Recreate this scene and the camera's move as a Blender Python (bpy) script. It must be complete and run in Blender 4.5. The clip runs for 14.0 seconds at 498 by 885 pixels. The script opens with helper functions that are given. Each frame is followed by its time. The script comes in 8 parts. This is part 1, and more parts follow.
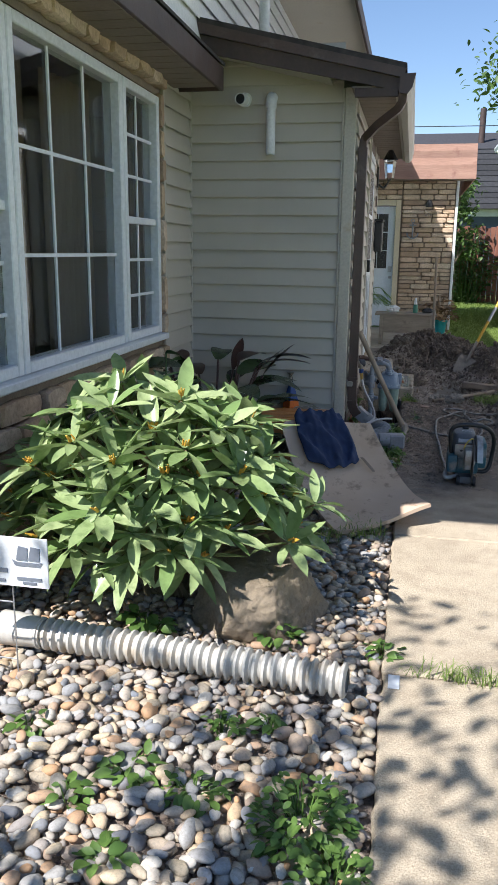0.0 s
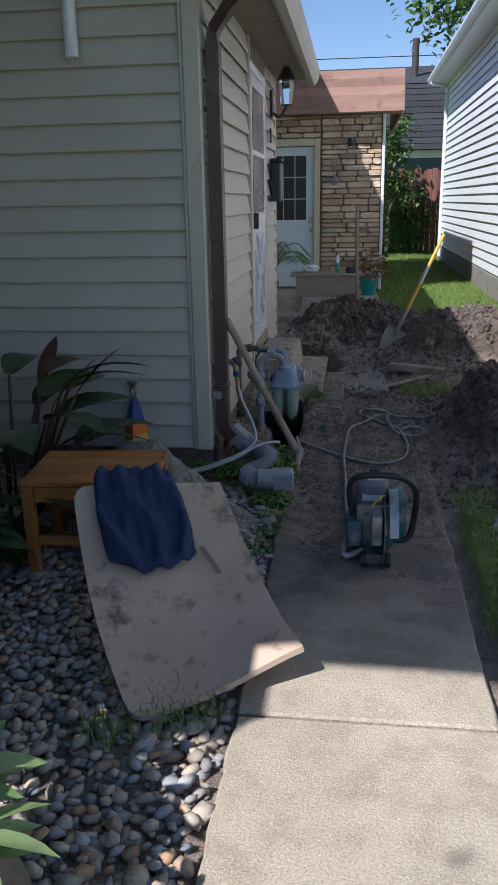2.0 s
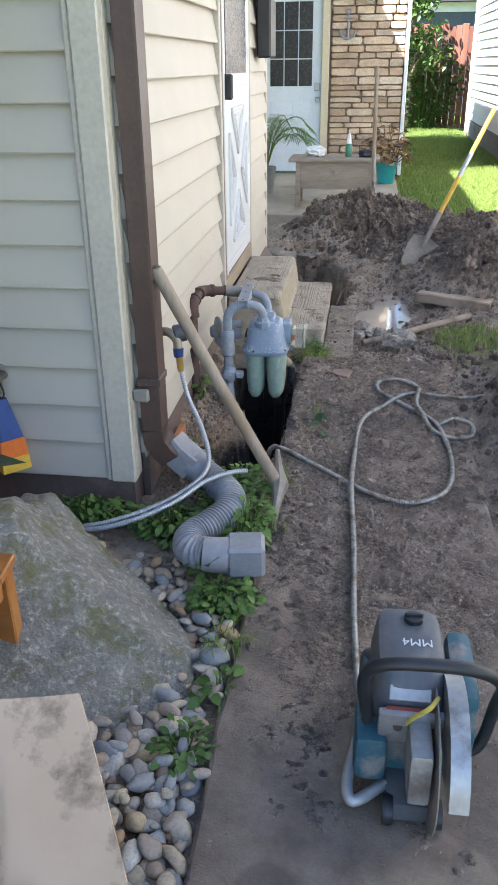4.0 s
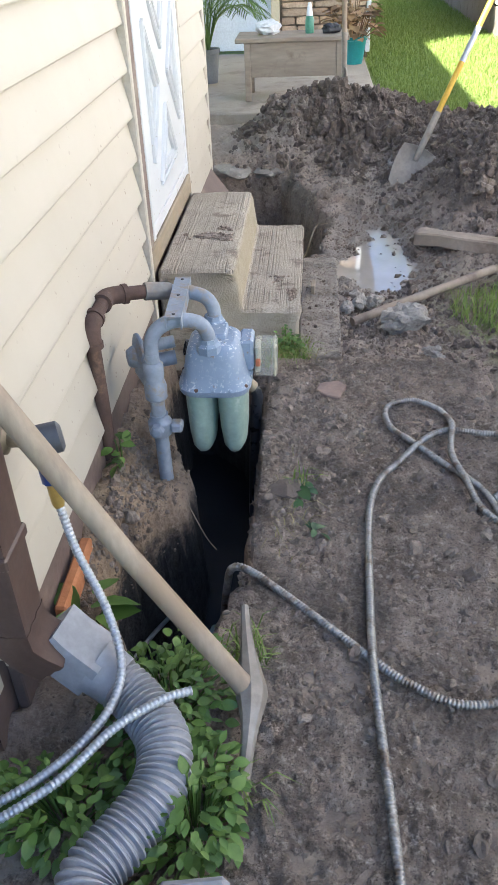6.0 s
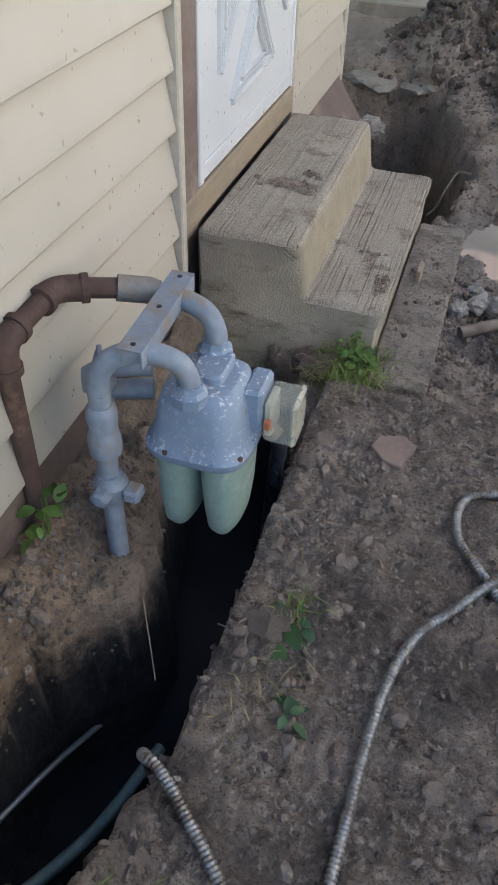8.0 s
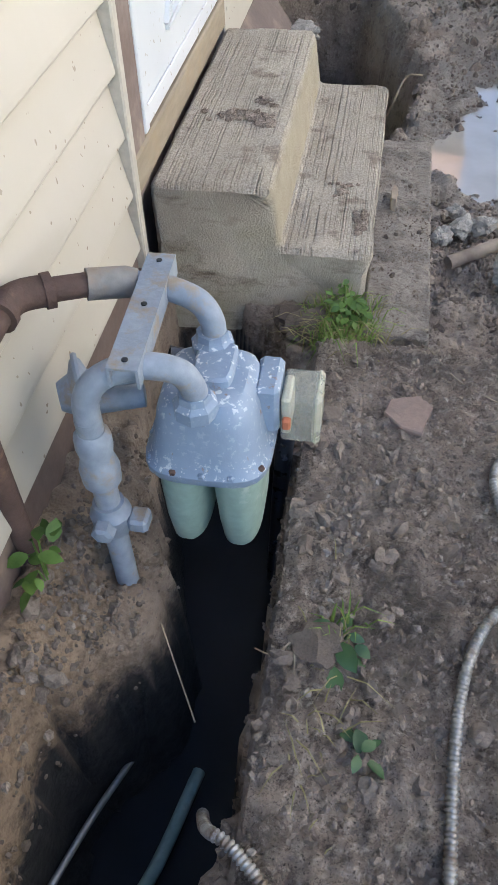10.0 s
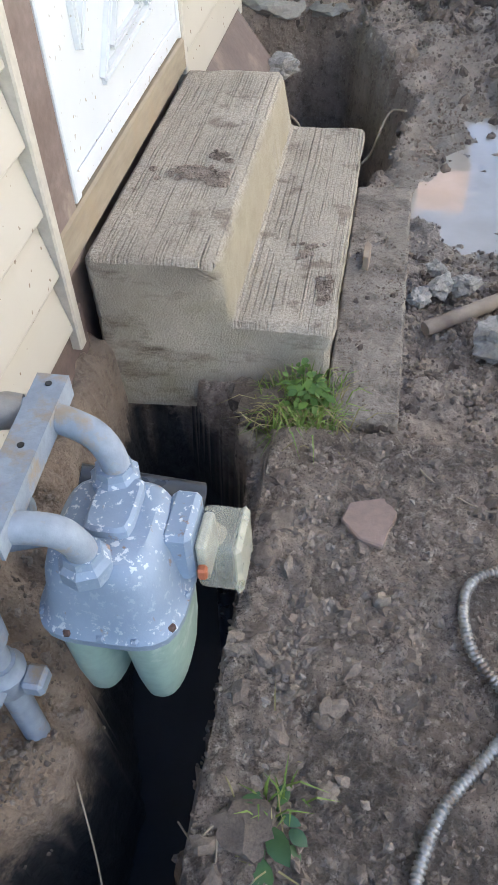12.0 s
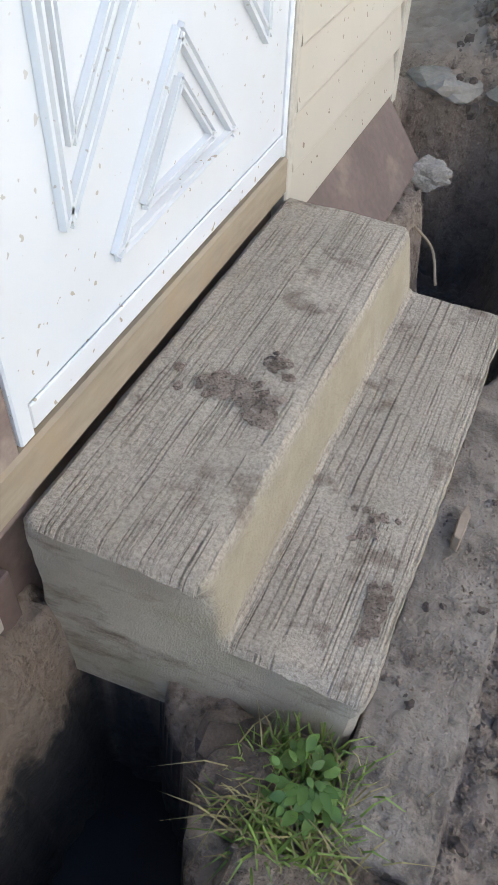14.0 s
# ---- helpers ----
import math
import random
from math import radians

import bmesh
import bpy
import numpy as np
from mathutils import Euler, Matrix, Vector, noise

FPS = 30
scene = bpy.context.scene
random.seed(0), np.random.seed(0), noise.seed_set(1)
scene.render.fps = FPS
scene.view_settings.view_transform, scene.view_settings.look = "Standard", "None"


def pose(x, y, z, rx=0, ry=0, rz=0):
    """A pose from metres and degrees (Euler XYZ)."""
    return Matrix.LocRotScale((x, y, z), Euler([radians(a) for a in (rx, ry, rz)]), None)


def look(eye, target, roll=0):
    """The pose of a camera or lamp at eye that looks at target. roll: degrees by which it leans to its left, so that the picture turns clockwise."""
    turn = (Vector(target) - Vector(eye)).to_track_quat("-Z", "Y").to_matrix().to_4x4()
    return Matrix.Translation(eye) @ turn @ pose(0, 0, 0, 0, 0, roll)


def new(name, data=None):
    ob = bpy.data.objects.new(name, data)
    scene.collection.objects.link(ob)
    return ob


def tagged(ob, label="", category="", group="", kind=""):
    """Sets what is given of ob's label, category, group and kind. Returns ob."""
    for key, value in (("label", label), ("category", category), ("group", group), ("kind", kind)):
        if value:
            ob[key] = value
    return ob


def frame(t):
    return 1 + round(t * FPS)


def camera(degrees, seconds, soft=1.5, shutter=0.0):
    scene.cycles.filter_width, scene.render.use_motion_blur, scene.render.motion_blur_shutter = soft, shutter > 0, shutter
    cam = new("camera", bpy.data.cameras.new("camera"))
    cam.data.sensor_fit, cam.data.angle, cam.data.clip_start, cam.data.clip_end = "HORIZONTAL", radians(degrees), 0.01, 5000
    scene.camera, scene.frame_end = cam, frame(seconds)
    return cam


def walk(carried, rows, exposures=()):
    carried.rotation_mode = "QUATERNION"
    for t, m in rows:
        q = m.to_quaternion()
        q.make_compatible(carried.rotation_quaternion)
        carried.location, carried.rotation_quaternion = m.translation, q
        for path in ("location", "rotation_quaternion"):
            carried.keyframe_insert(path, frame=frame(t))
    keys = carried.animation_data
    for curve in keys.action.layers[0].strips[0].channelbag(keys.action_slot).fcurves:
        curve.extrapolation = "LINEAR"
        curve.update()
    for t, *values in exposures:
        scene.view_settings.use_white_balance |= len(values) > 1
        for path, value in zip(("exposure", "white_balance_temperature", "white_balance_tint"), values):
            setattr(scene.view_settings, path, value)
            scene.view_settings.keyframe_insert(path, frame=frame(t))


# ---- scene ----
cam = camera(35.3, 14.0)
METRES, EYE, TILT, LEAN, TURN = 8.0, 1.48, 1.9, 0.0, 11.3
ROWS = [
    (0.0, -0.0061, 0.0012, 0.0, 0.19, -15.69, -0.68),
    (0.5, 0.0051, 0.0556, -0.0026, -2.96, -17.59, 0.46),
    (1.0, 0.0329, 0.1139, 0.0018, -3.3, -17.85, 0.93),
    (1.5, 0.0546, 0.1780, -0.0037, -3.55, -18.04, 0.68),
    (2.0, 0.0828, 0.2458, -0.0073, -3.96, -19.03, 0.88),
    (4.5, 0.1315, 0.5273, -0.0256, -2.67, -31.75, 0.29),
    (5.0, 0.14, 0.5722, -0.0293, -0.35, -35.0, 2.78),
    (5.5, 0.145, 0.6052, -0.0291, -1.82, -35.18, 2.68),
    (6.0, 0.1423, 0.6547, -0.0333, -7.36, -35.76, 1.9),
    (6.5, 0.1411, 0.6741, -0.0303, -8.55, -35.84, 0.57),
    (7.0, 0.1527, 0.6984, -0.0405, -2.47, -36.21, 0.4),
    (7.5, 0.1789, 0.7373, -0.045, 6.24, -38.31, -1.18),
    (8.0, 0.181, 0.7625, -0.0521, 6.31, -43.08, -1.28),
    (10.5, 0.1607, 0.7949, -0.0585, -3.01, -48.91, 1.41),
    (11.0, 0.1599, 0.7959, -0.0566, -2.53, -48.79, 0.81),
    (11.5, 0.1658, 0.8026, -0.0579, -2.85, -48.69, 0.5),
    (12.0, 0.1836, 0.8283, -0.0612, -1.64, -48.28, 2.43),
    (12.5, 0.2008, 0.8578, -0.0584, -1.19, -48.35, 2.24),
    (13.0, 0.2039, 0.8967, -0.066, -2.31, -48.53, 1.93),
    (13.5, 0.1972, 0.926, -0.0673, -1.29, -48.64, 0.31),
    (14.0, 0.1951, 0.9346, -0.0674, 12.97, -48.68, -1.31),
]
EXPOSURES = [(0.0, 0.88, 5950, 12), (2.0, 0.48, 5550, 14), (4.4, 2.68, 6200, 13), (5.5, 2.76, 6250, 13), (6.5, 2.7, 6150, 14), (8.0, 2.12, 6150, 13), (11.0, 2.92, 6200, 12), (12.5, 2.82, 6100, 12), (13.5, 2.92, 6050, 12), (14.0, 2.58, 6050, 12)]
walk(cam, [(t, pose(0, 0, EYE, TILT, LEAN, TURN) @ pose(METRES * x, METRES * y, METRES * z, 90 + pitch, roll, yaw)) for t, x, y, z, yaw, pitch, roll in ROWS], EXPOSURES)

# ---- world and sun ----
SUN_X, SUN_Y = 0.53, 0.65          # how far a shadow runs along x and y for each metre of height
_world = bpy.data.worlds.new("sky")
scene.world = _world
_world.use_nodes = True
_nt = _world.node_tree
_sky = _nt.nodes.new("ShaderNodeTexSky")
_sky.sky_type = "NISHITA"
_sky.sun_disc = False
_sky.sun_elevation = math.atan2(1.0, math.hypot(SUN_X, SUN_Y))
_sky.sun_rotation = math.atan2(-SUN_X, -SUN_Y)
_sky.air_density, _sky.dust_density, _sky.ozone_density = 1.0, 0.1, 1.2
_sky.altitude = 400
_nt.links.new(_sky.outputs[0], _nt.nodes["Background"].inputs[0])
_nt.nodes["Background"].inputs[1].default_value = 0.085

_sun = bpy.data.lights.new("sun", "SUN")
_sun.energy, _sun.angle, _sun.color = 5.0, radians(0.55), (1.0, 0.94, 0.84)
_sun_ob = new("sun", _sun)
_sun_ob.matrix_world = look((-10 * SUN_X, -10 * SUN_Y, 10.0), (0, 0, 0))

# ---- mesh helpers ----


def thing(name, at=(0, 0, 0), label="", category="", group="", kind=""):
    """An Empty at a thing's base."""
    ob = new(name)
    ob.empty_display_size = 0.1
    ob.location = at
    return tagged(ob, label, category, group, kind)


def link_mesh(name, me, parent=None, label=""):
    ob = new(name, me)
    if parent is not None:
        ob.parent = parent
        top = parent
        m = Matrix.Identity(4)
        while top is not None:
            m = Matrix.LocRotScale(top.location, top.rotation_euler, top.scale) @ m if top.parent is None else m
            top = top.parent
        if parent.parent is None:
            ob.matrix_parent_inverse = m.inverted()
    if label:
        ob["label"] = label
    return ob


def part(name, bm, material, parent=None, label="", smooth=None):
    """Links a bmesh, drawn in world places, as one mesh object under a thing or a part."""
    me = bpy.data.meshes.new(name)
    bmesh.ops.recalc_face_normals(bm, faces=bm.faces)
    bm.to_mesh(me)
    bm.free()
    me.materials.append(material)
    if smooth is not None:
        me.shade_smooth()
        if smooth > 0:
            me.set_sharp_from_angle(angle=radians(smooth))
    return link_mesh(name, me, parent, label)


def box(x0, x1, y0, y1, z0, z1, bevel=0.0, bm=None, turn=None, segs=1):
    bm = bm or bmesh.new()
    made = bmesh.ops.create_cube(bm, size=1.0)["verts"]
    c = Vector(((x0 + x1) / 2, (y0 + y1) / 2, (z0 + z1) / 2))
    for v in made:
        v.co = Vector((v.co.x * (x1 - x0), v.co.y * (y1 - y0), v.co.z * (z1 - z0)))
        v.co = (turn @ v.co if turn else v.co) + c
    if bevel:
        edges = list({e for v in made for e in v.link_edges})
        bmesh.ops.bevel(bm, geom=edges, offset=bevel, segments=segs, profile=0.6, affect="EDGES")
    return bm


def prism(outline, axis, a, b, bm=None):
    """An outline of (u, v) drawn out along an axis from a to b; u, v are the other two axes in order."""
    bm = bm or bmesh.new()
    put = {"x": lambda u, v, w: (w, u, v), "y": lambda u, v, w: (u, w, v), "z": lambda u, v, w: (u, v, w)}[axis]
    lo = [bm.verts.new(put(u, v, a)) for u, v in outline]
    hi = [bm.verts.new(put(u, v, b)) for u, v in outline]
    n = len(outline)
    bm.faces.new(lo), bm.faces.new(hi[::-1])
    for i in range(n):
        bm.faces.new((lo[i], hi[i], hi[(i + 1) % n], lo[(i + 1) % n]))
    return bm


def smooth_line(points, per=8):
    """A Catmull-Rom line through points."""
    p = [Vector(q) for q in points]
    p = [p[0] * 2 - p[1]] + p + [p[-1] * 2 - p[-2]]
    out = []
    for i in range(1, len(p) - 2):
        for k in range(per):
            t = k / per
            a, b, c, d = p[i - 1], p[i], p[i + 1], p[i + 2]
            out.append(0.5 * ((2 * b) + (c - a) * t + (2 * a - 5 * b + 4 * c - d) * t * t + (3 * b - a - 3 * c + d) * t ** 3))
    return out + [p[-2]]


def tube(points, radius, seg=12, bm=None, cap=True, inner=0.0):
    """A round bar along points. radius: a number, or one for each point. inner: wall thickness of an open pipe."""
    bm = bm or bmesh.new()
    pts = [Vector(q) for q in points]
    rad = radius if isinstance(radius, (list, tuple)) else [radius] * len(pts)
    if inner:
        pts = pts + pts[::-1]
        rad = list(rad) + [r - inner for r in rad[::-1]]
    half = len(pts) // 2
    rings, up = [], None
    for i, q in enumerate(pts):
        j = i
        if inner and i >= half:
            j = len(pts) - 1 - i
        src = pts[:half] if inner else pts
        t = (src[min(j + 1, len(src) - 1)] - src[max(j - 1, 0)]).normalized()
        if up is None:
            up = Vector((0, 0, 1)) if abs(t.z) < 0.9 else Vector((1, 0, 0))
        up = (up - t * up.dot(t)).normalized()
        side = t.cross(up)
        rings.append([bm.verts.new(q + (up * math.cos(k * math.tau / seg) + side * math.sin(k * math.tau / seg)) * rad[i]) for k in range(seg)])
    for a, b in zip(rings, rings[1:]):
        for k in range(seg):
            bm.faces.new((a[k], a[(k + 1) % seg], b[(k + 1) % seg], b[k]))
    if inner:
        a, b = rings[-1], rings[0]
        for k in range(seg):
            bm.faces.new((a[k], a[(k + 1) % seg], b[(k + 1) % seg], b[k]))
    elif cap:
        bm.faces.new(rings[0][::-1]), bm.faces.new(rings[-1])
    return bm


def lathe(profile, at, seg=20, bm=None, axis=(0, 0, 1)):
    """A profile of (radius, height) turned about an axis at a place."""
    bm = bm or bmesh.new()
    q = Vector((0, 0, 1)).rotation_difference(Vector(axis).normalized())
    rings = []
    for r, h in profile:
        rings.append([bm.verts.new(Vector(at) + q @ Vector((r * math.cos(k * math.tau / seg), r * math.sin(k * math.tau / seg), h))) for k in range(seg)])
    for a, b in zip(rings, rings[1:]):
        for k in range(seg):
            bm.faces.new((a[k], a[(k + 1) % seg], b[(k + 1) % seg], b[k]))
    bm.faces.new(rings[0][::-1]), bm.faces.new(rings[-1])
    return bm


def lump(at, size, rough=0.2, scale=1.5, sub=3, seed=0, turn=0.0, bm=None, flat=0.0):
    """A stone: a ball pushed in and out by noise. flat: how strongly it is cut by planes."""
    bm = bm or bmesh.new()
    made = bmesh.ops.create_icosphere(bm, subdivisions=sub, radius=1.0)["verts"]
    rnd = random.Random(seed)
    cuts = [(Vector((rnd.gauss(0, 1), rnd.gauss(0, 1), rnd.gauss(0, 1))).normalized(), rnd.uniform(0.55, 0.85)) for _ in range(9)]
    m = Matrix.Rotation(turn, 3, "Z")
    for v in made:
        p = v.co.copy()
        for n, d in cuts:
            over = p.dot(n) - d
            if over > 0:
                p -= n * over * flat
        p *= 1 + rough * noise.noise(p * scale + Vector((seed * 3.1, 0, 0))) + rough * 0.35 * noise.noise(p * scale * 3.2 + Vector((0, seed * 1.7, 0))) + rough * 0.22 * noise.noise(p * scale * 8.0 + Vector((0, 0, seed))) + rough * 0.10 * noise.noise(p * scale * 19.0)
        v.co = m @ Vector((p.x * size[0], p.y * size[1], p.z * size[2])) + Vector(at)
    return bm


def mesh_of(name, verts, faces, material, smooth=False):
    me = bpy.data.meshes.new(name)
    me.from_pydata(verts, [], faces)
    me.materials.append(material)
    if smooth:
        me.shade_smooth()
    return me


def joined(name, pieces, material, smooth=False):
    """One mesh of many (verts n x 3, faces m x k) pieces."""
    vs, fs, n = [], [], 0
    for v, f in pieces:
        vs.append(v)
        fs.append(np.asarray(f) + n)
        n += len(v)
    return mesh_of(name, np.concatenate(vs).tolist(), [row for f in fs for row in f.tolist()], material, smooth)

# ---- materials ----


class Nodes:
    """A material's nodes, with short ways to add and join them."""

    def __init__(self, name):
        self.mat = bpy.data.materials.new(name)
        self.mat.use_nodes = True
        self.t = self.mat.node_tree
        self.b = self.t.nodes["Principled BSDF"]
        self.geo = self.t.nodes.new("ShaderNodeNewGeometry")
        self.pos = self.geo.outputs["Position"]

    def add(self, kind, **inputs):
        n = self.t.nodes.new("ShaderNode" + kind)
        for k, v in inputs.items():
            self.put(n, k.replace("_", " "), v)
        return n

    def put(self, n, key, v):
        if isinstance(v, bpy.types.NodeSocket):
            self.t.links.new(v, n.inputs[key])
        else:
            n.inputs[key].default_value = v

    def noise(self, scale, detail=4.0, rough=0.55, vec=None, stretch=None):
        vec = vec or self.pos
        if stretch:
            mp = self.add("Mapping")
            mp.inputs["Scale"].default_value = stretch
            self.t.links.new(vec, mp.inputs["Vector"])
            vec = mp.outputs[0]
        n = self.add("TexNoise", Scale=scale, Detail=detail, Roughness=rough)
        self.t.links.new(vec, n.inputs["Vector"])
        return n.outputs["Fac"]

    def ramp(self, fac, lo, hi):
        n = self.t.nodes.new("ShaderNodeMapRange")
        self.t.links.new(fac, n.inputs["Value"])
        n.inputs["From Min"].default_value, n.inputs["From Max"].default_value = lo, hi
        return n.outputs[0]

    def mix(self, fac, a, b, blend="MIX"):
        n = self.t.nodes.new("ShaderNodeMix")
        n.data_type, n.blend_type = "RGBA", blend
        for key, v in ((0, fac), (6, a), (7, b)):
            if isinstance(v, bpy.types.NodeSocket):
                self.t.links.new(v, n.inputs[key])
            else:
                n.inputs[key].default_value = (*v, 1.0) if isinstance(v, tuple) else v
        return n.outputs[2]

    def maths(self, op, a, b=0.0):
        n = self.t.nodes.new("ShaderNodeMath")
        n.operation = op
        for k, v in ((0, a), (1, b)):
            if isinstance(v, bpy.types.NodeSocket):
                self.t.links.new(v, n.inputs[k])
            else:
                n.inputs[k].default_value = v
        return n.outputs[0]

    def bump(self, height, strength=0.5, distance=0.01, onto=None):
        n = self.add("Bump", Strength=strength, Distance=distance, Height=height)
        if onto:
            self.t.links.new(onto, n.inputs["Normal"])
        return n.outputs[0]

    def attr(self, name):
        n = self.t.nodes.new("ShaderNodeAttribute")
        n.attribute_name = name
        return n.outputs["Fac"]

    def random(self):
        return self.t.nodes.new("ShaderNodeObjectInfo").outputs["Random"]

    def island(self):
        return self.geo.outputs["Random Per Island"]

    def vary(self, colour, rnd, amount):
        """Lighter or darker by a random number."""
        hsv = self.add("HueSaturation", Color=colour)
        v = self.maths("ADD", self.maths("MULTIPLY", rnd, 2 * amount), 1 - amount)
        self.t.links.new(v, hsv.inputs["Value"])
        return hsv.outputs[0]

    def done(self, colour, rough=0.7, metal=0.0, normal=None, spec=0.5):
        self.put(self.b, "Base Color", (*colour, 1.0) if isinstance(colour, tuple) else colour)
        self.put(self.b, "Roughness", rough)
        self.put(self.b, "Metallic", metal)
        self.put(self.b, "Specular IOR Level", spec)
        if normal:
            self.t.links.new(normal, self.b.inputs["Normal"])
        return self.mat


def surf(name, c1, c2, scale=8.0, rough=0.6, bump=0.3, grain=60.0, dist=0.004, metal=0.0, stain=None, stain_scale=3.0, stain_at=0.55, rnd=0.0, isl=0.0, stretch=None, spec=0.5):
    n = Nodes(name)
    col = n.mix(n.ramp(n.noise(scale, stretch=stretch), 0.3, 0.7), c1, c2)
    col = n.mix(n.ramp(n.noise(grain, 3.0, stretch=stretch), 0.2, 1.6), col, tuple(v * 0.45 for v in c1))
    if stain:
        col = n.mix(n.ramp(n.noise(stain_scale, 6.0, 0.65), stain_at, stain_at + 0.13), col, stain)
    if rnd:
        col = n.vary(col, n.random(), rnd)
    if isl:
        col = n.vary(col, n.island(), isl)
    r = n.maths("ADD", n.maths("MULTIPLY", n.noise(scale * 2), 0.3), rough - 0.15)
    return n.done(col, r, metal, n.bump(n.noise(grain, 5.0, 0.65, stretch=stretch), bump, dist), spec)


def siding_mat():
    n = Nodes("siding")
    col = n.mix(n.ramp(n.noise(2.0), 0.3, 0.7), (0.45, 0.41, 0.34), (0.50, 0.455, 0.385))
    # splashes of mud, thicker low down where the digging was
    sep = n.add("SeparateXYZ", Vector=n.pos)
    low = n.ramp(sep.outputs["Z"], 1.3, 0.15)
    spots = n.ramp(n.noise(52.0, 2.0, 0.4), 0.715, 0.73)
    east = n.ramp(sep.outputs["Y"], 6.6, 7.6)
    col = n.mix(n.maths("MULTIPLY", n.maths("MULTIPLY", spots, low), east), col, (0.16, 0.10, 0.055))
    streak = n.ramp(n.noise(6.0, 5.0, 0.6, stretch=(1, 1, 0.15)), 0.5, 0.85)
    col = n.mix(n.maths("MULTIPLY", streak, 0.3), col, (0.42, 0.37, 0.28))
    return n.done(col, 0.45, 0.0, n.bump(n.noise(90.0, 3.0, stretch=(0.2, 0.2, 1.5)), 0.12, 0.002))


def door_mat():
    n = Nodes("door_white")
    col = n.mix(n.ramp(n.noise(3.0), 0.3, 0.7), (0.58, 0.60, 0.62), (0.64, 0.655, 0.67))
    sep = n.add("SeparateXYZ", Vector=n.pos)
    low = n.ramp(sep.outputs["Z"], 1.2, 0.3)
    spots = n.ramp(n.noise(62.0, 2.0, 0.4), 0.70, 0.72)
    return n.done(n.mix(n.maths("MULTIPLY", spots, low), col, (0.30, 0.24, 0.15)), 0.35, 0.0, n.bump(n.noise(30.0), 0.05, 0.002))


def concrete_mat():
    n = Nodes("concrete_walk")
    col = n.mix(n.ramp(n.noise(1.4, 5.0), 0.3, 0.7), (0.43, 0.36, 0.265), (0.53, 0.445, 0.33))
    col = n.mix(n.ramp(n.noise(7.0, 7.0, 0.7), 0.45, 0.75), col, (0.31, 0.25, 0.18))
    col = n.mix(n.ramp(n.noise(150.0, 5.0, 0.75), 0.47, 0.74), col, (0.19, 0.145, 0.092))
    col = n.mix(n.ramp(n.noise(95.0, 4.0, 0.7), 0.56, 0.70), col, (0.62, 0.51, 0.36))
    sep = n.add("SeparateXYZ", Vector=n.pos)
    # trodden mud beyond the saw, with a ragged edge
    edge = n.maths("ADD", sep.outputs["Y"], n.maths("MULTIPLY", n.noise(2.6, 5.0, 0.6), 1.6))
    mud = n.ramp(edge, 5.1, 5.8)
    patchy = n.ramp(n.noise(5.0, 6.0, 0.7), 0.32, 0.52)
    mudcol = n.mix(n.ramp(n.noise(9.0, 6.0, 0.7), 0.35, 0.65), (0.19, 0.142, 0.11), (0.33, 0.255, 0.20))
    col = n.mix(n.maths("MULTIPLY", mud, n.maths("ADD", n.maths("MULTIPLY", patchy, 0.35), 0.62)), col, mudcol)
    wet = n.maths("MULTIPLY", n.ramp(n.noise(2.2, 3.0, 0.5), 0.53, 0.56), mud)
    col = n.mix(n.maths("MULTIPLY", wet, 0.45), col, (0.07, 0.055, 0.045))
    r = n.maths("SUBTRACT", 0.9, n.maths("MULTIPLY", wet, 0.35))
    h = n.maths("ADD", n.noise(110.0, 5.0, 0.7), n.maths("MULTIPLY", n.maths("MULTIPLY", n.noise(26.0, 8.0, 0.75), mud), 3.5))
    return n.done(col, r, 0.0, n.bump(h, 0.9, 0.006))


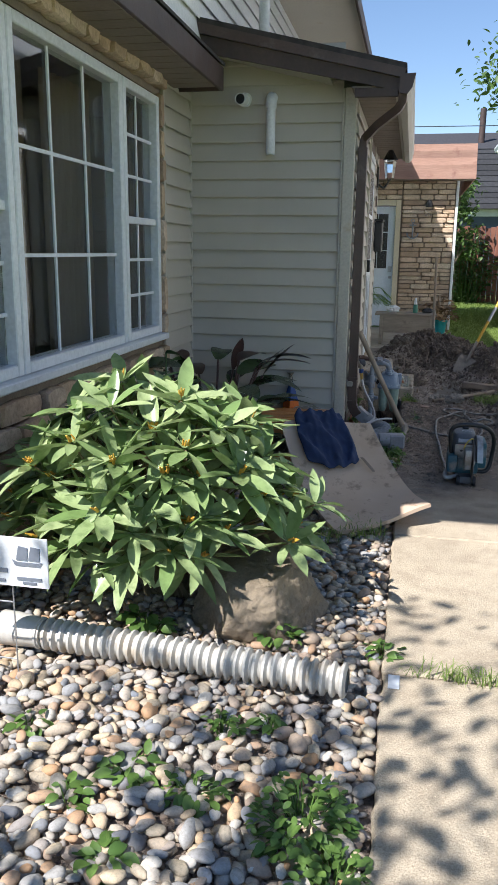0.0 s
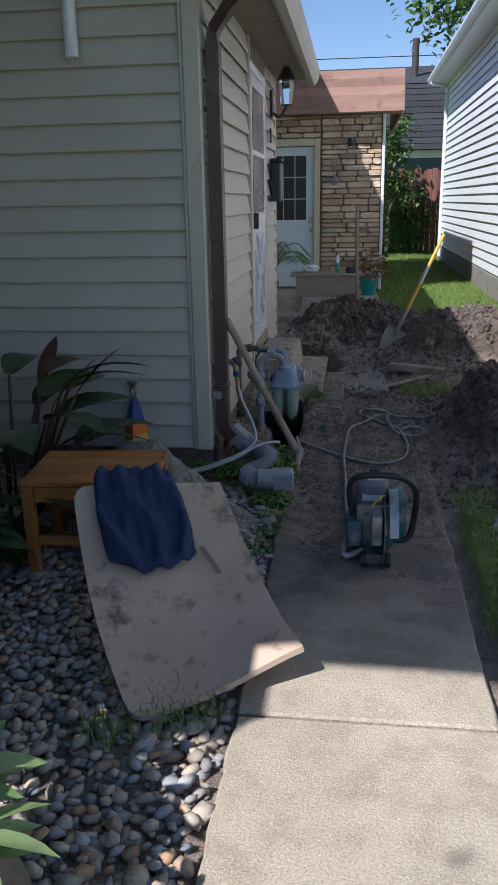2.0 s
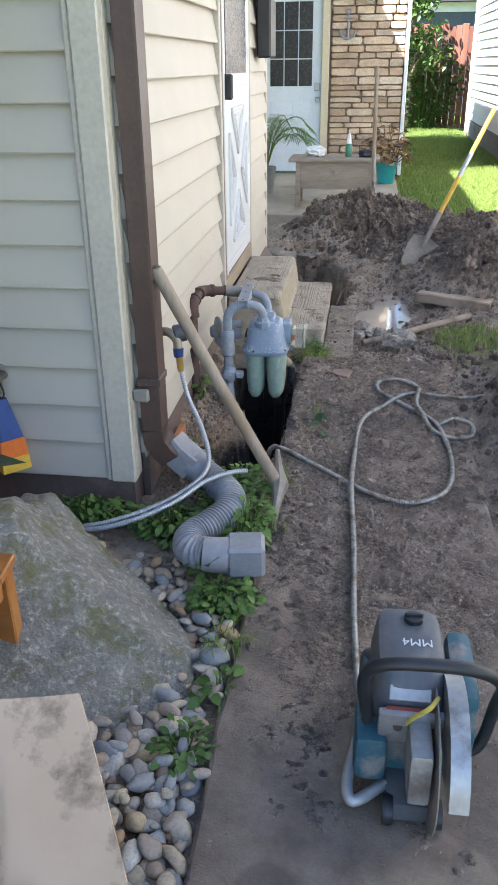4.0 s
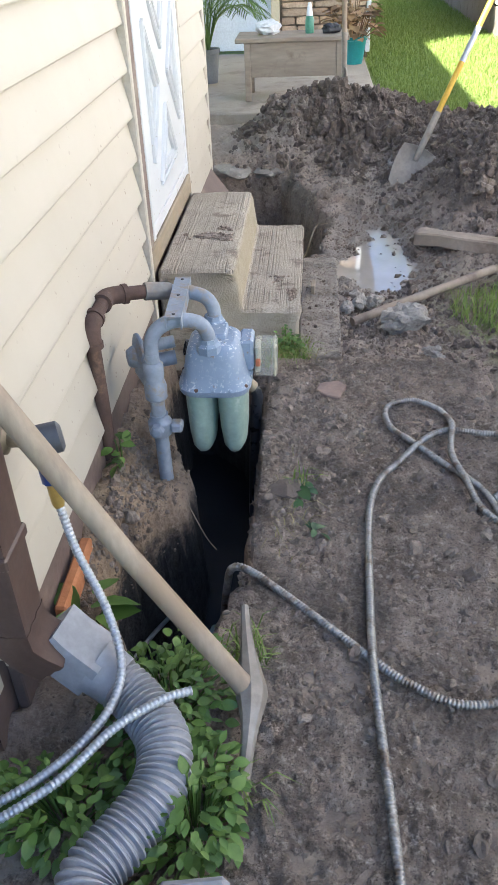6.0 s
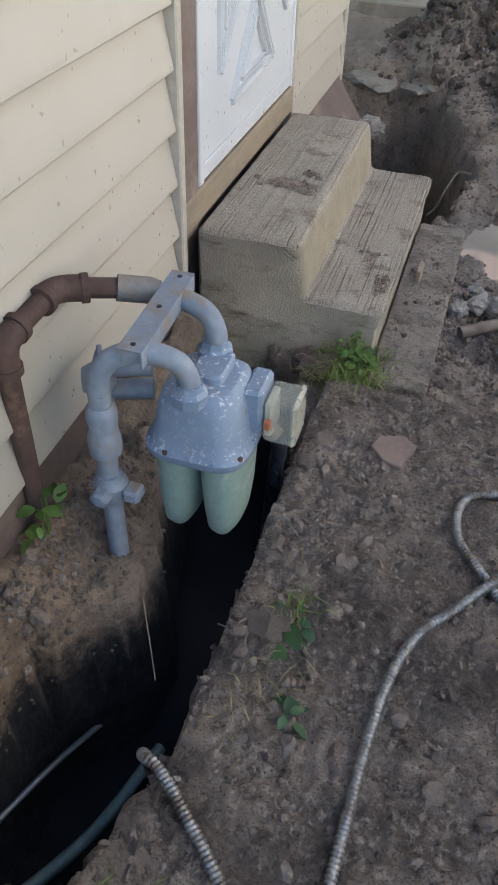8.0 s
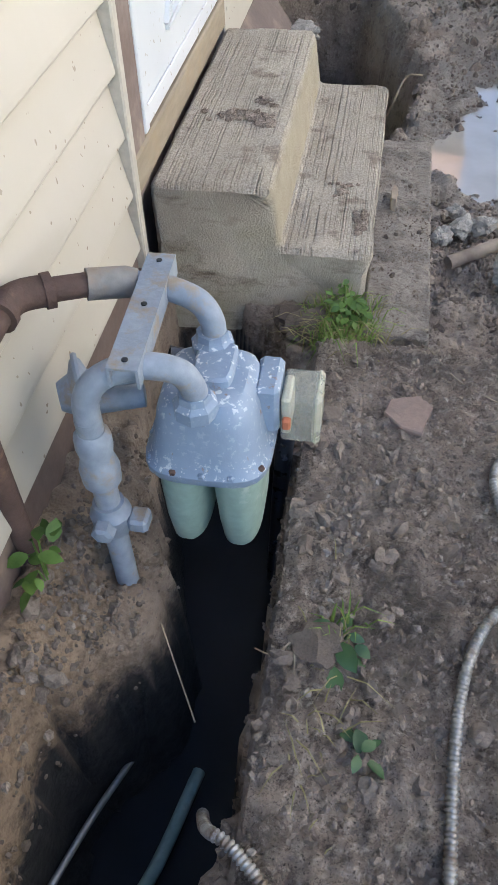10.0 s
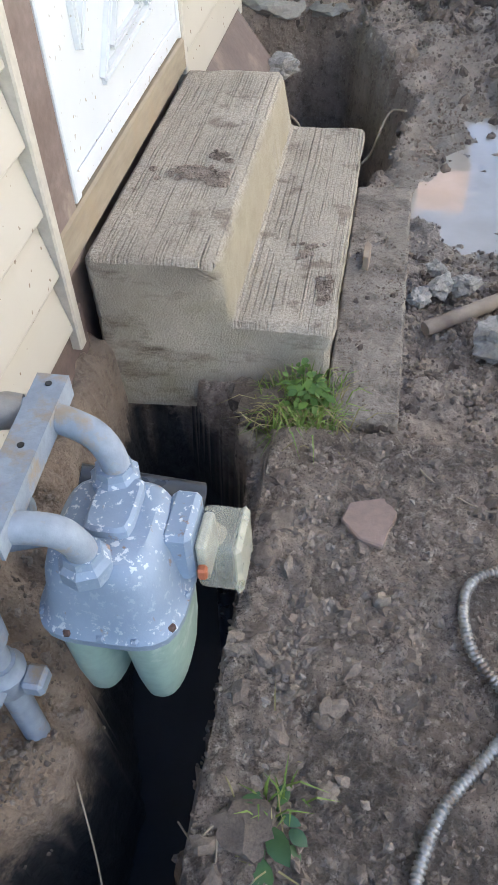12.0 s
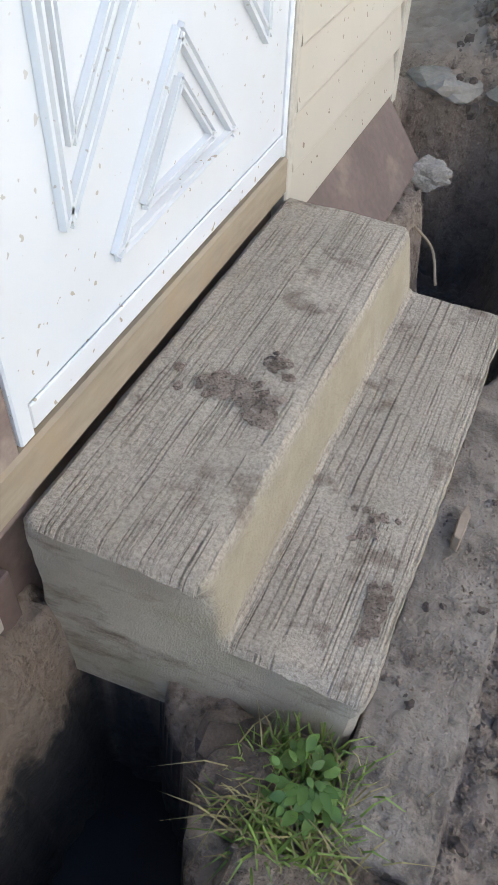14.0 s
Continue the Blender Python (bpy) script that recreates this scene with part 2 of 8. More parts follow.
def ground_mat():
    n = Nodes("ground")
    soil = n.mix(n.ramp(n.noise(5.0, 6.0, 0.65), 0.35, 0.65), (0.22, 0.167, 0.13), (0.43, 0.34, 0.27))
    soil = n.mix(n.ramp(n.noise(28.0, 6.0, 0.75), 0.50, 0.72), soil, (0.085, 0.062, 0.047))
    soil = n.mix(n.ramp(n.noise(85.0, 5.0, 0.7), 0.52, 0.68), soil, (0.40, 0.33, 0.27))
    dug = n.mix(n.ramp(n.noise(7.0, 6.0, 0.7), 0.35, 0.65), (0.085, 0.062, 0.047), (0.21, 0.16, 0.125))
    dug = n.mix(n.ramp(n.noise(40.0, 6.0, 0.75), 0.50, 0.66), dug, (0.045, 0.034, 0.027))
    soil = n.mix(n.attr("heap"), soil, dug)
    pale = n.mix(n.ramp(n.noise(14.0, 4.0), 0.35, 0.65), (0.31, 0.26, 0.215), (0.44, 0.38, 0.32))
    tan = n.mix(n.ramp(n.noise(12.0, 5.0), 0.35, 0.65), (0.25, 0.175, 0.115), (0.42, 0.30, 0.20))
    tan = n.mix(n.ramp(n.noise(40.0, 6.0, 0.75), 0.48, 0.75), tan, (0.11, 0.075, 0.05))
    grass = n.mix(n.ramp(n.noise(7.0, 5.0), 0.35, 0.65), (0.12, 0.18, 0.04), (0.21, 0.28, 0.07))
    col = n.mix(n.attr("tan"), soil, tan)
    col = n.mix(n.attr("pale"), col, pale)
    col = n.mix(n.attr("lawn"), col, grass)
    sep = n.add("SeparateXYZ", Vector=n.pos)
    # the pits' shade is painted in: near-black soil below a ragged level
    shade_line = n.maths("ADD", sep.outputs["Z"], n.maths("MULTIPLY", n.noise(11.0, 7.0, 0.7), 0.36))
    deep = n.maths("MULTIPLY", n.attr("deep"), n.ramp(shade_line, 0.07, 0.0))
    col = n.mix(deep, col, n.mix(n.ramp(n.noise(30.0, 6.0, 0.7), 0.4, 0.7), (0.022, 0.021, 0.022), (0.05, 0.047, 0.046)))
    wet = n.attr("wet")
    col = n.mix(n.maths("MULTIPLY", wet, 0.35), col, (0.10, 0.082, 0.068))
    r = n.maths("SUBTRACT", 0.92, n.maths("MULTIPLY", wet, 0.5))
    h = n.maths("ADD", n.noise(45.0, 6.0, 0.7), n.maths("MULTIPLY", n.noise(14.0, 4.0, 0.6), 1.5))
    return n.done(col, r, 0.0, n.bump(h, 1.0, 0.03))


def stone_mat(name, cols, scale=9.0, isl=False, bump=0.35, moss=None, shade=0.62, dist=0.006, fleck=None):
    """Stone whose colour is picked from a few by a random number for each piece."""
    n = Nodes(name)
    rnd = n.island() if isl else n.random()
    r = n.t.nodes.new("ShaderNodeValToRGB")
    r.color_ramp.interpolation = "LINEAR"
    e = r.color_ramp.elements
    e[0].color, e[1].color = (*cols[0], 1), (*cols[-1], 1)
    for i, c in enumerate(cols[1:-1], 1):
        e.new(i / (len(cols) - 1)).color = (*c, 1)
    n.t.links.new(rnd, r.inputs[0])
    col = r.outputs[0]
    col = n.mix(n.maths("MULTIPLY", n.ramp(n.noise(scale, 6.0, 0.7), 0.4, 0.7), shade), col, tuple(v * 0.5 for v in cols[0]))
    col = n.mix(n.ramp(n.noise(scale * 9, 4.0, 0.65), 0.45, 1.0), col, tuple(v * 0.4 for v in cols[0]))
    if fleck:
        col = n.mix(n.ramp(n.noise(scale * 5, 6.0, 0.75), 0.52, 0.66), col, fleck)
    if moss:
        sep = n.add("SeparateXYZ", Vector=n.geo.outputs["Normal"])
        m = n.maths("MULTIPLY", n.ramp(n.noise(4.5, 7.0, 0.75), 0.51, 0.64), n.ramp(sep.outputs["Z"], 0.0, 0.6))
        col = n.mix(m, col, moss)
    return n.done(col, 0.75, 0.0, n.bump(n.noise(scale * 6, 6.0, 0.7), bump, dist))


def leaf_mat(name, c1, c2, rough=0.35, amount=0.35):
    n = Nodes(name)
    rnd = n.maths("FRACT", n.maths("ADD", n.island(), n.random()))
    col = n.mix(rnd, c1, c2)
    col = n.mix(n.ramp(n.noise(25.0), 0.45, 0.9), col, tuple(v * 0.6 for v in c1))
    n.put(n.b, "Subsurface Weight", 0.0)
    m = n.done(col, rough, 0.0, n.bump(n.noise(90.0), 0.15, 0.002))
    tr = n.add("BsdfTranslucent")
    n.put(tr, "Color", col)
    mixs = n.t.nodes.new("ShaderNodeMixShader")
    mixs.inputs[0].default_value = amount
    n.t.links.new(n.b.outputs[0], mixs.inputs[1])
    n.t.links.new(tr.outputs[0], mixs.inputs[2])
    n.t.links.new(mixs.outputs[0], n.t.nodes["Material Output"].inputs["Surface"])
    return m


def glass_mat(name="window_glass", tint=(0.9, 0.93, 0.92)):
    n = Nodes(name)
    m = n.done(tint, 0.02, 0.0)
    n.put(n.b, "Transmission Weight", 1.0)
    n.put(n.b, "IOR", 1.45)
    return m


M_SIDING = siding_mat()
M_TRIM = surf("trim_cream", (0.51, 0.465, 0.39), (0.57, 0.525, 0.445), 3.0, 0.45, 0.1, 60.0, 0.002, stain=(0.42, 0.34, 0.24), stain_at=0.62)
M_BROWN = surf("brown_metal", (0.075, 0.045, 0.036), (0.115, 0.072, 0.058), 5.0, 0.45, 0.15, 70.0, 0.002, stain=(0.16, 0.12, 0.10), stain_at=0.6)
M_BROWNPAINT = surf("brown_paint", (0.13, 0.092, 0.078), (0.20, 0.145, 0.125), 6.0, 0.7, 0.3, 50.0, 0.003, stain=(0.26, 0.20, 0.15), stain_at=0.55)
M_SOFFIT = surf("soffit_brown", (0.20, 0.155, 0.12), (0.27, 0.21, 0.165), 6.0, 0.6, 0.2, 40.0)
M_FASCIA = surf("fascia_brown", (0.055, 0.035, 0.030), (0.10, 0.065, 0.055), 4.0, 0.6, 0.3, 40.0, stretch=(1, 1, 1))
M_SHINGLE = surf("shingle", (0.045, 0.037, 0.035), (0.085, 0.07, 0.066), 20.0, 0.95, 0.6, 200.0, 0.004, rnd=0.25)
M_DOOR = door_mat()
M_WHITE = surf("white_vinyl", (0.76, 0.78, 0.80), (0.82, 0.83, 0.84), 4.0, 0.4, 0.08, 40.0, 0.002, stain=(0.55, 0.55, 0.53), stain_at=0.66)
M_WHITESIDING = surf("white_siding", (0.80, 0.80, 0.79), (0.86, 0.86, 0.85), 3.0, 0.5, 0.1, 50.0, 0.002)
M_WALK = concrete_mat()
M_PATIO = surf("patio_concrete", (0.36, 0.31, 0.25), (0.47, 0.41, 0.34), 2.5, 0.85, 0.4, 100.0, 0.004, stain=(0.24, 0.20, 0.16), stain_at=0.52)
M_FOUND = surf("foundation", (0.24, 0.215, 0.185), (0.32, 0.29, 0.25), 4.0, 0.9, 0.5, 70.0, 0.006, stain=(0.15, 0.12, 0.09))
M_GROUND = ground_mat()
M_WOODTIMBER = surf("wet_timber", (0.20, 0.165, 0.13), (0.34, 0.285, 0.23), 9.0, 0.5, 1.0, 55.0, 0.014, stain=(0.11, 0.085, 0.066), stain_at=0.5, stain_scale=12.0)
M_VENEER = stone_mat("stone_veneer", ((0.44, 0.30, 0.20), (0.66, 0.50, 0.35), (0.72, 0.57, 0.42), (0.58, 0.42, 0.27), (0.40, 0.28, 0.19), (0.74, 0.62, 0.47)), 6.0, bump=0.6)
M_MORTAR = surf("mortar", (0.22, 0.175, 0.13), (0.30, 0.24, 0.18), 8.0, 0.95, 0.5, 80.0)
PEBBLES = ((0.378, 0.344, 0.288), (0.533, 0.43, 0.297), (0.258, 0.28, 0.314), (0.602, 0.486, 0.323), (0.387, 0.288, 0.202), (0.215, 0.224, 0.245), (0.585, 0.542, 0.469), (0.473, 0.267, 0.125), (0.361, 0.353, 0.34), (0.542, 0.387, 0.224))
M_PEBBLE = stone_mat("pebble", PEBBLES, 14.0, isl=True, bump=0.15, shade=0.3)
M_PEBBLE_ONE = stone_mat("pebble_single", PEBBLES, 14.0, bump=0.15, shade=0.3)
M_BOULDER = stone_mat("boulder", ((0.33, 0.31, 0.275), (0.37, 0.345, 0.305)), 9.0, bump=1.0, moss=(0.20, 0.20, 0.085), shade=0.85, dist=0.025, fleck=(0.60, 0.58, 0.53))
M_BOULDER_TAN = stone_mat("boulder_tan", ((0.26, 0.205, 0.14), (0.33, 0.265, 0.185)), 6.0, bump=1.0, dist=0.014)
M_RUBBLE = stone_mat("rubble", ((0.31, 0.28, 0.245), (0.48, 0.445, 0.395)), 16.0, bump=1.0)
M_CLOD = stone_mat("clod", ((0.11, 0.081, 0.062), (0.20, 0.152, 0.118), (0.14, 0.104, 0.08), (0.27, 0.213, 0.168)), 24.0, isl=True, bump=1.0)
M_CRUMB = stone_mat("crumb", ((0.17, 0.128, 0.098), (0.31, 0.245, 0.192), (0.22, 0.168, 0.13), (0.40, 0.325, 0.26)), 24.0, isl=True, bump=1.0)
M_GRIT = stone_mat("grit", ((0.24, 0.19, 0.15), (0.33, 0.275, 0.225), (0.20, 0.155, 0.12), (0.40, 0.35, 0.30)), 20.0, isl=True, bump=0.5)
M_GLASS = glass_mat()
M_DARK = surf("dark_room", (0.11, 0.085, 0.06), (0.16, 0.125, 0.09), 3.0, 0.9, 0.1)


def mud_mat():
    n = Nodes("walk_mud")
    col = n.mix(n.ramp(n.noise(5.0, 7.0, 0.7), 0.38, 0.60), (0.22, 0.167, 0.13), (0.50, 0.395, 0.315))
    col = n.mix(n.ramp(n.noise(22.0, 6.0, 0.75), 0.52, 0.66), col, (0.10, 0.074, 0.058))
    col = n.mix(n.ramp(n.noise(60.0, 5.0, 0.7), 0.52, 0.66), col, (0.60, 0.50, 0.41))
    col = n.mix(n.ramp(n.noise(190.0, 4.0, 0.7), 0.53, 0.68), col, (0.07, 0.052, 0.04))
    wet = n.ramp(n.noise(3.0, 4.0, 0.5), 0.53, 0.60)
    col = n.mix(n.maths("MULTIPLY", wet, 0.55), col, (0.085, 0.068, 0.056))
    r = n.maths("SUBTRACT", 0.94, n.maths("MULTIPLY", wet, 0.45))
    h = n.maths("ADD", n.noise(80.0, 7.0, 0.75), n.maths("MULTIPLY", n.noise(20.0, 6.0, 0.7), 2.2))
    return n.done(col, r, 0.0, n.bump(h, 1.0, 0.026))


M_MUD = mud_mat()

# ---- the ground ----
HOLE = [(-0.62, 10.72), (-0.30, 10.80), (-0.08, 10.72), (0.10, 10.20), (0.19, 9.80), (0.12, 9.36), (0.03, 9.18), (-0.25, 9.15), (-0.33, 9.90), (-0.42, 10.10), (-0.60, 10.2)]


def step01(a, b, x):
    t = np.clip((x - a) / (b - a), 0, 1)
    return t * t * (3 - 2 * t)


def bell(x, y, cx, cy, rx, ry, p=1.0):
    d = ((x - cx) / rx) ** 2 + ((y - cy) / ry) ** 2
    return np.exp(-d ** p)


def poly_dist(x, y, poly):
    """Signed distance to a polygon, below zero inside it."""
    best = np.full(x.shape, 1e9)
    inside = np.zeros(x.shape, bool)
    for (ax, ay), (bx, by) in zip(poly, poly[1:] + poly[:1]):
        ex, ey = bx - ax, by - ay
        t = np.clip(((x - ax) * ex + (y - ay) * ey) / (ex * ex + ey * ey), 0, 1)
        best = np.minimum(best, np.hypot(x - ax - t * ex, y - ay - t * ey))
        inside ^= ((ay > y) != (by > y)) & (x < ex * (y - ay) / (ey if ey else 1e-9) + ax)
    return np.where(inside, -best, best)


TRENCH = [(-0.085, 6.88), (-0.075, 7.2), (-0.085, 7.6), (-0.09, 7.86), (-0.16, 8.02), (-0.30, 8.20), (-0.47, 8.20), (-0.45, 7.75), (-0.36, 7.48), (-0.295, 7.34), (-0.285, 7.20), (-0.35, 7.10), (-0.425, 7.02), (-0.445, 6.90), (-0.43, 6.74), (-0.33, 6.57), (-0.22, 6.54), (-0.14, 6.64)]
POND = [(0.21, 9.08), (0.30, 8.93), (0.50, 8.86), (0.66, 9.10), (0.60, 9.45), (0.52, 9.85), (0.40, 9.78), (0.37, 9.50), (0.26, 9.36)]


def fbm(x, y, scale, octaves=4, seed=0.0):
    f = noise.fractal
    return np.array([f((a * scale, b * scale, seed), 0.9, 2.1, octaves) for a, b in zip(x.ravel(), y.ravel())]).reshape(x.shape)


def ridge(x, y):
    """Heaps of dug earth."""
    return (0.22 * bell(x, y, 0.28, 11.45, 0.52, 0.40, 1.3) + 0.20 * bell(x, y, -0.05, 11.2, 0.45, 0.35)
            + 0.20 * bell(x, y, 0.85, 11.2, 0.5, 0.6) + 0.30 * bell(x, y, 1.35, 10.35, 0.55, 0.75, 1.2) + 0.16 * bell(x, y, 0.98, 9.75, 0.25, 0.35)
            + 0.26 * bell(x, y, 1.9, 9.9, 0.6, 0.8)
            + 0.36 * bell(x, y, 1.32, 7.0, 0.36, 0.95, 1.4) + 0.12 * bell(x, y, 1.0, 7.3, 0.25, 0.6) + 0.2 * bell(x, y, 1.8, 7.6, 0.5, 1.2))


def ground_height(x, y):
    n1, n2 = fbm(x, y, 2.2, 4), fbm(x, y, 9.0, 5, 4.0)
    n3 = fbm(x, y, 26.0, 3, 9.0)
    dug = step01(5.9, 6.3, y) * step01(12.6, 12.2, y) * step01(2.6, 2.2, x)
    h = np.full(x.shape, -0.055)
    # lawn
    lawn = np.maximum(step01(0.77, 0.83, x + 0.04 * n1) * step01(5.95, 5.7, y + 0.25 * n1 - 0.2 * (x - 0.8)), step01(12.0, 12.6, y + 0.3 * n1))
    lawn = np.maximum(lawn, step01(2.4, 2.8, x))
    lawn = np.maximum(lawn, step01(-3, -4, x))
    h = h + lawn * 0.05
    heap = ridge(x, y) * dug
    h = h + heap * (1 + 0.16 * np.clip(n2, -1, 1)) + dug * (0.022 * n1 + 0.024 * n2 + 0.018 * n3)
    h = h + heap * (0.13 * np.clip(n3, -1, 1) + 0.22 * (0.35 - np.abs(np.clip(n2, -1, 1))))
    # trodden, lower mud round the pool
    h = h - 0.06 * bell(x, y, 0.42, 9.3, 0.5, 0.75, 1.6) * dug
    # soil along the house
    bank = step01(-0.28, -0.50, x) * step01(6.6, 7.0, y) * step01(8.3, 8.1, y)
    h = h + bank * (0.13 + 0.02 * n2)
    h = h + 0.05 * step01(5.8, 6.05, y) * step01(6.95, 6.7, y) * step01(0.02, -0.06, x)
    # ledge of the far paving
    h = h + 0.05 * step01(10.75, 10.9, y) * step01(0.1, -0.1, x) * step01(12.4, 12.0, y)
    wig = 0.02 * n2 + 0.012 * n3
    d1 = poly_dist(x, y, TRENCH) + wig
    d2 = poly_dist(x, y, HOLE) + wig * 1.3
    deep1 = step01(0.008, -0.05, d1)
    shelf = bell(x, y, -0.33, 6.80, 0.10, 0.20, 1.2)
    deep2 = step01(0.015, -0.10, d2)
    h = h - deep1 * (0.70 - 0.16 * shelf + 0.06 * n2 + 0.02 * n3) - deep2 * (0.52 + 0.08 * n2 + 0.2 * step01(-0.02, -0.18, d2))
    # the bed of the pool
    d3 = poly_dist(x, y, POND) + 0.05 * n2 + 0.03 * n3
    pool = step01(0.05, -0.05, d3)
    h = h - pool * (0.035 + 0.03 * np.clip(n2, -1, 1))
    # mask of trench and hole, where their shade is painted into the colour
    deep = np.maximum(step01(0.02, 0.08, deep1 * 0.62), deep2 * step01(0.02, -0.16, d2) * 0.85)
    wet = np.clip(np.maximum(step01(0.30, 0.0, d3), 0.4 * step01(0.1, 0.4, n1) * dug), 0, 1)
    tan = np.clip(bell(x, y, -0.46, 6.97, 0.20, 0.45, 1.3) * 1.3 * (1 - deep1 * 0.4) * (0.8 + 0.5 * n1), 0, 1) + 0.35 * bank
    pale = np.clip(step01(0.35, -0.05, d3) * 0.75 + bell(x, y, 0.0, 11.1, 0.35, 0.35) * 0.6 * step01(-0.1, 0.3, n3) + bell(x, y, 0.4, 8.4, 0.3, 0.35) * 0.35 * step01(0, 0.3, n3) + (bell(x, y, 0.28, 9.95, 0.22, 0.5) + bell(x, y, 0.35, 10.6, 0.4, 0.3)) * 0.6 * step01(-0.3, 0.3, n2)
                   + step01(10.85, 10.95, y) * step01(0.1, -0.1, x) * 0.7, 0, 0.85) * dug
    scrub = bell(x, y, 0.95, 8.45, 0.28, 0.45, 1.3) * step01(-0.2, 0.2, n2) * 0.8
    return h, np.clip(np.maximum(lawn, scrub), 0, 1), deep, wet, np.clip(tan, 0, 1), pale, step01(0.09, 0.20, heap + 0.03 * n2)


def spread(lo, hi, step, low_end, high_end):
    """Close steps between lo and hi, growing steps out to the ends."""
    mid = list(np.arange(lo, hi + step / 2, step))
    up, d = [], step
    while (up[-1] if up else hi) < high_end:
        d *= 1.35
        up.append((up[-1] if up else hi) + d)
    down, d = [], step
    while (down[-1] if down else lo) > low_end:
        d *= 1.35
        down.append((down[-1] if down else lo) - d)
    return np.array(down[::-1] + mid + up)


def build_ground():
    xs, ys = spread(-0.62, 1.95, 0.015, -900, 900), spread(5.8, 12.5, 0.0165, -900, 900)
    gx, gy = np.meshgrid(xs, ys)
    h, lawn, deep, wet, tan, pale, heap = ground_height(gx, gy)
    nx, ny = len(xs), len(ys)
    verts = np.stack([gx, gy, h], -1).reshape(-1, 3)
    i = np.arange(nx * ny).reshape(ny, nx)
    faces = np.stack([i[:-1, :-1], i[:-1, 1:], i[1:, 1:], i[1:, :-1]], -1).reshape(-1, 4)
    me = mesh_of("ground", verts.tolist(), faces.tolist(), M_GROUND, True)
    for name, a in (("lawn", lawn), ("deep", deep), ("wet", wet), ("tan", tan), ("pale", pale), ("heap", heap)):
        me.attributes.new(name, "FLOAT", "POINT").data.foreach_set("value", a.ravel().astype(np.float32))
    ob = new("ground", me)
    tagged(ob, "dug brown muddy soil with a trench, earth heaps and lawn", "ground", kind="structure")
    # height of the surface at a place
    return lambda x, y: float(ground_height(np.array([[x]]), np.array([[y]]))[0][0, 0])


ground_at = build_ground()

# walk of cast slabs
pavement = thing("pavement", (0.38, 4, 0), "beige concrete garden walk, muddy where the digging is", "pavement", kind="structure")
SLABS = [(-0.9, 0.98), (1.0, 2.60), (2.62, 4.06), (4.075, 7.99)]
for a, b in SLABS:
    x0 = -0.065
    bm = box(x0, 0.72, a, b, -0.10, 0.0, 0.008)
    bmesh.ops.subdivide_edges(bm, edges=[e for e in bm.edges if e.calc_length() > 0.5], cuts=34, use_grid_fill=True)
    for v in bm.verts:
        if v.co.x < 0.0 or v.co.x > 0.65 or v.co.y > 7.9:
            k = noise.noise(v.co * 9) * 0.012 + noise.noise(v.co * 30) * 0.006
            v.co.x += k * (1 if a < 5 else 1.6)
            v.co.y += k * (1 if 7.9 < v.co.y else 0)
    part("slab", bm, M_WALK, pavement)

patio = part("patio", box(-2.6, 0.64, 12.15, 15.5, -0.12, 0.06, 0.01), M_PATIO, None)
tagged(patio, "pale stained concrete patio before the stone shed", "patio", kind="structure")
# broken edge of old paving over the far hole
bm = bmesh.new()
for x0, x1, y0, z in ((-0.60, -0.33, 10.74, -0.01), (-0.34, -0.08, 10.78, -0.025)):
    lump(((x0 + x1) / 2, y0 + 0.08, z - 0.035), ((x1 - x0) * 0.62, 0.15, 0.055), 0.25, 2.0, 3, int(x0 * 100), 0.1, bm, 0.9)
tagged(part("broken_paving", bm, M_FOUND, None), "broken pale concrete paving edge over the hole", "paving", kind="structure")

# ---- the house ----
FY, WX, EX = 6.31, -0.515, -1.82        # front wall, side wall, window wall
LAP, SIDE_Z = 0.1348, 0.186


def laps(parent, axis, face, a, b, z0, z1, out=1, lap=LAP, material=None):
    """Lap siding, a board at a time, from z0 to z1 between a and b on a wall's face."""
    count = max(1, round((z1 - z0) / lap))
    lap = (z1 - z0) / count
    o = [(face, 0.016), (face + out * 0.022, 0.016), (face + out * 0.0245, 0.0), (face + out * 0.029, 0.0), (face + out * 0.031, 0.004), (face + out * 0.030, 0.014), (face + out * 0.004, lap + 0.014), (face, lap + 0.014)]
    bm = prism(o, "x" if axis == "x" else "y", a, b)
    first = part("siding_board", bm, material or M_SIDING, parent)
    first.location.z = z0
    for k in range(1, count):
        ob = new("siding_board", first.data)
        ob.parent = parent
        ob.matrix_parent_inverse = first.matrix_parent_inverse
        ob.location.z = z0 + k * lap
    return first


wall_front = part("wall_front", prism([(EX - 0.02, -0.3), (WX - 0.022, -0.3), (WX - 0.022, 2.62), (EX - 0.02, 2.92)], "y", FY, FY + 0.16), M_BROWNPAINT)
tagged(wall_front, "beige lap-sided gable wall over a dark painted base", "wall", kind="structure")
laps(wall_front, "x", FY, EX, WX - 0.105, 0.132, 0.132 + LAP * 21, -1)
part("corner_board", box(WX - 0.088, WX - 0.002, FY - 0.048, FY - 0.004, 0.128, 2.66, 0.005), M_TRIM, wall_front)
part("corner_channel", box(WX - 0.108, WX - 0.0885, FY - 0.040, FY - 0.002, 0.128, 2.66, 0.005), M_TRIM, wall_front)

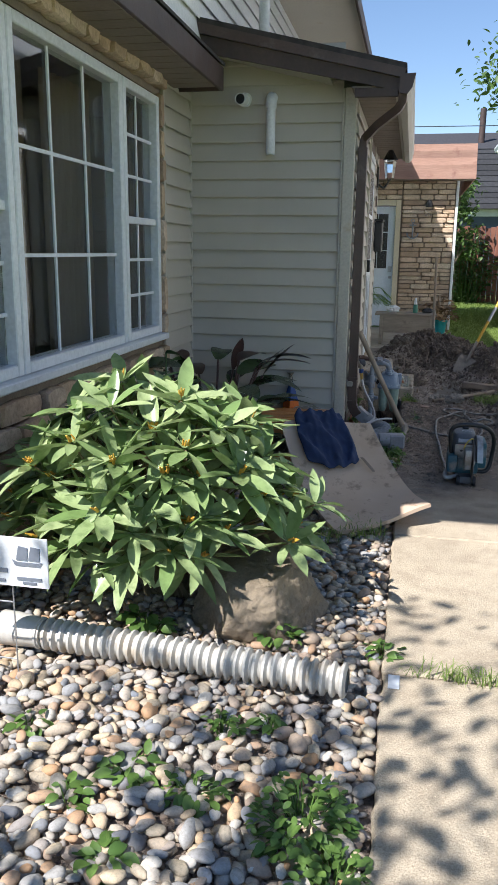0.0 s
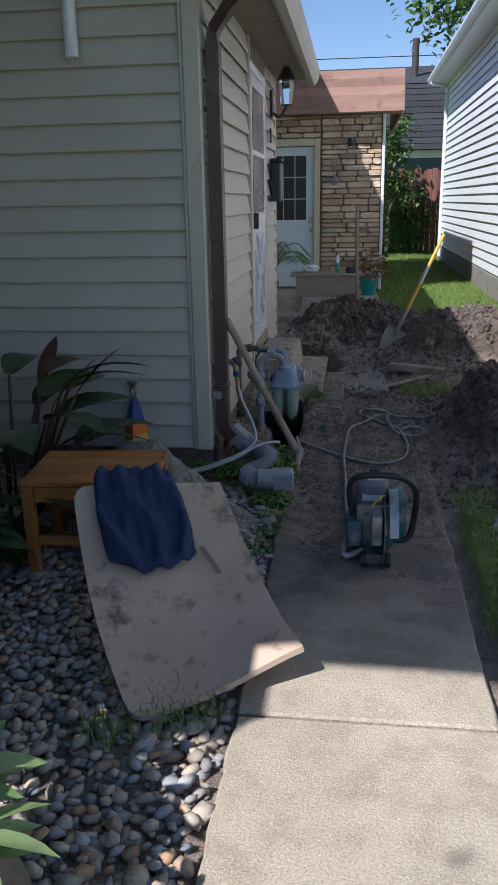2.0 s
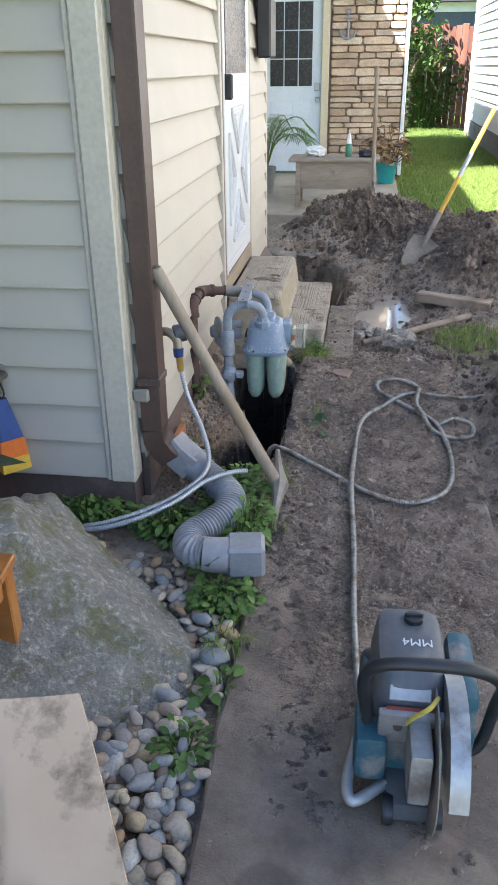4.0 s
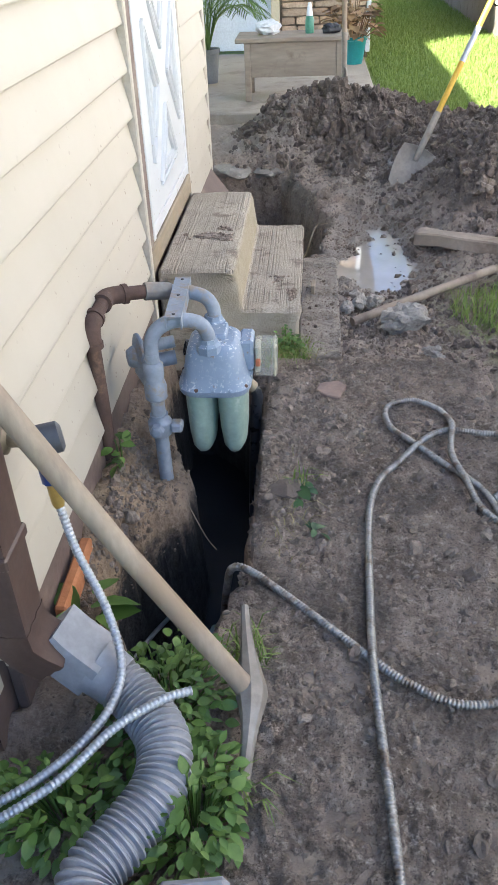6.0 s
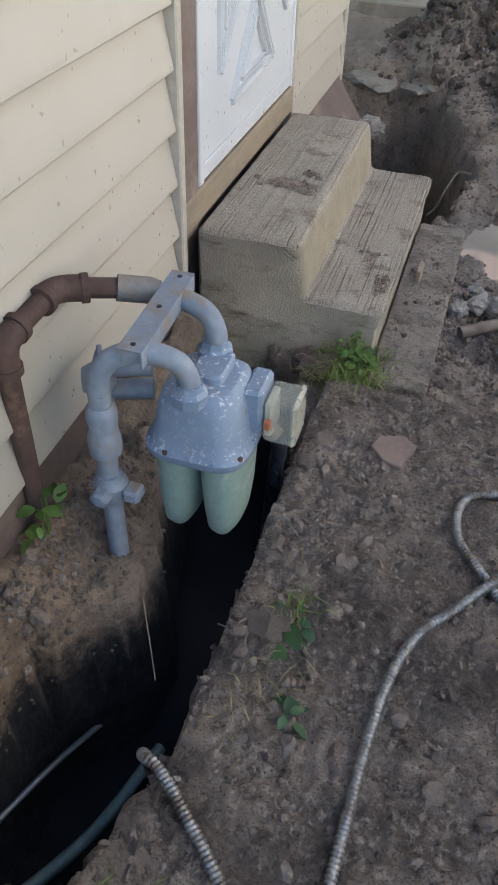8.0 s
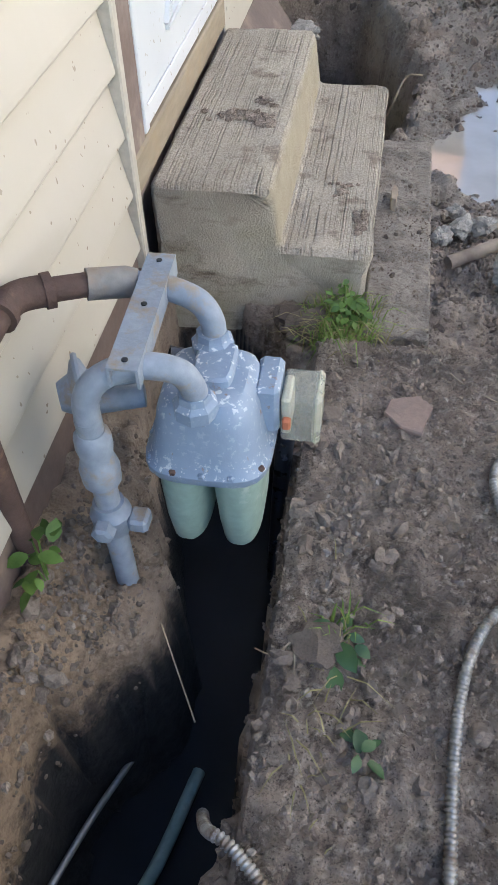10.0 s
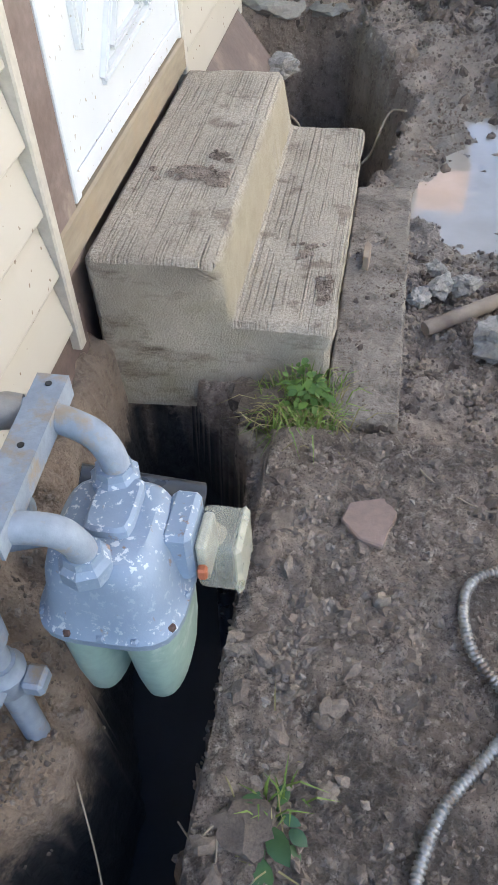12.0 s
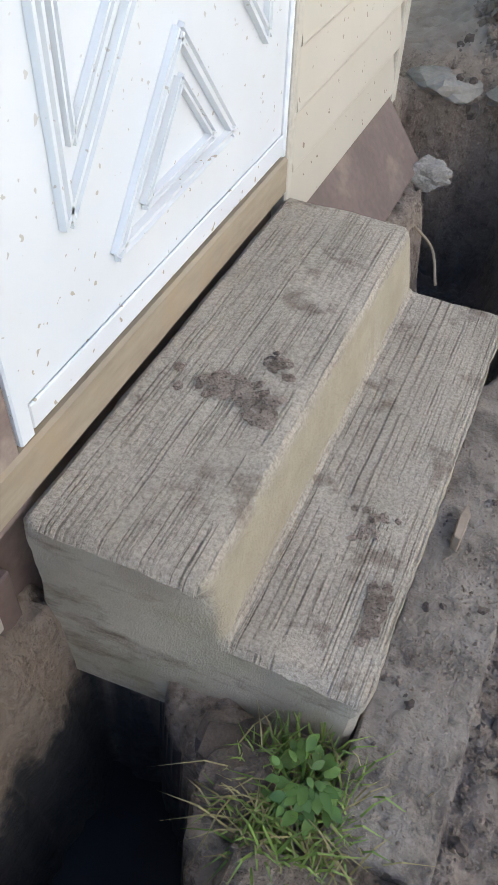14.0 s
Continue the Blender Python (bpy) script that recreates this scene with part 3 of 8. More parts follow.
wall_side = part("wall_side", box(WX - 0.15, WX - 0.022, FY + 0.161, 8.10, -0.3, 2.62), M_BROWNPAINT)
tagged(wall_side, "cream lap-sided house wall splashed with mud", "wall", kind="structure")
bm = box(WX - 0.15, WX - 0.022, 9.26, 10.10, -0.3, 2.62)
box(WX - 0.15, WX, 8.10, 9.26, 2.46, 2.62, bm=bm)
box(WX - 0.15, WX - 0.02, 8.10, 9.26, -0.3, 0.30, bm=bm)
part("wall_panel", bm, M_BROWNPAINT, wall_side)
laps(wall_side, "y", WX - 0.012, FY + 0.046, 8.028, SIDE_Z, SIDE_Z + LAP * 18)
laps(wall_side, "y", WX - 0.016, 9.21, 10.06, SIDE_Z, SIDE_Z + LAP * 18)
part("corner_board", box(WX - 0.028, WX - 0.003, FY - 0.0035, FY + 0.045, 0.128, 2.62, 0.004), M_TRIM, wall_side)
part("door_channel", box(WX - 0.021, WX + 0.028, 8.030, 8.062, 0.13, 2.6, 0.004), M_TRIM, wall_side)
part("door_channel", box(WX - 0.021, WX + 0.014, 9.175, 9.208, 0.20, 2.6, 0.004), M_TRIM, wall_side)
part("corner_board", box(WX - 0.04, WX + 0.010, 10.06, 10.12, 0.14, 2.62, 0.004), M_TRIM, wall_side)
part("skirt_board", box(WX - 0.02, WX + 0.006, FY + 0.10, 8.12, -0.05, 0.192, 0.003), M_BROWNPAINT, wall_side)
part("skirt_board", prism([(WX - 0.012, 0.17), (WX + 0.004, 0.17), (WX + 0.14, -0.02), (WX + 0.11, -0.03)], "y", 9.2, 10.06), M_BROWNPAINT, wall_side)
part("back_wall", box(-3.5, WX - 0.15, 9.95, 10.10, -0.3, 2.62), M_SIDING, wall_side)

wall_window = part("wall_window", box(EX - 0.2, EX, 2.45, FY - 0.001, -0.3, 0.86), M_MORTAR)
tagged(wall_window, "window wall with tan stone veneer and beige siding", "wall", kind="structure")
bm = box(EX - 0.2, EX, 2.45, FY - 0.001, 2.50, 2.92)
box(EX - 0.2, EX, 5.47, FY - 0.001, 0.86, 2.5, bm=bm)
box(EX - 0.2, EX, 2.45, 2.60, 0.86, 2.5, bm=bm)
box(-7.5, EX - 0.2, 2.45, 2.61, -0.3, 2.92, bm=bm)
part("wall_panel", bm, M_MORTAR, wall_window)
laps(wall_window, "y", EX, 5.60, FY - 0.03, 0.09, 2.72)
part("corner_channel", box(EX, EX + 0.03, FY - 0.035, FY - 0.017, 0.09, 2.7, 0.003), M_TRIM, wall_window)
part("end_trim", box(EX + 0.002, EX + 0.03, 5.56, 5.598, 0.05, 2.72, 0.004), M_TRIM, wall_window)


def veneer(parent, axis, face, out, a, b, z0, z1, seed, row=(0.06, 0.11), length=(0.16, 0.42), deep=(0.025, 0.05)):
    """Split stone laid in courses, each stone an object."""
    rnd = random.Random(seed)
    base = []
    for k in range(8):
        bm = bmesh.new()
        box(-0.5, 0.5, -0.5, 0.5, -0.5, 0.5, bm=bm)
        bmesh.ops.subdivide_edges(bm, edges=bm.edges, cuts=2, use_grid_fill=True)
        for v in bm.verts:
            q = noise.noise_vector(v.co * 2.1 + Vector((k * 5.3, seed, 0)))
            r = Vector((abs(v.co.x) * 2, abs(v.co.y) * 2, abs(v.co.z) * 2))
            v.co.x -= math.copysign(0.03 * (r.y ** 3 + r.z ** 3), v.co.x)
            v.co.z -= math.copysign(0.06 * (r.x ** 3 + r.y ** 3), v.co.z)
            v.co += Vector((q.x * 0.03, q.y * 0.22, q.z * 0.09))
        me = bpy.data.meshes.new("stone")
        bmesh.ops.recalc_face_normals(bm, faces=bm.faces)
        bm.to_mesh(me), bm.free()
        me.materials.append(M_VENEER)
        me.shade_smooth()
        me.set_sharp_from_angle(angle=radians(40))
        base.append(me)
    z = z0
    while z < z1 - 0.03:
        h = min(rnd.uniform(*row), z1 - z)
        p = a
        while p < b - 0.02:
            w = rnd.uniform(*length)
            if b - (p + w) < 0.08:
                w = b - p
            d = rnd.uniform(*deep)
            ob = new("stone", rnd.choice(base))
            ob.parent = parent
            mid = face + out * d / 2
            ob.location = (p + w / 2, mid, z + h / 2) if axis == "x" else (mid, p + w / 2, z + h / 2)
            ob.rotation_euler = (0, 0, 0 if axis == "x" else radians(90))
            ob.scale = (w - 0.008, d * 1.25, h - 0.007)
            p += w
        z += h


veneer(wall_window, "y", EX, 1, 2.47, 5.56, 0.0, 0.83, 5, (0.07, 0.14), (0.18, 0.4), (0.03, 0.06))
veneer(wall_window, "y", EX, 1, 2.6, 5.56, 2.53, 2.86, 6, (0.10, 0.13), (0.12, 0.24), (0.05, 0.08))
veneer(wall_window, "y", EX, 1, 5.475, 5.555, 0.83, 2.53, 7, (0.15, 0.3), (0.075, 0.08), (0.03, 0.05))


def window_unit(name, y0, y1, cols, rows, split=None, label=""):
    """A white framed window in the window wall, its bars and panes."""
    z0, z1, x = 0.90, 2.48, EX + 0.03
    t = thing(name, (EX, (y0 + y1) / 2, z0), label, "window", "front windows", "structure")
    f = 0.055
    bm = box(x - 0.11, x, y0, y0 + f, z0, z1, 0.006)
    box(x - 0.11, x, y1 - f, y1, z0, z1, 0.006, bm)
    box(x - 0.11, x - 0.001, y0 + f, y1 - f, z1 - f, z1, 0.006, bm)
    box(x - 0.11, x - 0.001, y0 + f, y1 - f, z0, z0 + f, 0.006, bm)
    part("window_frame", bm, M_WHITE, t)
    part("window_sill", box(x - 0.12, x + 0.05, y0 - 0.01, y1 + 0.01, z0 - 0.045, z0 - 0.003, 0.006), M_WHITE, t)
    bands = [(z0 + f, z1 - f)] if split is None else [(split + 0.02, z1 - f), (z0 + f, split - 0.02)]
    if split is not None:
        part("meeting_rail", box(x - 0.075, x - 0.02, y0 + f, y1 - f, split - 0.022, split + 0.022, 0.004), M_WHITE, t)
    for k, (a, b) in enumerate(bands):
        pane = part("pane", box(x - 0.062, x - 0.056, y0 + f, y1 - f, a, b), M_GLASS, t)
        pane.visible_shadow = False
        for i in range(1, cols):
            y = y0 + f + (y1 - y0 - 2 * f) * i / cols
            part("glazing_bar", box(x - 0.054, x - 0.044, y - 0.009, y + 0.009, a, b), M_WHITE, t)
        n = rows if split is None or k == 0 else 3
        for i in range(1, n):
            z = a + (b - a) * i / n
            part("glazing_bar", box(x - 0.053, x - 0.043, y0 + f, y1 - f, z - 0.009, z + 0.009), M_WHITE, t)
    return t


window_unit("window_1", 4.76, 5.46, 2, 3, 1.66, "white vinyl double-hung window with grille bars")
window_unit("window_2", 3.36, 4.75, 3, 3, None, "large white picture window with grille bars")
window_unit("window_3", 2.62, 3.35, 2, 3, 1.66, "white vinyl double-hung window with grille bars")
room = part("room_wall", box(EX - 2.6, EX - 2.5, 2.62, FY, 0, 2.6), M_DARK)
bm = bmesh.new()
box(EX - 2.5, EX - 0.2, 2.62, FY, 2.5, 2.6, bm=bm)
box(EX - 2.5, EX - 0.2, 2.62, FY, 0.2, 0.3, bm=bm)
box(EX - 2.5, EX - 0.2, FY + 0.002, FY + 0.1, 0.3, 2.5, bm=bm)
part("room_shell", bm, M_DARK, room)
tagged(room, "dim brown room seen through the windows", "room", kind="structure")
M_CURTAIN = surf("curtain", (0.33, 0.24, 0.15), (0.42, 0.31, 0.20), 4.0, 0.9, 0.3, 30.0, stretch=(1, 1, 0.1))
for y0, y1 in ((3.55, 4.10), (4.35, 5.0)):
    bm = bmesh.new()
    n = 40
    cols = [[bm.verts.new((EX - 0.32 + 0.025 * math.sin(k * 1.3) + (0.004 if z else 0), y0 + (y1 - y0) * k / n, z0)) for k in range(n + 1)] for z, z0 in enumerate((0.4, 2.45))]
    for k in range(n):
        bm.faces.new((cols[0][k], cols[0][k + 1], cols[1][k + 1], cols[1][k]))
    bmesh.ops.solidify(bm, geom=bm.faces, thickness=0.004)
    tagged(part("curtain", bm, M_CURTAIN, None, smooth=0), "tan pleated curtain behind the window", "curtain", "curtains")

# roofs and eaves
roof = thing("roof", (-0.9, 8, 2.7), "brown shingled low roof with dark fascia and gutter", "roof", kind="structure")


def rz(x):
    return 2.76 - 0.235 * x        # top of the roof over x


part("roof_deck", prism([(0.03, rz(0.03)), (-1.62, rz(-1.62)), (-1.62, rz(-1.62) - 0.035), (0.03, rz(0.03) - 0.035)], "y", 5.97, 10.45), M_SHINGLE, roof)
part("fascia", prism([(0.0, rz(0) - 0.037), (-1.62, rz(-1.62) - 0.037), (-1.62, rz(-1.62) - 0.235), (0.0, rz(0) - 0.185)], "y", 5.985, 6.01), M_FASCIA, roof)
part("fascia_lip", prism([(0.02, rz(0.02) - 0.037), (-1.62, rz(-1.62) - 0.037), (-1.62, rz(-1.62) - 0.11), (0.02, rz(0.02) - 0.10)], "y", 5.960, 5.984), M_BROWN, roof)
part("front_soffit", prism([(-0.51, rz(-0.51) - 0.20), (-1.62, rz(-1.62) - 0.19), (-1.62, rz(-1.62) - 0.17), (-0.51, rz(-0.51) - 0.18)], "y", 6.011, FY + 0.02), M_TRIM, roof)
for k in range(28):
    y0 = 6.012 + k * 0.157
    part("soffit_board", box(WX + 0.165, -0.045, y0, y0 + 0.151, 2.605, 2.62, 0.003), M_SOFFIT, roof)
part("eave_board", box(-0.044, -0.022, 6.0, 10.44, 2.585, 2.74, 0.003), M_TRIM, roof)
part("return_board", box(WX + 0.19, -0.02, 5.986, 6.010, 2.54, 2.60, 0.003), M_FASCIA, roof)

gutter = thing("gutter", (0.03, 8, 2.65), "cream metal eaves gutter with brown end", "gutter", kind="structure")
o = [(-0.02, 2.74), (-0.02, 2.63), (0.035, 2.62), (0.065, 2.66), (0.085, 2.745), (0.078, 2.745), (0.058, 2.668), (0.032, 2.632), (-0.012, 2.64), (-0.012, 2.74)]
part("trough", prism(o, "y", 5.97, 10.44), M_TRIM, gutter)
part("end_cap", prism([(-0.02, 2.745), (-0.02, 2.625), (0.036, 2.615), (0.068, 2.658), (0.09, 2.75)], "y", 5.955, 5.969), M_BROWN, gutter)

M_METAL_DULL = surf("dull_metal", (0.30, 0.28, 0.25), (0.42, 0.39, 0.35), 9.0, 0.5, 0.2, metal=0.3)
downspout = thing("downspout", (-0.465, 6.375, 0.2), "dark brown ribbed metal downspout on the house corner", "downspout")


def square_pipe(points, w, d, parent, name, mat, ribs=True):
    """A ribbed square pipe along points (each x, y, z), w across y and d across x when upright."""
    o = []
    for sx, sy, ex, ey in ((1, -1, 0, 1), (1, 1, -1, 0), (-1, 1, 0, -1), (-1, -1, 1, 0)):
        n = 6
        for k in range(n):
            t = k / n
            u, v = sx + ex * 2 * t, sy + ey * 2 * t
            dent = 0.93 if ribs and k in (2, 4) else 1.0
            if k == 0:
                dent = 0.96
            o.append((u * dent * d / 2, v * dent * w / 2))
    bm = bmesh.new()
    rings = []
    pts = [Vector(p) for p in points]
    for i, q in enumerate(pts):
        t = (pts[min(i + 1, len(pts) - 1)] - pts[max(i - 1, 0)]).normalized()
        side = Vector((0, 1, 0))
        side = (side - t * side.dot(t)).normalized()
        front = side.cross(t) * -1
        rings.append([bm.verts.new(q + front * u + side * v) for u, v in o])
    for a, b in zip(rings, rings[1:]):
        for k in range(len(o)):
            bm.faces.new((a[k], a[(k + 1) % len(o)], b[(k + 1) % len(o)], b[k]))
    bm.faces.new(rings[0]), bm.faces.new(rings[-1][::-1])
    return part(name, bm, mat, parent, smooth=35)


square_pipe([(-0.465, 6.375, 0.30), (-0.465, 6.375, 2.25)], 0.098, 0.072, downspout, "shaft", M_BROWN)
square_pipe([(-0.465, 6.375, 2.25), (-0.462, 6.372, 2.29), (-0.44, 6.36, 2.33), (-0.34, 6.22, 2.40), (-0.24, 6.09, 2.45), (-0.20, 6.05, 2.48), (-0.18, 6.03, 2.52), (-0.178, 6.02, 2.57)], 0.075, 0.058, downspout, "offset_elbow", M_BROWN)
square_pipe([(-0.465, 6.375, 0.30), (-0.462, 6.376, 0.26), (-0.445, 6.385, 0.22), (-0.42, 6.395, 0.185)], 0.102, 0.076, downspout, "shoe_elbow", M_BROWN)
part("strap", box(-0.507, -0.425, 6.320, 6.430, 0.468, 0.495, 0.004), M_BROWN, downspout)
part("strap_bracket", box(-0.515, -0.462, 6.298, 6.322, 0.418, 0.462, 0.006), M_METAL_DULL, downspout, "pale worn metal bracket")

# low eave over the window wall
eave = thing("window_eave", (-1.5, 3, 2.7), "dark brown eave over the front windows", "eave", kind="structure")
part("fascia", box(-1.435, -1.41, 2.25, 5.96, 2.60, 2.76, 0.004), M_FASCIA, eave)
part("deck", prism([(-1.40, 2.765), (-1.40, 2.785), (-1.95, 3.02), (-1.95, 3.0)], "y", 2.24, 5.959), M_SHINGLE, eave)
part("end_board", box(-1.77, -1.436, 5.935, 5.958, 2.60, 2.76, 0.004), M_FASCIA, eave)
for k in range(48):
    y0 = 2.25 + k * 0.155
    if y0 < 5.8:
        part("soffit_board", box(EX + 0.001, -1.437, y0, y0 + 0.149, 2.60, 2.615, 0.003), M_SOFFIT, eave)

# upper storey
upper = part("wall_upper", box(-7.5, -1.67, 2.45, 16.8, 2.93, 4.22), M_WHITESIDING)
tagged(upper, "pale lap-sided upper storey of the house", "wall", kind="structure")
laps(upper, "y", -1.67, 2.45, 16.8, 2.95, 4.2, 1, 0.14, M_WHITESIDING)
# its unseen ends are lengthened to throw shade on the walk and shed
upper_roof = thing("upper_roof", (-4, 7, 4.3), "dark shingled roof of the upper storey", "roof", kind="structure")
part("deck", prism([(-0.79, 4.24), (-4.5, 5.5), (-8.0, 4.24), (-8.0, 4.2), (-0.79, 4.2)], "y", 1.62, 17.4), M_SHINGLE, upper_roof)
part("soffit", box(-1.67, -0.81, 1.63, 17.38, 4.17, 4.198, 0.003), M_TRIM, upper_roof)
part("fascia", box(-0.81, -0.78, 1.62, 17.4, 4.08, 4.238, 0.003), M_FASCIA, upper_roof)
vent = thing("roof_vent_pipe", (-1.30, 7.2, 3.0), "grey metal vent pipe rising from the low roof", "vent pipe")
part("pipe", tube([(-1.40, 7.2, 3.04), (-1.40, 7.2, 3.9)], 0.045, 16), M_WHITE, vent, smooth=40)
part("flashing", lathe([(0.10, 0.0), (0.09, 0.02), (0.055, 0.10)], (-1.40, 7.2, 3.07)), M_WHITE, vent, smooth=40)

# ---- door and concrete steps ----
door = thing("door_1", (WX, 8.68, 0.4), "white storm door with raised cross-buck panel, mud-flecked", "door", kind="structure")
bm = box(WX - 0.05, WX + 0.010, 8.064, 8.20, 0.27, 2.46, 0.004)
part("jamb", bm, surf("jamb_brown", (0.17, 0.12, 0.10), (0.25, 0.19, 0.165), 9.0, 0.7, 0.3, stain=(0.34, 0.28, 0.22)), door, "bare brownish jamb")
part("jamb", box(WX - 0.05, WX + 0.008, 9.158, 9.174, 0.30, 2.46, 0.004), M_WHITE, door)
part("head", box(WX - 0.05, WX + 0.014, 8.201, 9.157, 2.40, 2.46, 0.004), M_WHITE, door)
M_SILL = surf("sill_wood", (0.27, 0.215, 0.15), (0.37, 0.305, 0.22), 12.0, 0.8, 0.5, 50.0, 0.004, stain=(0.30, 0.23, 0.15), stretch=(1, 0.2, 1))
part("threshold", box(WX - 0.08, WX + 0.016, 8.06, 9.172, 0.29, 0.378, 0.006), M_SILL, door, "weathered bare wood sill")
leaf = part("leaf", box(WX - 0.045, WX + 0.002, 8.236, 9.155, 0.384, 2.395, 0.004), M_DOOR, door)
part("edge_trim", box(WX - 0.03, WX + 0.014, 8.202, 8.234, 0.384, 2.395, 0.003), M_DOOR, door)


def moulding(a, b, w=0.032):
    """A raised strip on the door between two (y, z) places."""
    (ay, az), (by, bz) = a, b
    L = math.hypot(by - ay, bz - az)
    ang = math.atan2(bz - az, by - ay)
    bm = bmesh.new()
    prof = [(-w / 2, 0), (-w * 0.42, 0.011), (-w * 0.2, 0.011), (-w * 0.12, 0.005), (w * 0.12, 0.005), (w * 0.2, 0.011), (w * 0.42, 0.011), (w / 2, 0)]
    ends = []
    for s in (0, L):
        ends.append([bm.verts.new((WX + 0.0025 + h, ay + math.cos(ang) * s - math.sin(ang) * v, az + math.sin(ang) * s + math.cos(ang) * v)) for v, h in prof])
    for k in range(len(prof) - 1):
        bm.faces.new((ends[0][k], ends[0][k + 1], ends[1][k + 1], ends[1][k]))
    bm.faces.new(ends[0]), bm.faces.new(ends[1][::-1])
    part("moulding", bm, M_DOOR, leaf)


for tri in ([(8.385, 0.63), (8.385, 1.105), (8.60, 0.87)], [(9.04, 0.66), (9.04, 1.12), (8.82, 0.885)], [(8.49, 0.525), (8.90, 0.545), (8.705, 0.775)], [(8.49, 1.22), (8.92, 1.22), (8.71, 0.985)]):
    c = (sum(p[0] for p in tri) / 3, sum(p[1] for p in tri) / 3)
    for shrink, w in ((1.0, 0.026), (0.58, 0.018)):
        q = [(c[0] + (y - c[0]) * shrink, c[1] + (z - c[1]) * shrink) for y, z in tri]
        for a, b in zip(q, q[1:] + q[:1]):
            moulding(a, b, w)
part("kick_rail", box(WX + 0.003, WX + 0.009, 8.239, 9.152, 0.387, 0.432, 0.002), M_DOOR, leaf)
M_SCREEN = surf("screen_dark", (0.03, 0.03, 0.032), (0.05, 0.05, 0.05), 20.0, 0.25, 0.05)
part("glass_panel", box(WX + 0.0022, WX + 0.006, 8.33, 9.06, 1.40, 1.82), M_SCREEN, leaf)
part("glass_panel", box(WX + 0.0022, WX + 0.006, 8.33, 9.06, 1.86, 2.30), M_SCREEN, leaf)
for z in (1.36, 1.84, 2.32):
    part("rail", box(WX + 0.0025, WX + 0.012, 8.30, 9.09, z - 0.02, z + 0.02, 0.002), M_WHITE, leaf)
M_BLACK = surf("black_plastic", (0.016, 0.016, 0.018), (0.03, 0.03, 0.033), 20.0, 0.45, 0.1)
part("handle", box(WX + 0.003, WX + 0.05, 8.25, 8.285, 1.28, 1.40, 0.008), M_BLACK, leaf, "black latch handle")

steps = thing("concrete_steps", (-0.23, 8.68, -0.1), "precast grey concrete entry steps with brushed treads, muddy", "steps")


def tread_mat():
    n = Nodes("tread_concrete")
    sep = n.add("SeparateXYZ", Vector=n.pos)
    warp = n.maths("ADD", n.maths("MULTIPLY", sep.outputs["X"], 1.0), n.maths("MULTIPLY", n.noise(9.0, 3.0), 0.006))
    comb = n.add("CombineXYZ", X=warp)
    groove = n.noise(150.0, 2.0, 0.5, comb.outputs[0])
    broken = n.ramp(n.noise(16.0, 6.0, 0.75, stretch=(1, 0.4, 1)), 0.42, 0.6)
    g = n.maths("MULTIPLY", n.ramp(groove, 0.50, 0.36), broken)
    col = n.mix(n.ramp(n.noise(5.0, 5.0), 0.3, 0.7), (0.44, 0.38, 0.30), (0.56, 0.49, 0.395))
    col = n.mix(n.maths("MULTIPLY", g, 0.34), col, (0.16, 0.135, 0.11))
    col = n.mix(n.ramp(n.noise(170.0, 5.0, 0.7), 0.42, 0.8), col, (0.17, 0.14, 0.11))
    # dried mud
    mud = n.ramp(n.noise(8.0, 6.0, 0.7), 0.57, 0.66)
    col = n.mix(n.maths("MULTIPLY", mud, 0.7), col, (0.15, 0.11, 0.08))
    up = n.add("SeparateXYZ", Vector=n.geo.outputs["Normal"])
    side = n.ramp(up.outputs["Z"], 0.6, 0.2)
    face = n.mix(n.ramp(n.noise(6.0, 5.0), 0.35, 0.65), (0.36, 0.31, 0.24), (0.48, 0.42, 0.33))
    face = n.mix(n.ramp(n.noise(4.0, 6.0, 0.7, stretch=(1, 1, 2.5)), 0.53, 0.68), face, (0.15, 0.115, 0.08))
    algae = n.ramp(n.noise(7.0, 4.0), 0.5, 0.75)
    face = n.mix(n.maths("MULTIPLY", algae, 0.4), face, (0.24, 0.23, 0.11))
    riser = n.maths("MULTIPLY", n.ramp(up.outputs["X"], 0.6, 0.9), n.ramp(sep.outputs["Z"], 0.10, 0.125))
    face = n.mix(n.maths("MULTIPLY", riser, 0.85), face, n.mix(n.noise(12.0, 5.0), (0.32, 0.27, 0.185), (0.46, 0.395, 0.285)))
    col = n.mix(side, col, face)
    flat = n.maths("SUBTRACT", 1.0, side)
    h = n.maths("SUBTRACT", n.noise(130.0, 5.0, 0.7), n.maths("MULTIPLY", n.maths("MULTIPLY", g, flat), 2.0))
    return n.done(col, 0.92, 0.0, n.bump(h, 1.0, 0.008))


M_TREAD = tread_mat()
o = [(-0.497, -0.14), (0.030, -0.14), (0.036, 0.05), (0.046, 0.085), (0.044, 0.104), (0.034, 0.112), (-0.175, 0.114), (-0.184, 0.122), (-0.198, 0.262), (-0.203, 0.282), (-0.214, 0.291), (-0.484, 0.291), (-0.496, 0.280), (-0.498, 0.05)]
bm = bmesh.new()
rings = []
NY = 90
for k in range(NY + 1):
    y = 8.152 + 1.05 * k / NY
    end = min(k, NY - k)
    r = 0.012 * max(0.0, 1 - end / 1.5) ** 2
    rings.append([bm.verts.new((u + (r if u < -0.3 else -r), y + (0.03 if u > -0.2 else 0.0) * (1 - k / NY) + (-0.03 if u < -0.19 else 0.0) * (k / NY), v - (r if v > 0.05 else 0))) for u, v in o])
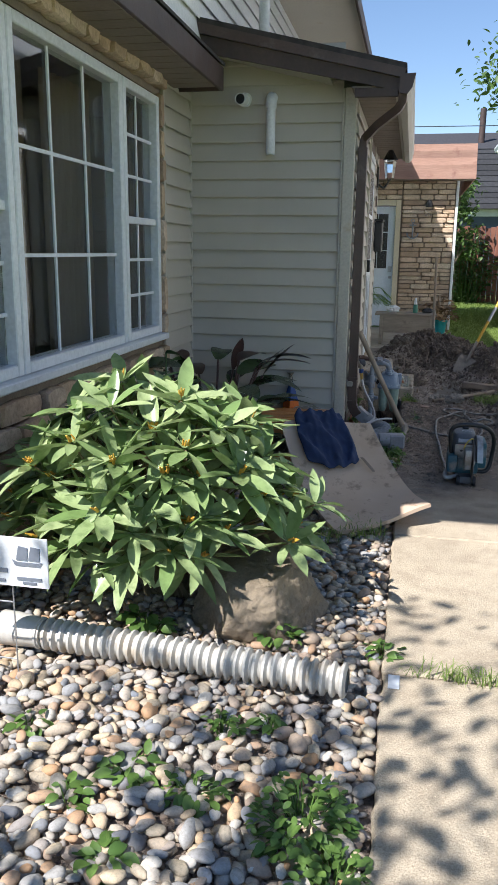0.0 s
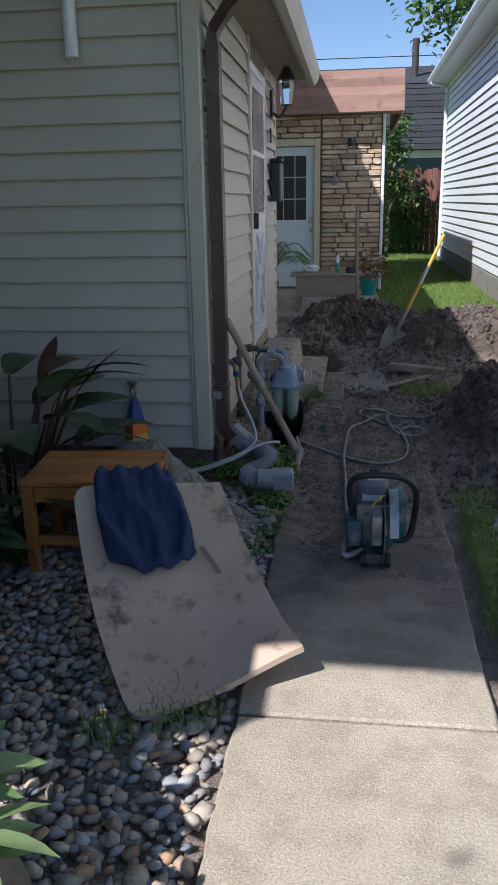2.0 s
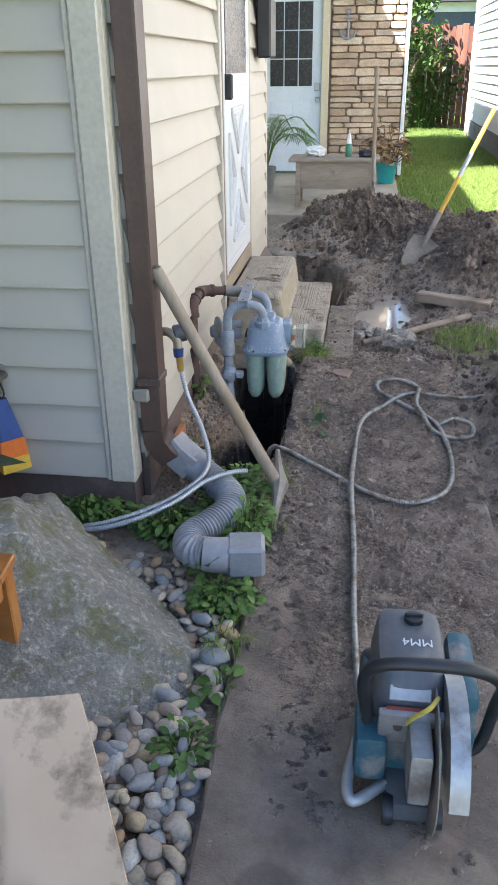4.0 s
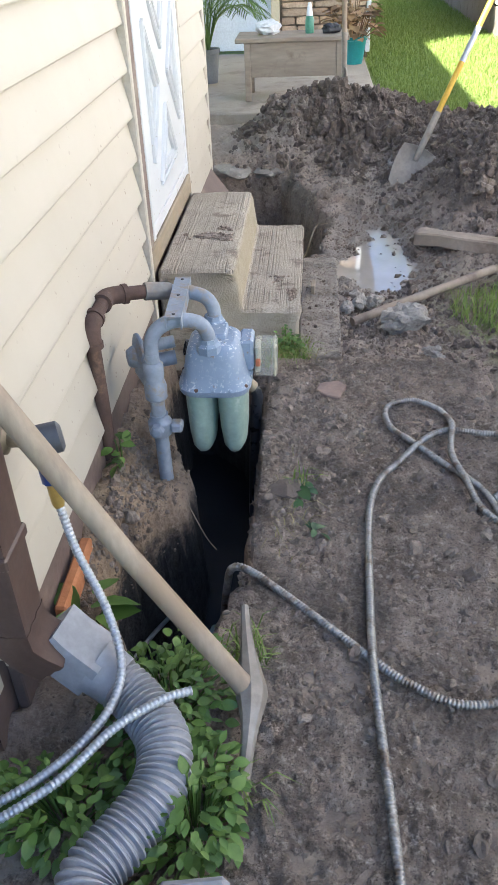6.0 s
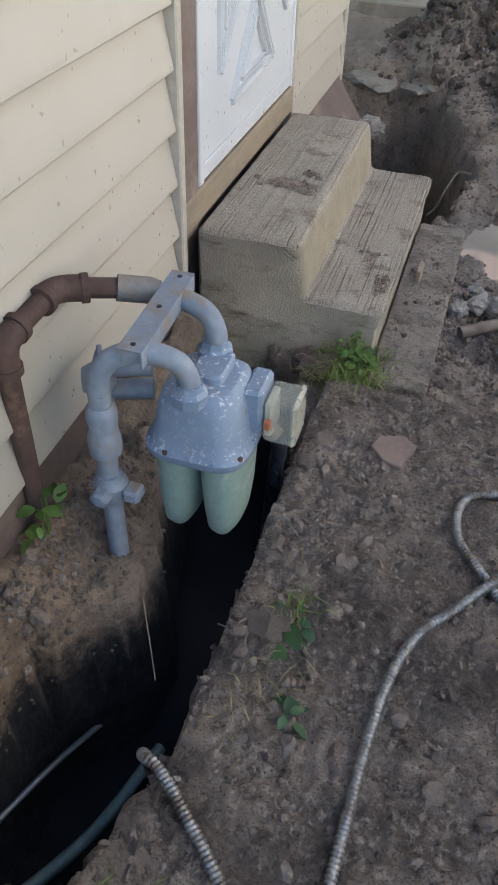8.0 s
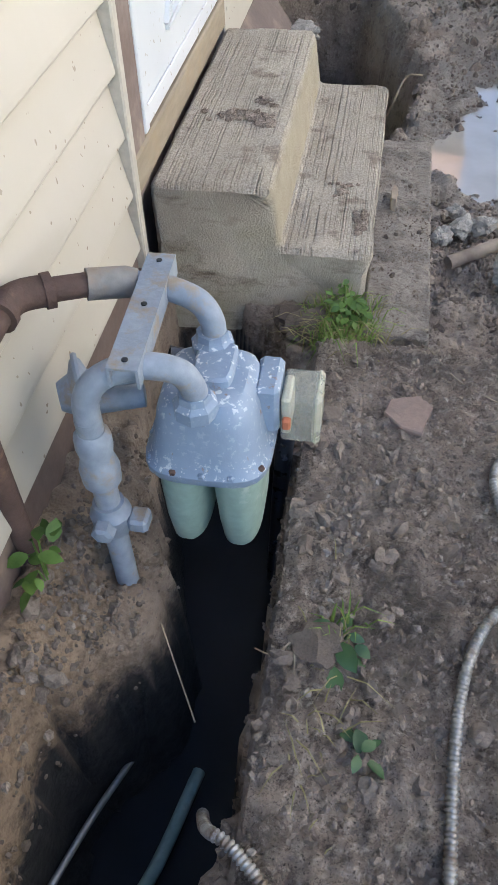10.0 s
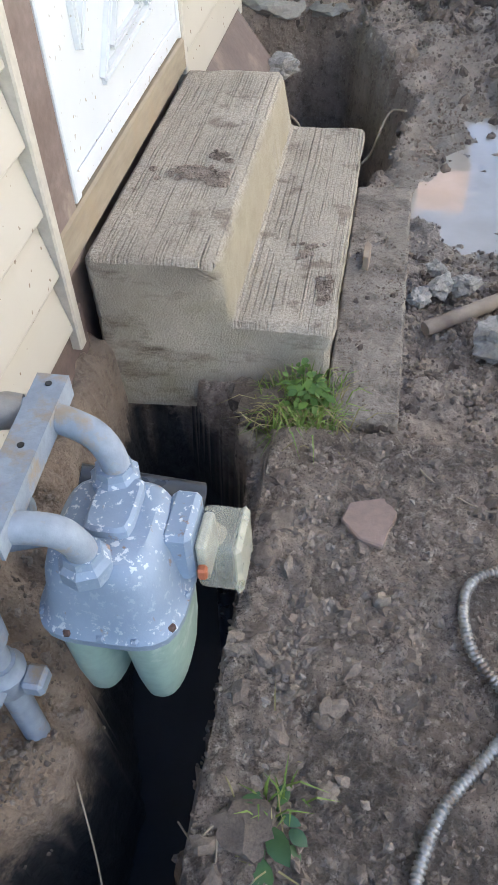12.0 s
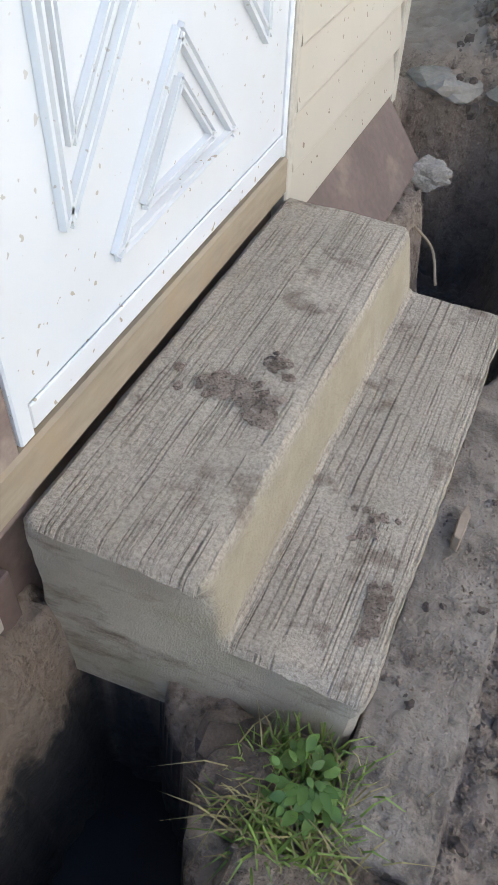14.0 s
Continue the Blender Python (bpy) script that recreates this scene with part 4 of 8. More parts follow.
for a, b in zip(rings, rings[1:]):
    for k in range(len(o)):
        bm.faces.new((a[k], b[k], b[(k + 1) % len(o)], a[(k + 1) % len(o)]))
bm.faces.new(rings[0]), bm.faces.new(rings[-1][::-1])
bmesh.ops.subdivide_edges(bm, edges=[e for e in bm.edges if e.calc_length() > 0.07 and abs(e.verts[0].co.y - e.verts[1].co.y) < 0.02], cuts=12)
for v in bm.verts:
    k = noise.noise(v.co * 9) * 0.004 + noise.noise(v.co * 35) * 0.003
    v.co += Vector((k, k * 0.7, k * 0.7))
bmesh.ops.triangulate(bm, faces=[f for f in bm.faces if len(f.verts) > 4])
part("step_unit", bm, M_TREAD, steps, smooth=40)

bm = box(0.039, 0.205, 8.025, 9.06, -0.09, -0.006, 0.006)
bmesh.ops.subdivide_edges(bm, edges=[e for e in bm.edges if e.calc_length() > 0.1], cuts=40, use_grid_fill=True)
for v in bm.verts:
    v.co += Vector((0.3, 0.3, 1.0)) * (noise.noise(v.co * 14) * 0.005 + noise.noise(v.co * 45) * 0.005)
timber = part("timber", bm, M_WOODTIMBER, None, smooth=50)
tagged(timber, "wet muddy board lying beside the concrete steps", "timber")

# the eaves and the gutter stand a little west
for ob, dx, dz in ((roof, 0.19, 0.0), (gutter, 0.185, 0.065), (eave, 0.05, 0.0)):
    ob.location.x -= dx
    ob.location.z -= dz


def mud_layer():
    """Trodden mud on the walk: a thin uneven sheet that sinks below the slab where it is clean."""
    xs, ys = np.arange(-0.058, 0.706, 0.005), np.arange(5.0, 7.985, 0.0054)
    gx, gy = np.meshgrid(xs, ys)
    big, mid, fine = fbm(gx, gy, 3.0, 4, 31.0), fbm(gx, gy, 14.0, 5, 33.0), fbm(gx, gy, 50.0, 4, 37.0)
    h = -0.006 + 0.012 * step01(5.1, 6.1, gy) + 0.006 * np.clip(big, -1.0, 1.2) + 0.0115 * np.clip(mid, -1.0, 1.6) + 0.0095 * np.clip(fine, -1.2, 2.0)
    h += 0.007 * step01(0.10, -0.02, gx) * step01(6.7, 7.1, gy)
    edge = np.minimum(np.minimum(gx + 0.058, 0.706 - gx), 7.985 - gy)
    h -= 0.006 * step01(0.03, 0.0, edge)
    h -= 0.005 * step01(0.12, 0.02, gx) * step01(6.3, 6.0, gy)
    nx, ny = len(xs), len(ys)
    i = np.arange(nx * ny).reshape(ny, nx)
    faces = np.stack([i[:-1, :-1], i[:-1, 1:], i[1:, 1:], i[1:, :-1]], -1).reshape(-1, 4)
    keep = (h > -0.006).ravel()[faces].any(1)
    ob = new("mud_layer", mesh_of("mud_layer", np.stack([gx, gy, h], -1).reshape(-1, 3).tolist(), faces[keep].tolist(), M_MUD, True))
    ob.parent = pavement
    ob.matrix_parent_inverse = Matrix.Translation(pavement.location).inverted()
    ob["kind"] = "stuff"


mud_layer()

# ---- beyond the yard ----
M_SHEDWOOD = surf("weathered_boards", (0.27, 0.15, 0.11), (0.38, 0.23, 0.17), 4.0, 0.8, 0.5, 40.0, 0.004, stain=(0.20, 0.10, 0.075), stretch=(0.2, 1, 2), rnd=0.2)
M_FARWALL = surf("blue_grey_siding", (0.07, 0.085, 0.12), (0.10, 0.12, 0.16), 3.0, 0.6, 0.2, rnd=0.1)
M_FARROOF = surf("dark_roof", (0.035, 0.035, 0.042), (0.06, 0.06, 0.068), 12.0, 0.9, 0.4, rnd=0.2)
M_FENCE = surf("fence_red", (0.20, 0.075, 0.05), (0.30, 0.13, 0.085), 5.0, 0.85, 0.4, rnd=0.3, stretch=(1, 1, 0.1))
M_METAL = surf("galvanised", (0.42, 0.43, 0.44), (0.54, 0.55, 0.56), 12.0, 0.4, 0.2, 60.0, 0.002, metal=0.7)
M_BARK = surf("bark", (0.10, 0.075, 0.055), (0.18, 0.14, 0.10), 12.0, 0.95, 0.9, 40.0, 0.01, stretch=(1, 1, 0.2))
M_LAMPGLASS = glass_mat("lamp_glass", (0.95, 0.95, 0.93))

SY = 15.42
shed = part("wall_shed", box(-0.36, 0.70, SY, SY + 0.2, -0.1, 3.0), M_MORTAR)
tagged(shed, "tan ledgestone wall of a garden shed", "wall", kind="structure")
bm = box(-1.66, -1.24, SY, SY + 0.2, -0.1, 3.0)
box(-1.24, -0.36, SY, SY + 0.2, 2.36, 3.0, bm=bm)
box(0.5, 0.70, SY + 0.2, 20.0, -0.1, 3.0, bm=bm)
part("wall_panel", bm, M_MORTAR, shed)
veneer(shed, "x", SY, -1, -0.28, 0.67, 0.06, 2.75, 11, (0.06, 0.11), (0.15, 0.45), (0.03, 0.06))
veneer(shed, "x", SY, -1, -1.66, -1.32, 0.06, 2.75, 12, (0.06, 0.11), (0.2, 0.45), (0.03, 0.06))
veneer(shed, "x", SY, -1, -1.31, -0.29, 2.43, 2.75, 13, (0.07, 0.11), (0.2, 0.45), (0.03, 0.06))
part("corner_strip", box(0.672, 0.72, SY - 0.07, SY - 0.001, 0.06, 2.78, 0.006), M_WHITE, shed)
shed_roof = thing("shed_roof", (-0.5, SY, 2.8), "reddish-brown board mansard eave of the shed", "roof", kind="structure")
for k in range(5):
    z = 2.76 + k * 0.122
    y = SY - 0.36 + k * 0.045
    part("eave_board", prism([(y - 0.012, z), (y + 0.03, z + 0.127), (y + 0.05, z + 0.127), (y + 0.02, z)], "x", -1.66, 0.98), M_SHEDWOOD, shed_roof)
part("eave_side", prism([(SY - 0.36, 2.76), (SY - 0.13, 3.38), (20, 3.38), (20, 2.76)], "x", 0.955, 0.978), M_SHEDWOOD, shed_roof)
part("eave_soffit", box(-1.66, 0.95, SY - 0.34, SY - 0.002, 2.752, 2.77), M_SOFFIT, shed_roof)
part("deck", box(-1.66, 0.95, SY - 0.12, 20, 3.34, 3.37), M_FARROOF, shed_roof)

door2 = thing("door_2", (-0.8, SY, 0.1), "pale blue-white half-glazed shed door with a tan frame", "door", kind="structure")
M_DOOR2 = surf("pale_door", (0.66, 0.72, 0.78), (0.72, 0.77, 0.82), 4.0, 0.45, 0.05)
M_FRAME2 = surf("tan_frame", (0.60, 0.52, 0.36), (0.68, 0.60, 0.43), 5.0, 0.6, 0.1)
leaf2 = part("leaf", box(-1.20, -0.40, SY + 0.01, SY + 0.05, 0.10, 2.30, 0.004), M_DOOR2, door2)
part("frame", box(-0.395, -0.30, SY - 0.075, SY + 0.02, 0.065, 2.42, 0.006), M_FRAME2, door2)
part("frame", box(-1.30, -1.205, SY - 0.075, SY + 0.02, 0.065, 2.42, 0.006), M_FRAME2, door2)
part("frame", box(-1.204, -0.396, SY - 0.075, SY + 0.02, 2.32, 2.42, 0.006), M_FRAME2, door2)
for i in range(3):
    for j in range(3):
        part("pane", box(-1.08 + i * 0.19, -0.905 + i * 0.19, SY + 0.002, SY + 0.008, 1.18 + j * 0.335, 1.50 + j * 0.335), M_SCREEN, leaf2)
part("panel", box(-1.08, -0.84, SY + 0.003, SY + 0.009, 0.30, 1.0, 0.003), M_DOOR2, leaf2)
part("panel", box(-0.78, -0.54, SY + 0.003, SY + 0.009, 0.30, 1.0, 0.003), M_DOOR2, leaf2)
part("lock", lathe([(0.03, 0), (0.03, 0.02), (0.015, 0.03), (0.028, 0.05), (0.02, 0.065)], (-0.45, SY + 0.01, 1.02), 14, None, (0, -1, 0)), M_METAL, leaf2, smooth=40)
part("lock", box(-0.49, -0.42, SY - 0.012, SY + 0.009, 1.12, 1.22, 0.006), M_METAL, leaf2)

lamp = thing("wall_lamp", (0.20, SY - 0.06, 2.2), "round outdoor jar lamp on the stone wall", "wall lamp")
part("base_plate", lathe([(0.05, 0), (0.05, 0.03), (0.03, 0.04)], (0.20, SY - 0.05, 2.36), 16, None, (0, -1, 0)), M_BLACK, lamp, smooth=40)
part("cap", lathe([(0.06, 0), (0.07, 0.04), (0.055, 0.09), (0.02, 0.13)], (0.20, SY - 0.15, 2.29), 16), M_BLACK, lamp, smooth=40)
part("shade", lathe([(0.03, 0.0), (0.06, 0.02), (0.065, 0.1), (0.055, 0.16)], (0.20, SY - 0.15, 2.125), 16), M_LAMPGLASS, lamp, "clear glass jar", smooth=40)
anchor = thing("wall_ornament", (-0.07, SY - 0.06, 1.9), "grey metal anchor ornament hanging on the stone wall", "ornament")
M_ORN = surf("grey_iron", (0.22, 0.24, 0.27), (0.32, 0.34, 0.37), 15.0, 0.6, 0.4)
bm = tube([(-0.07, SY - 0.085, 1.74), (-0.07, SY - 0.085, 2.02)], 0.014, 8)
tube([(-0.13, SY - 0.085, 1.97), (-0.01, SY - 0.085, 1.97)], 0.012, 8, bm)
tube(smooth_line([(-0.17, SY - 0.085, 1.83), (-0.15, SY - 0.085, 1.77), (-0.07, SY - 0.085, 1.73), (0.01, SY - 0.085, 1.77), (0.03, SY - 0.085, 1.83)], 5), 0.014, 8, bm)
tube([(-0.07 + 0.028 * math.cos(k * math.tau / 12), SY - 0.085, 2.045 + 0.028 * math.sin(k * math.tau / 12)) for k in range(13)], 0.008, 6, bm)
part("anchor", bm, M_ORN, anchor, smooth=50)

# white house across the lawn
HX = 2.40
white_wall = part("wall_white", box(HX, HX + 5, 4.5, 22.6, 0.36, 4.3), M_WHITESIDING)
tagged(white_wall, "sunlit white lap-sided wall of the neighbour house", "wall", kind="structure")
laps(white_wall, "y", HX, 4.5, 22.6, 0.36, 4.05, -1, 0.145, M_WHITESIDING)
part("corner_board", box(HX - 0.03, HX + 0.1, 22.6, 22.64, 0.34, 4.05, 0.004), M_WHITE, white_wall)
part("corner_board", box(HX - 0.03, HX - 0.002, 22.5, 22.6, 0.34, 4.05, 0.004), M_WHITE, white_wall)
tagged(part("foundation", box(HX - 0.03, HX + 5, 4.5, 22.6, -0.3, 0.34, 0.01), M_FOUND), "grey concrete foundation under the white house", "foundation", kind="structure")
white_roof = thing("white_roof", (HX, 15, 4.1), "white eave and gutter of the neighbour house", "roof", kind="structure")
part("soffit", box(HX - 0.38, HX + 0.0, 4.3, 22.9, 4.03, 4.06, 0.004), M_WHITE, white_roof)
o = [(HX - 0.38, 4.06), (HX - 0.38, 4.2), (HX - 0.47, 4.2), (HX - 0.47, 4.15), (HX - 0.44, 4.08)]
part("gutter", prism(o, "y", 4.3, 22.95), M_WHITE, white_roof)
part("deck", prism([(HX - 0.38, 4.2), (HX + 3.0, 5.6), (HX + 3.0, 5.56), (HX - 0.38, 4.16)], "y", 4.2, 23.0), M_FARROOF, white_roof)
part("gable", prism([(HX + 0.9, 4.2), (HX + 6, 4.2), (HX + 6, 8.0), (HX + 0.9, 8.0)], "y", 4.7, 21.0), M_WHITESIDING, white_roof)
wd = thing("white_downspout", (HX - 0.06, 22.3, 0.1), "white downspout on the neighbour house corner", "downspout")
part("shaft", box(HX - 0.10, HX - 0.026, 22.28, 22.38, 0.1, 3.85, 0.008), M_WHITE, wd)
part("elbow", tube(smooth_line([(HX - 0.06, 22.33, 3.84), (HX - 0.08, 22.33, 3.95), (HX - 0.38, 22.33, 4.02), (HX - 0.42, 22.33, 4.08)], 5), 0.045, 10), M_WHITE, wd, smooth=40)

# far house, fence and wire
far_house = thing("far_house", (0.5, 30, 0), "dark blue-grey house with a black shingled roof", "house")
part("wall", box(-6, 7.5, 30, 36, -0.2, 3.0), M_FARWALL, far_house)
part("mansard", prism([(29.6, 3.0), (29.9, 5.0), (36, 5.0), (36, 3.0)], "x", -6.2, 7.7), M_FARROOF, far_house)
for k in range(11):
    part("shingle_course", prism([(29.55 + k * 0.024, 3.0 + k * 0.185), (29.59 + k * 0.024, 3.18 + k * 0.185), (29.62 + k * 0.024, 3.0 + k * 0.185)], "x", -6.2, 7.7), M_FARROOF, far_house)
part("roof", prism([(29.8, 5.0), (33, 5.95), (36.2, 5.0)], "x", -6.3, 7.8), M_FARROOF, far_house)
part("band", box(-6, 7.5, 29.93, 29.99, 2.75, 2.99), M_WHITE, far_house)
part("vent_stack", tube([(2.15, 31, 5.2), (2.15, 31, 6.5)], 0.11, 12), M_FASCIA, far_house, smooth=40)
wire = part("overhead_wire", tube([(-14 + k * 2.0, 26, 5.2 + 0.002 * (k - 9) ** 2) for k in range(20)], 0.012, 6), M_BLACK)
tagged(wire, "thin black overhead wire across the sky", "wire")
for sx in (-14, 24):
    tagged(part("utility_pole", lathe([(0.14, 0), (0.12, 3.0), (0.10, 5.9)], (sx, 26, -0.05), 12), M_BARK, None, smooth=40), "brown wooden utility pole holding the wire", "pole", "poles")
fence = thing("fence", (1.5, 25, 0), "weathered red wooden fence with vines", "fence", kind="structure")
for k in range(26):
    x = -0.2 + k * 0.15
    part("fence_board", box(x, x + 0.14, 25.0 + 0.004 * (k % 3), 25.03 + 0.004 * (k % 3), -0.05, 2.2 + 0.03 * ((k * 7) % 3), 0.004), M_FENCE, fence)
part("rail", box(-0.2, 3.7, 25.04, 25.08, 1.6, 1.7), M_FENCE, fence)


# ---- leaves ----
def leaf_shape(length, width, droop=0.15, fold=0.18, stations=6):
    """Points and faces of a pointed leaf along +x, its upper side towards +z."""
    v, f = [], []
    for i in range(stations):
        t = i / (stations - 1)
        w = width * 0.5 * (math.sin(math.pi * min(1, t * 0.94 + 0.06)) ** 0.8)
        z = -droop * length * t * t
        v += [(t * length, -w, z + fold * w), (t * length, 0, z), (t * length, w, z + fold * w)]
        if i:
            a, b = 3 * (i - 1), 3 * i
            f += [(a, b, b + 1, a + 1), (a + 1, b + 1, b + 2, a + 2)]
    return np.array(v), np.array(f)


def placed(shape, m):
    """A shape moved by a 4 x 4 pose."""
    a = np.array(m)
    return shape[0] @ a[:3, :3].T + a[:3, 3], shape[1]


def aim(at, way, roll=0.0, size=1.0):
    """A pose whose +x runs along way and whose +z stays up as far as it can."""
    x = Vector(way).normalized()
    up = Vector((0, 0, 1)) if abs(x.z) < 0.95 else Vector((1, 0, 0))
    y = up.cross(x).normalized()
    z = x.cross(y)
    m = Matrix((x, y, z)).transposed().to_4x4() @ Matrix.Rotation(roll, 4, "X")
    return Matrix.Translation(at) @ m @ Matrix.Scale(size, 4)


M_RHODO = leaf_mat("rhododendron_leaf", (0.19, 0.29, 0.095), (0.44, 0.52, 0.26), 0.27, 0.25)
M_BUD = surf("bud", (0.55, 0.26, 0.03), (0.70, 0.45, 0.05), 40.0, 0.6, 0.3)
M_STEM = surf("stem", (0.13, 0.10, 0.05), (0.22, 0.18, 0.09), 20.0, 0.8, 0.5)
M_CANNA = leaf_mat("canna_leaf", (0.035, 0.055, 0.025), (0.06, 0.09, 0.038), 0.25, 0.12)
M_CANNA_RED = leaf_mat("canna_red", (0.06, 0.028, 0.022), (0.09, 0.04, 0.03), 0.35, 0.12)
M_SHRUB = leaf_mat("shrub_leaf", (0.035, 0.085, 0.03), (0.07, 0.14, 0.045), 0.4, 0.2)
M_WEED = leaf_mat("weed_leaf", (0.075, 0.15, 0.03), (0.17, 0.28, 0.06), 0.5, 0.3)
M_GRASS = leaf_mat("grass_blade", (0.14, 0.22, 0.04), (0.28, 0.36, 0.09), 0.6, 0.3)
M_DRYGRASS = leaf_mat("dry_grass", (0.28, 0.24, 0.10), (0.42, 0.36, 0.18), 0.7, 0.3)
M_TREELEAF = leaf_mat("tree_leaf", (0.05, 0.10, 0.02), (0.11, 0.19, 0.04), 0.5, 0.3)


def rhododendron():
    rnd = random.Random(3)
    bush = thing("rhododendron_bush", (-0.95, 3.4, 0), "leafy green rhododendron bush with orange buds", "bush")
    shapes = [leaf_shape(1.0, 0.30, d, 0.35) for d in (-0.05, 0.06, 0.16)]
    heads = []
    for k in range(190):
        u, a = rnd.uniform(-0.42, 1.0), rnd.uniform(0, math.tau)
        r = math.sqrt(max(0.0, 1 - u * u))
        n = Vector((r * math.cos(a), r * math.sin(a), u))
        s = rnd.uniform(0.72, 1.08)
        p = Vector((-1.03 + n.x * 0.57 * s, 3.11 + n.y * 0.46 * s, 0.44 + n.z * 0.47 * s))
        if p.z < 0.12 or (p.y > 3.3 and p.z < 0.5):
            continue
        if any((p - q).length < 0.095 for q, _ in heads):
            continue
        heads.append((p, n))
    heads.append((Vector((-0.33, 3.05, 0.47)), Vector((0.9, -0.2, 0.4))))
    heads.append((Vector((-0.42, 2.93, 0.34)), Vector((0.8, -0.6, 0.1))))
    for at, way in (((-0.82, 2.80, 0.44), (0.2, -0.8, 0.5)), ((-0.92, 2.72, 0.33), (-0.1, -0.9, 0.3)), ((-0.66, 2.84, 0.40), (0.5, -0.7, 0.3)), ((-0.74, 2.92, 0.55), (0.4, -0.6, 0.6)), ((-0.56, 3.0, 0.52), (0.7, -0.4, 0.5))):
        heads.append((Vector(at), Vector(way)))
    heads.sort(key=lambda h: h[0].y - 0.3 * h[0].x)
    rest, single = [], 0
    meshes = []
    for s in shapes:
        meshes.append(mesh_of("leaf", s[0].tolist(), s[1].tolist(), M_RHODO, True))
    buds, stems = bmesh.new(), bmesh.new()
    for p, n in heads:
        axis = (n + Vector((0, 0, 0.75))).normalized()
        side = axis.orthogonal().normalized()
        turn0 = rnd.uniform(0, 6)
        count = rnd.randint(8, 11)
        for k in range(count):
            a = turn0 + k * math.tau / count + rnd.uniform(-0.25, 0.25)
            way = Matrix.Rotation(a, 3, axis) @ side
            way = way + axis * rnd.uniform(0.0, 0.75) + Vector((0, 0, 0.05))
            size = rnd.uniform(0.145, 0.225)
            j = rnd.randrange(3)
            m = aim(p + way.normalized() * 0.012, way, rnd.uniform(-0.5, 0.5), size)
            if single < 300:
                ob = new("leaf", meshes[j])
                ob.parent = bush
                ob.matrix_parent_inverse = Matrix.Translation(bush.location).inverted()
                ob.matrix_basis = m
                single += 1
            else:
                rest.append(placed(shapes[j], m))
        if rnd.random() < 0.65:
            for k in range(rnd.randint(3, 8)):
                q = p + axis * rnd.uniform(0.01, 0.03) + Vector((rnd.uniform(-0.015, 0.015), rnd.uniform(-0.015, 0.015), 0))
                tube([q, q + axis * 0.03 + Vector((rnd.uniform(-0.01, 0.01), rnd.uniform(-0.01, 0.01), 0))], [0.006, 0.003], 5, buds)
        root = Vector((-0.98 + rnd.uniform(-0.1, 0.1), 3.15 + rnd.uniform(-0.1, 0.1), 0))
        tube(smooth_line([root, root.lerp(p, 0.5) + Vector((0, 0, 0.06)), p], 4), [0.012 - 0.001 * i for i in range(9)], 5, stems)
    ob = link_mesh("foliage", joined("foliage", rest, M_RHODO, True), bush)
    ob["kind"] = "stuff"
    part("bud", buds, M_BUD, bush, "orange flower buds")["kind"] = "stuff"
    part("stem", stems, M_STEM, bush)
    return bush


rhododendron()


def big_leaf_plant():
    """Dark canna beside the house."""
    rnd = random.Random(8)
    plant = thing("canna_plant", (-1.38, 5.50, -0.05), "dark green and purple broad-leaved canna by the wall", "plant")
    stems = bmesh.new()
    for k in range(34):
        a = rnd.uniform(0, math.tau)
        base = Vector((-1.38 + 0.14 * math.cos(a), 5.50 + 0.14 * math.sin(a), -0.04))
        h = rnd.uniform(0.30, 0.72) if k % 11 else 0.62
        reach = rnd.uniform(0.08, 0.30)
        top = base + Vector((reach * math.cos(a), reach * math.sin(a), h))
        tube(smooth_line([base, base.lerp(top, 0.5) + Vector((0, 0, 0.05)), top], 4), 0.009, 6, stems)
        upright = k % 11 == 0
        s = leaf_shape(rnd.uniform(0.30, 0.42), 0.085 if upright else rnd.uniform(0.15, 0.19), 0.15 if upright else 0.5, 0.14, 9)
        way = Vector((math.cos(a), math.sin(a), 1.3 if upright else 0.55))
        v, f = placed(s, aim(top, way, rnd.uniform(-0.4, 0.4)))
        link_mesh("leaf", mesh_of("leaf", v.tolist(), f.tolist(), M_CANNA_RED if upright or k % 5 == 0 else M_CANNA, True), plant)
    part("stem", stems, M_CANNA_RED, plant, smooth=0)


big_leaf_plant()


def leafy_clump(name, at, size, count, leaf, material, label, category, seed, group="", kind="", flat=0.5, lift=0.3, stem=True):
    """A low plant of many small leaves; thing with a foliage and a stem mesh."""
    rnd = random.Random(seed)
    t = thing(name, at, label, category, group, kind)
    rest, stems = [], bmesh.new()
    shapes = [leaf_shape(1.0, w, d, 0.2, 5) for w, d in ((0.55, 0.2), (0.7, 0.35))]
    for k in range(count):
        a, r, z = rnd.uniform(0, math.tau), math.sqrt(rnd.random()), rnd.random() ** 0.7
        p = Vector(at) + Vector((size[0] * r * math.cos(a), size[1] * r * math.sin(a), size[2] * z * (1.1 - flat * r)))
        way = Vector((math.cos(a) + rnd.uniform(-0.8, 0.8), math.sin(a) + rnd.uniform(-0.8, 0.8), rnd.uniform(-0.3, 0.7) * lift * 2))
        rest.append(placed(shapes[k % 2], aim(p, way, rnd.uniform(-0.6, 0.6), leaf * rnd.uniform(0.6, 1.3))))
        if stem and k % 3 == 0:
            foot = Vector(at) + Vector((size[0] * 0.4 * r * math.cos(a), size[1] * 0.4 * r * math.sin(a), -0.02))
            tube([foot, foot.lerp(p, 0.6) + Vector((0, 0, 0.01)), p], 0.0022 if leaf < 0.06 else 0.005, 4, stems)
    link_mesh("foliage", joined("foliage", rest, material, True), t)
    if stem:
        part("stem", stems, material, t)
    else:
        stems.free()
    return t


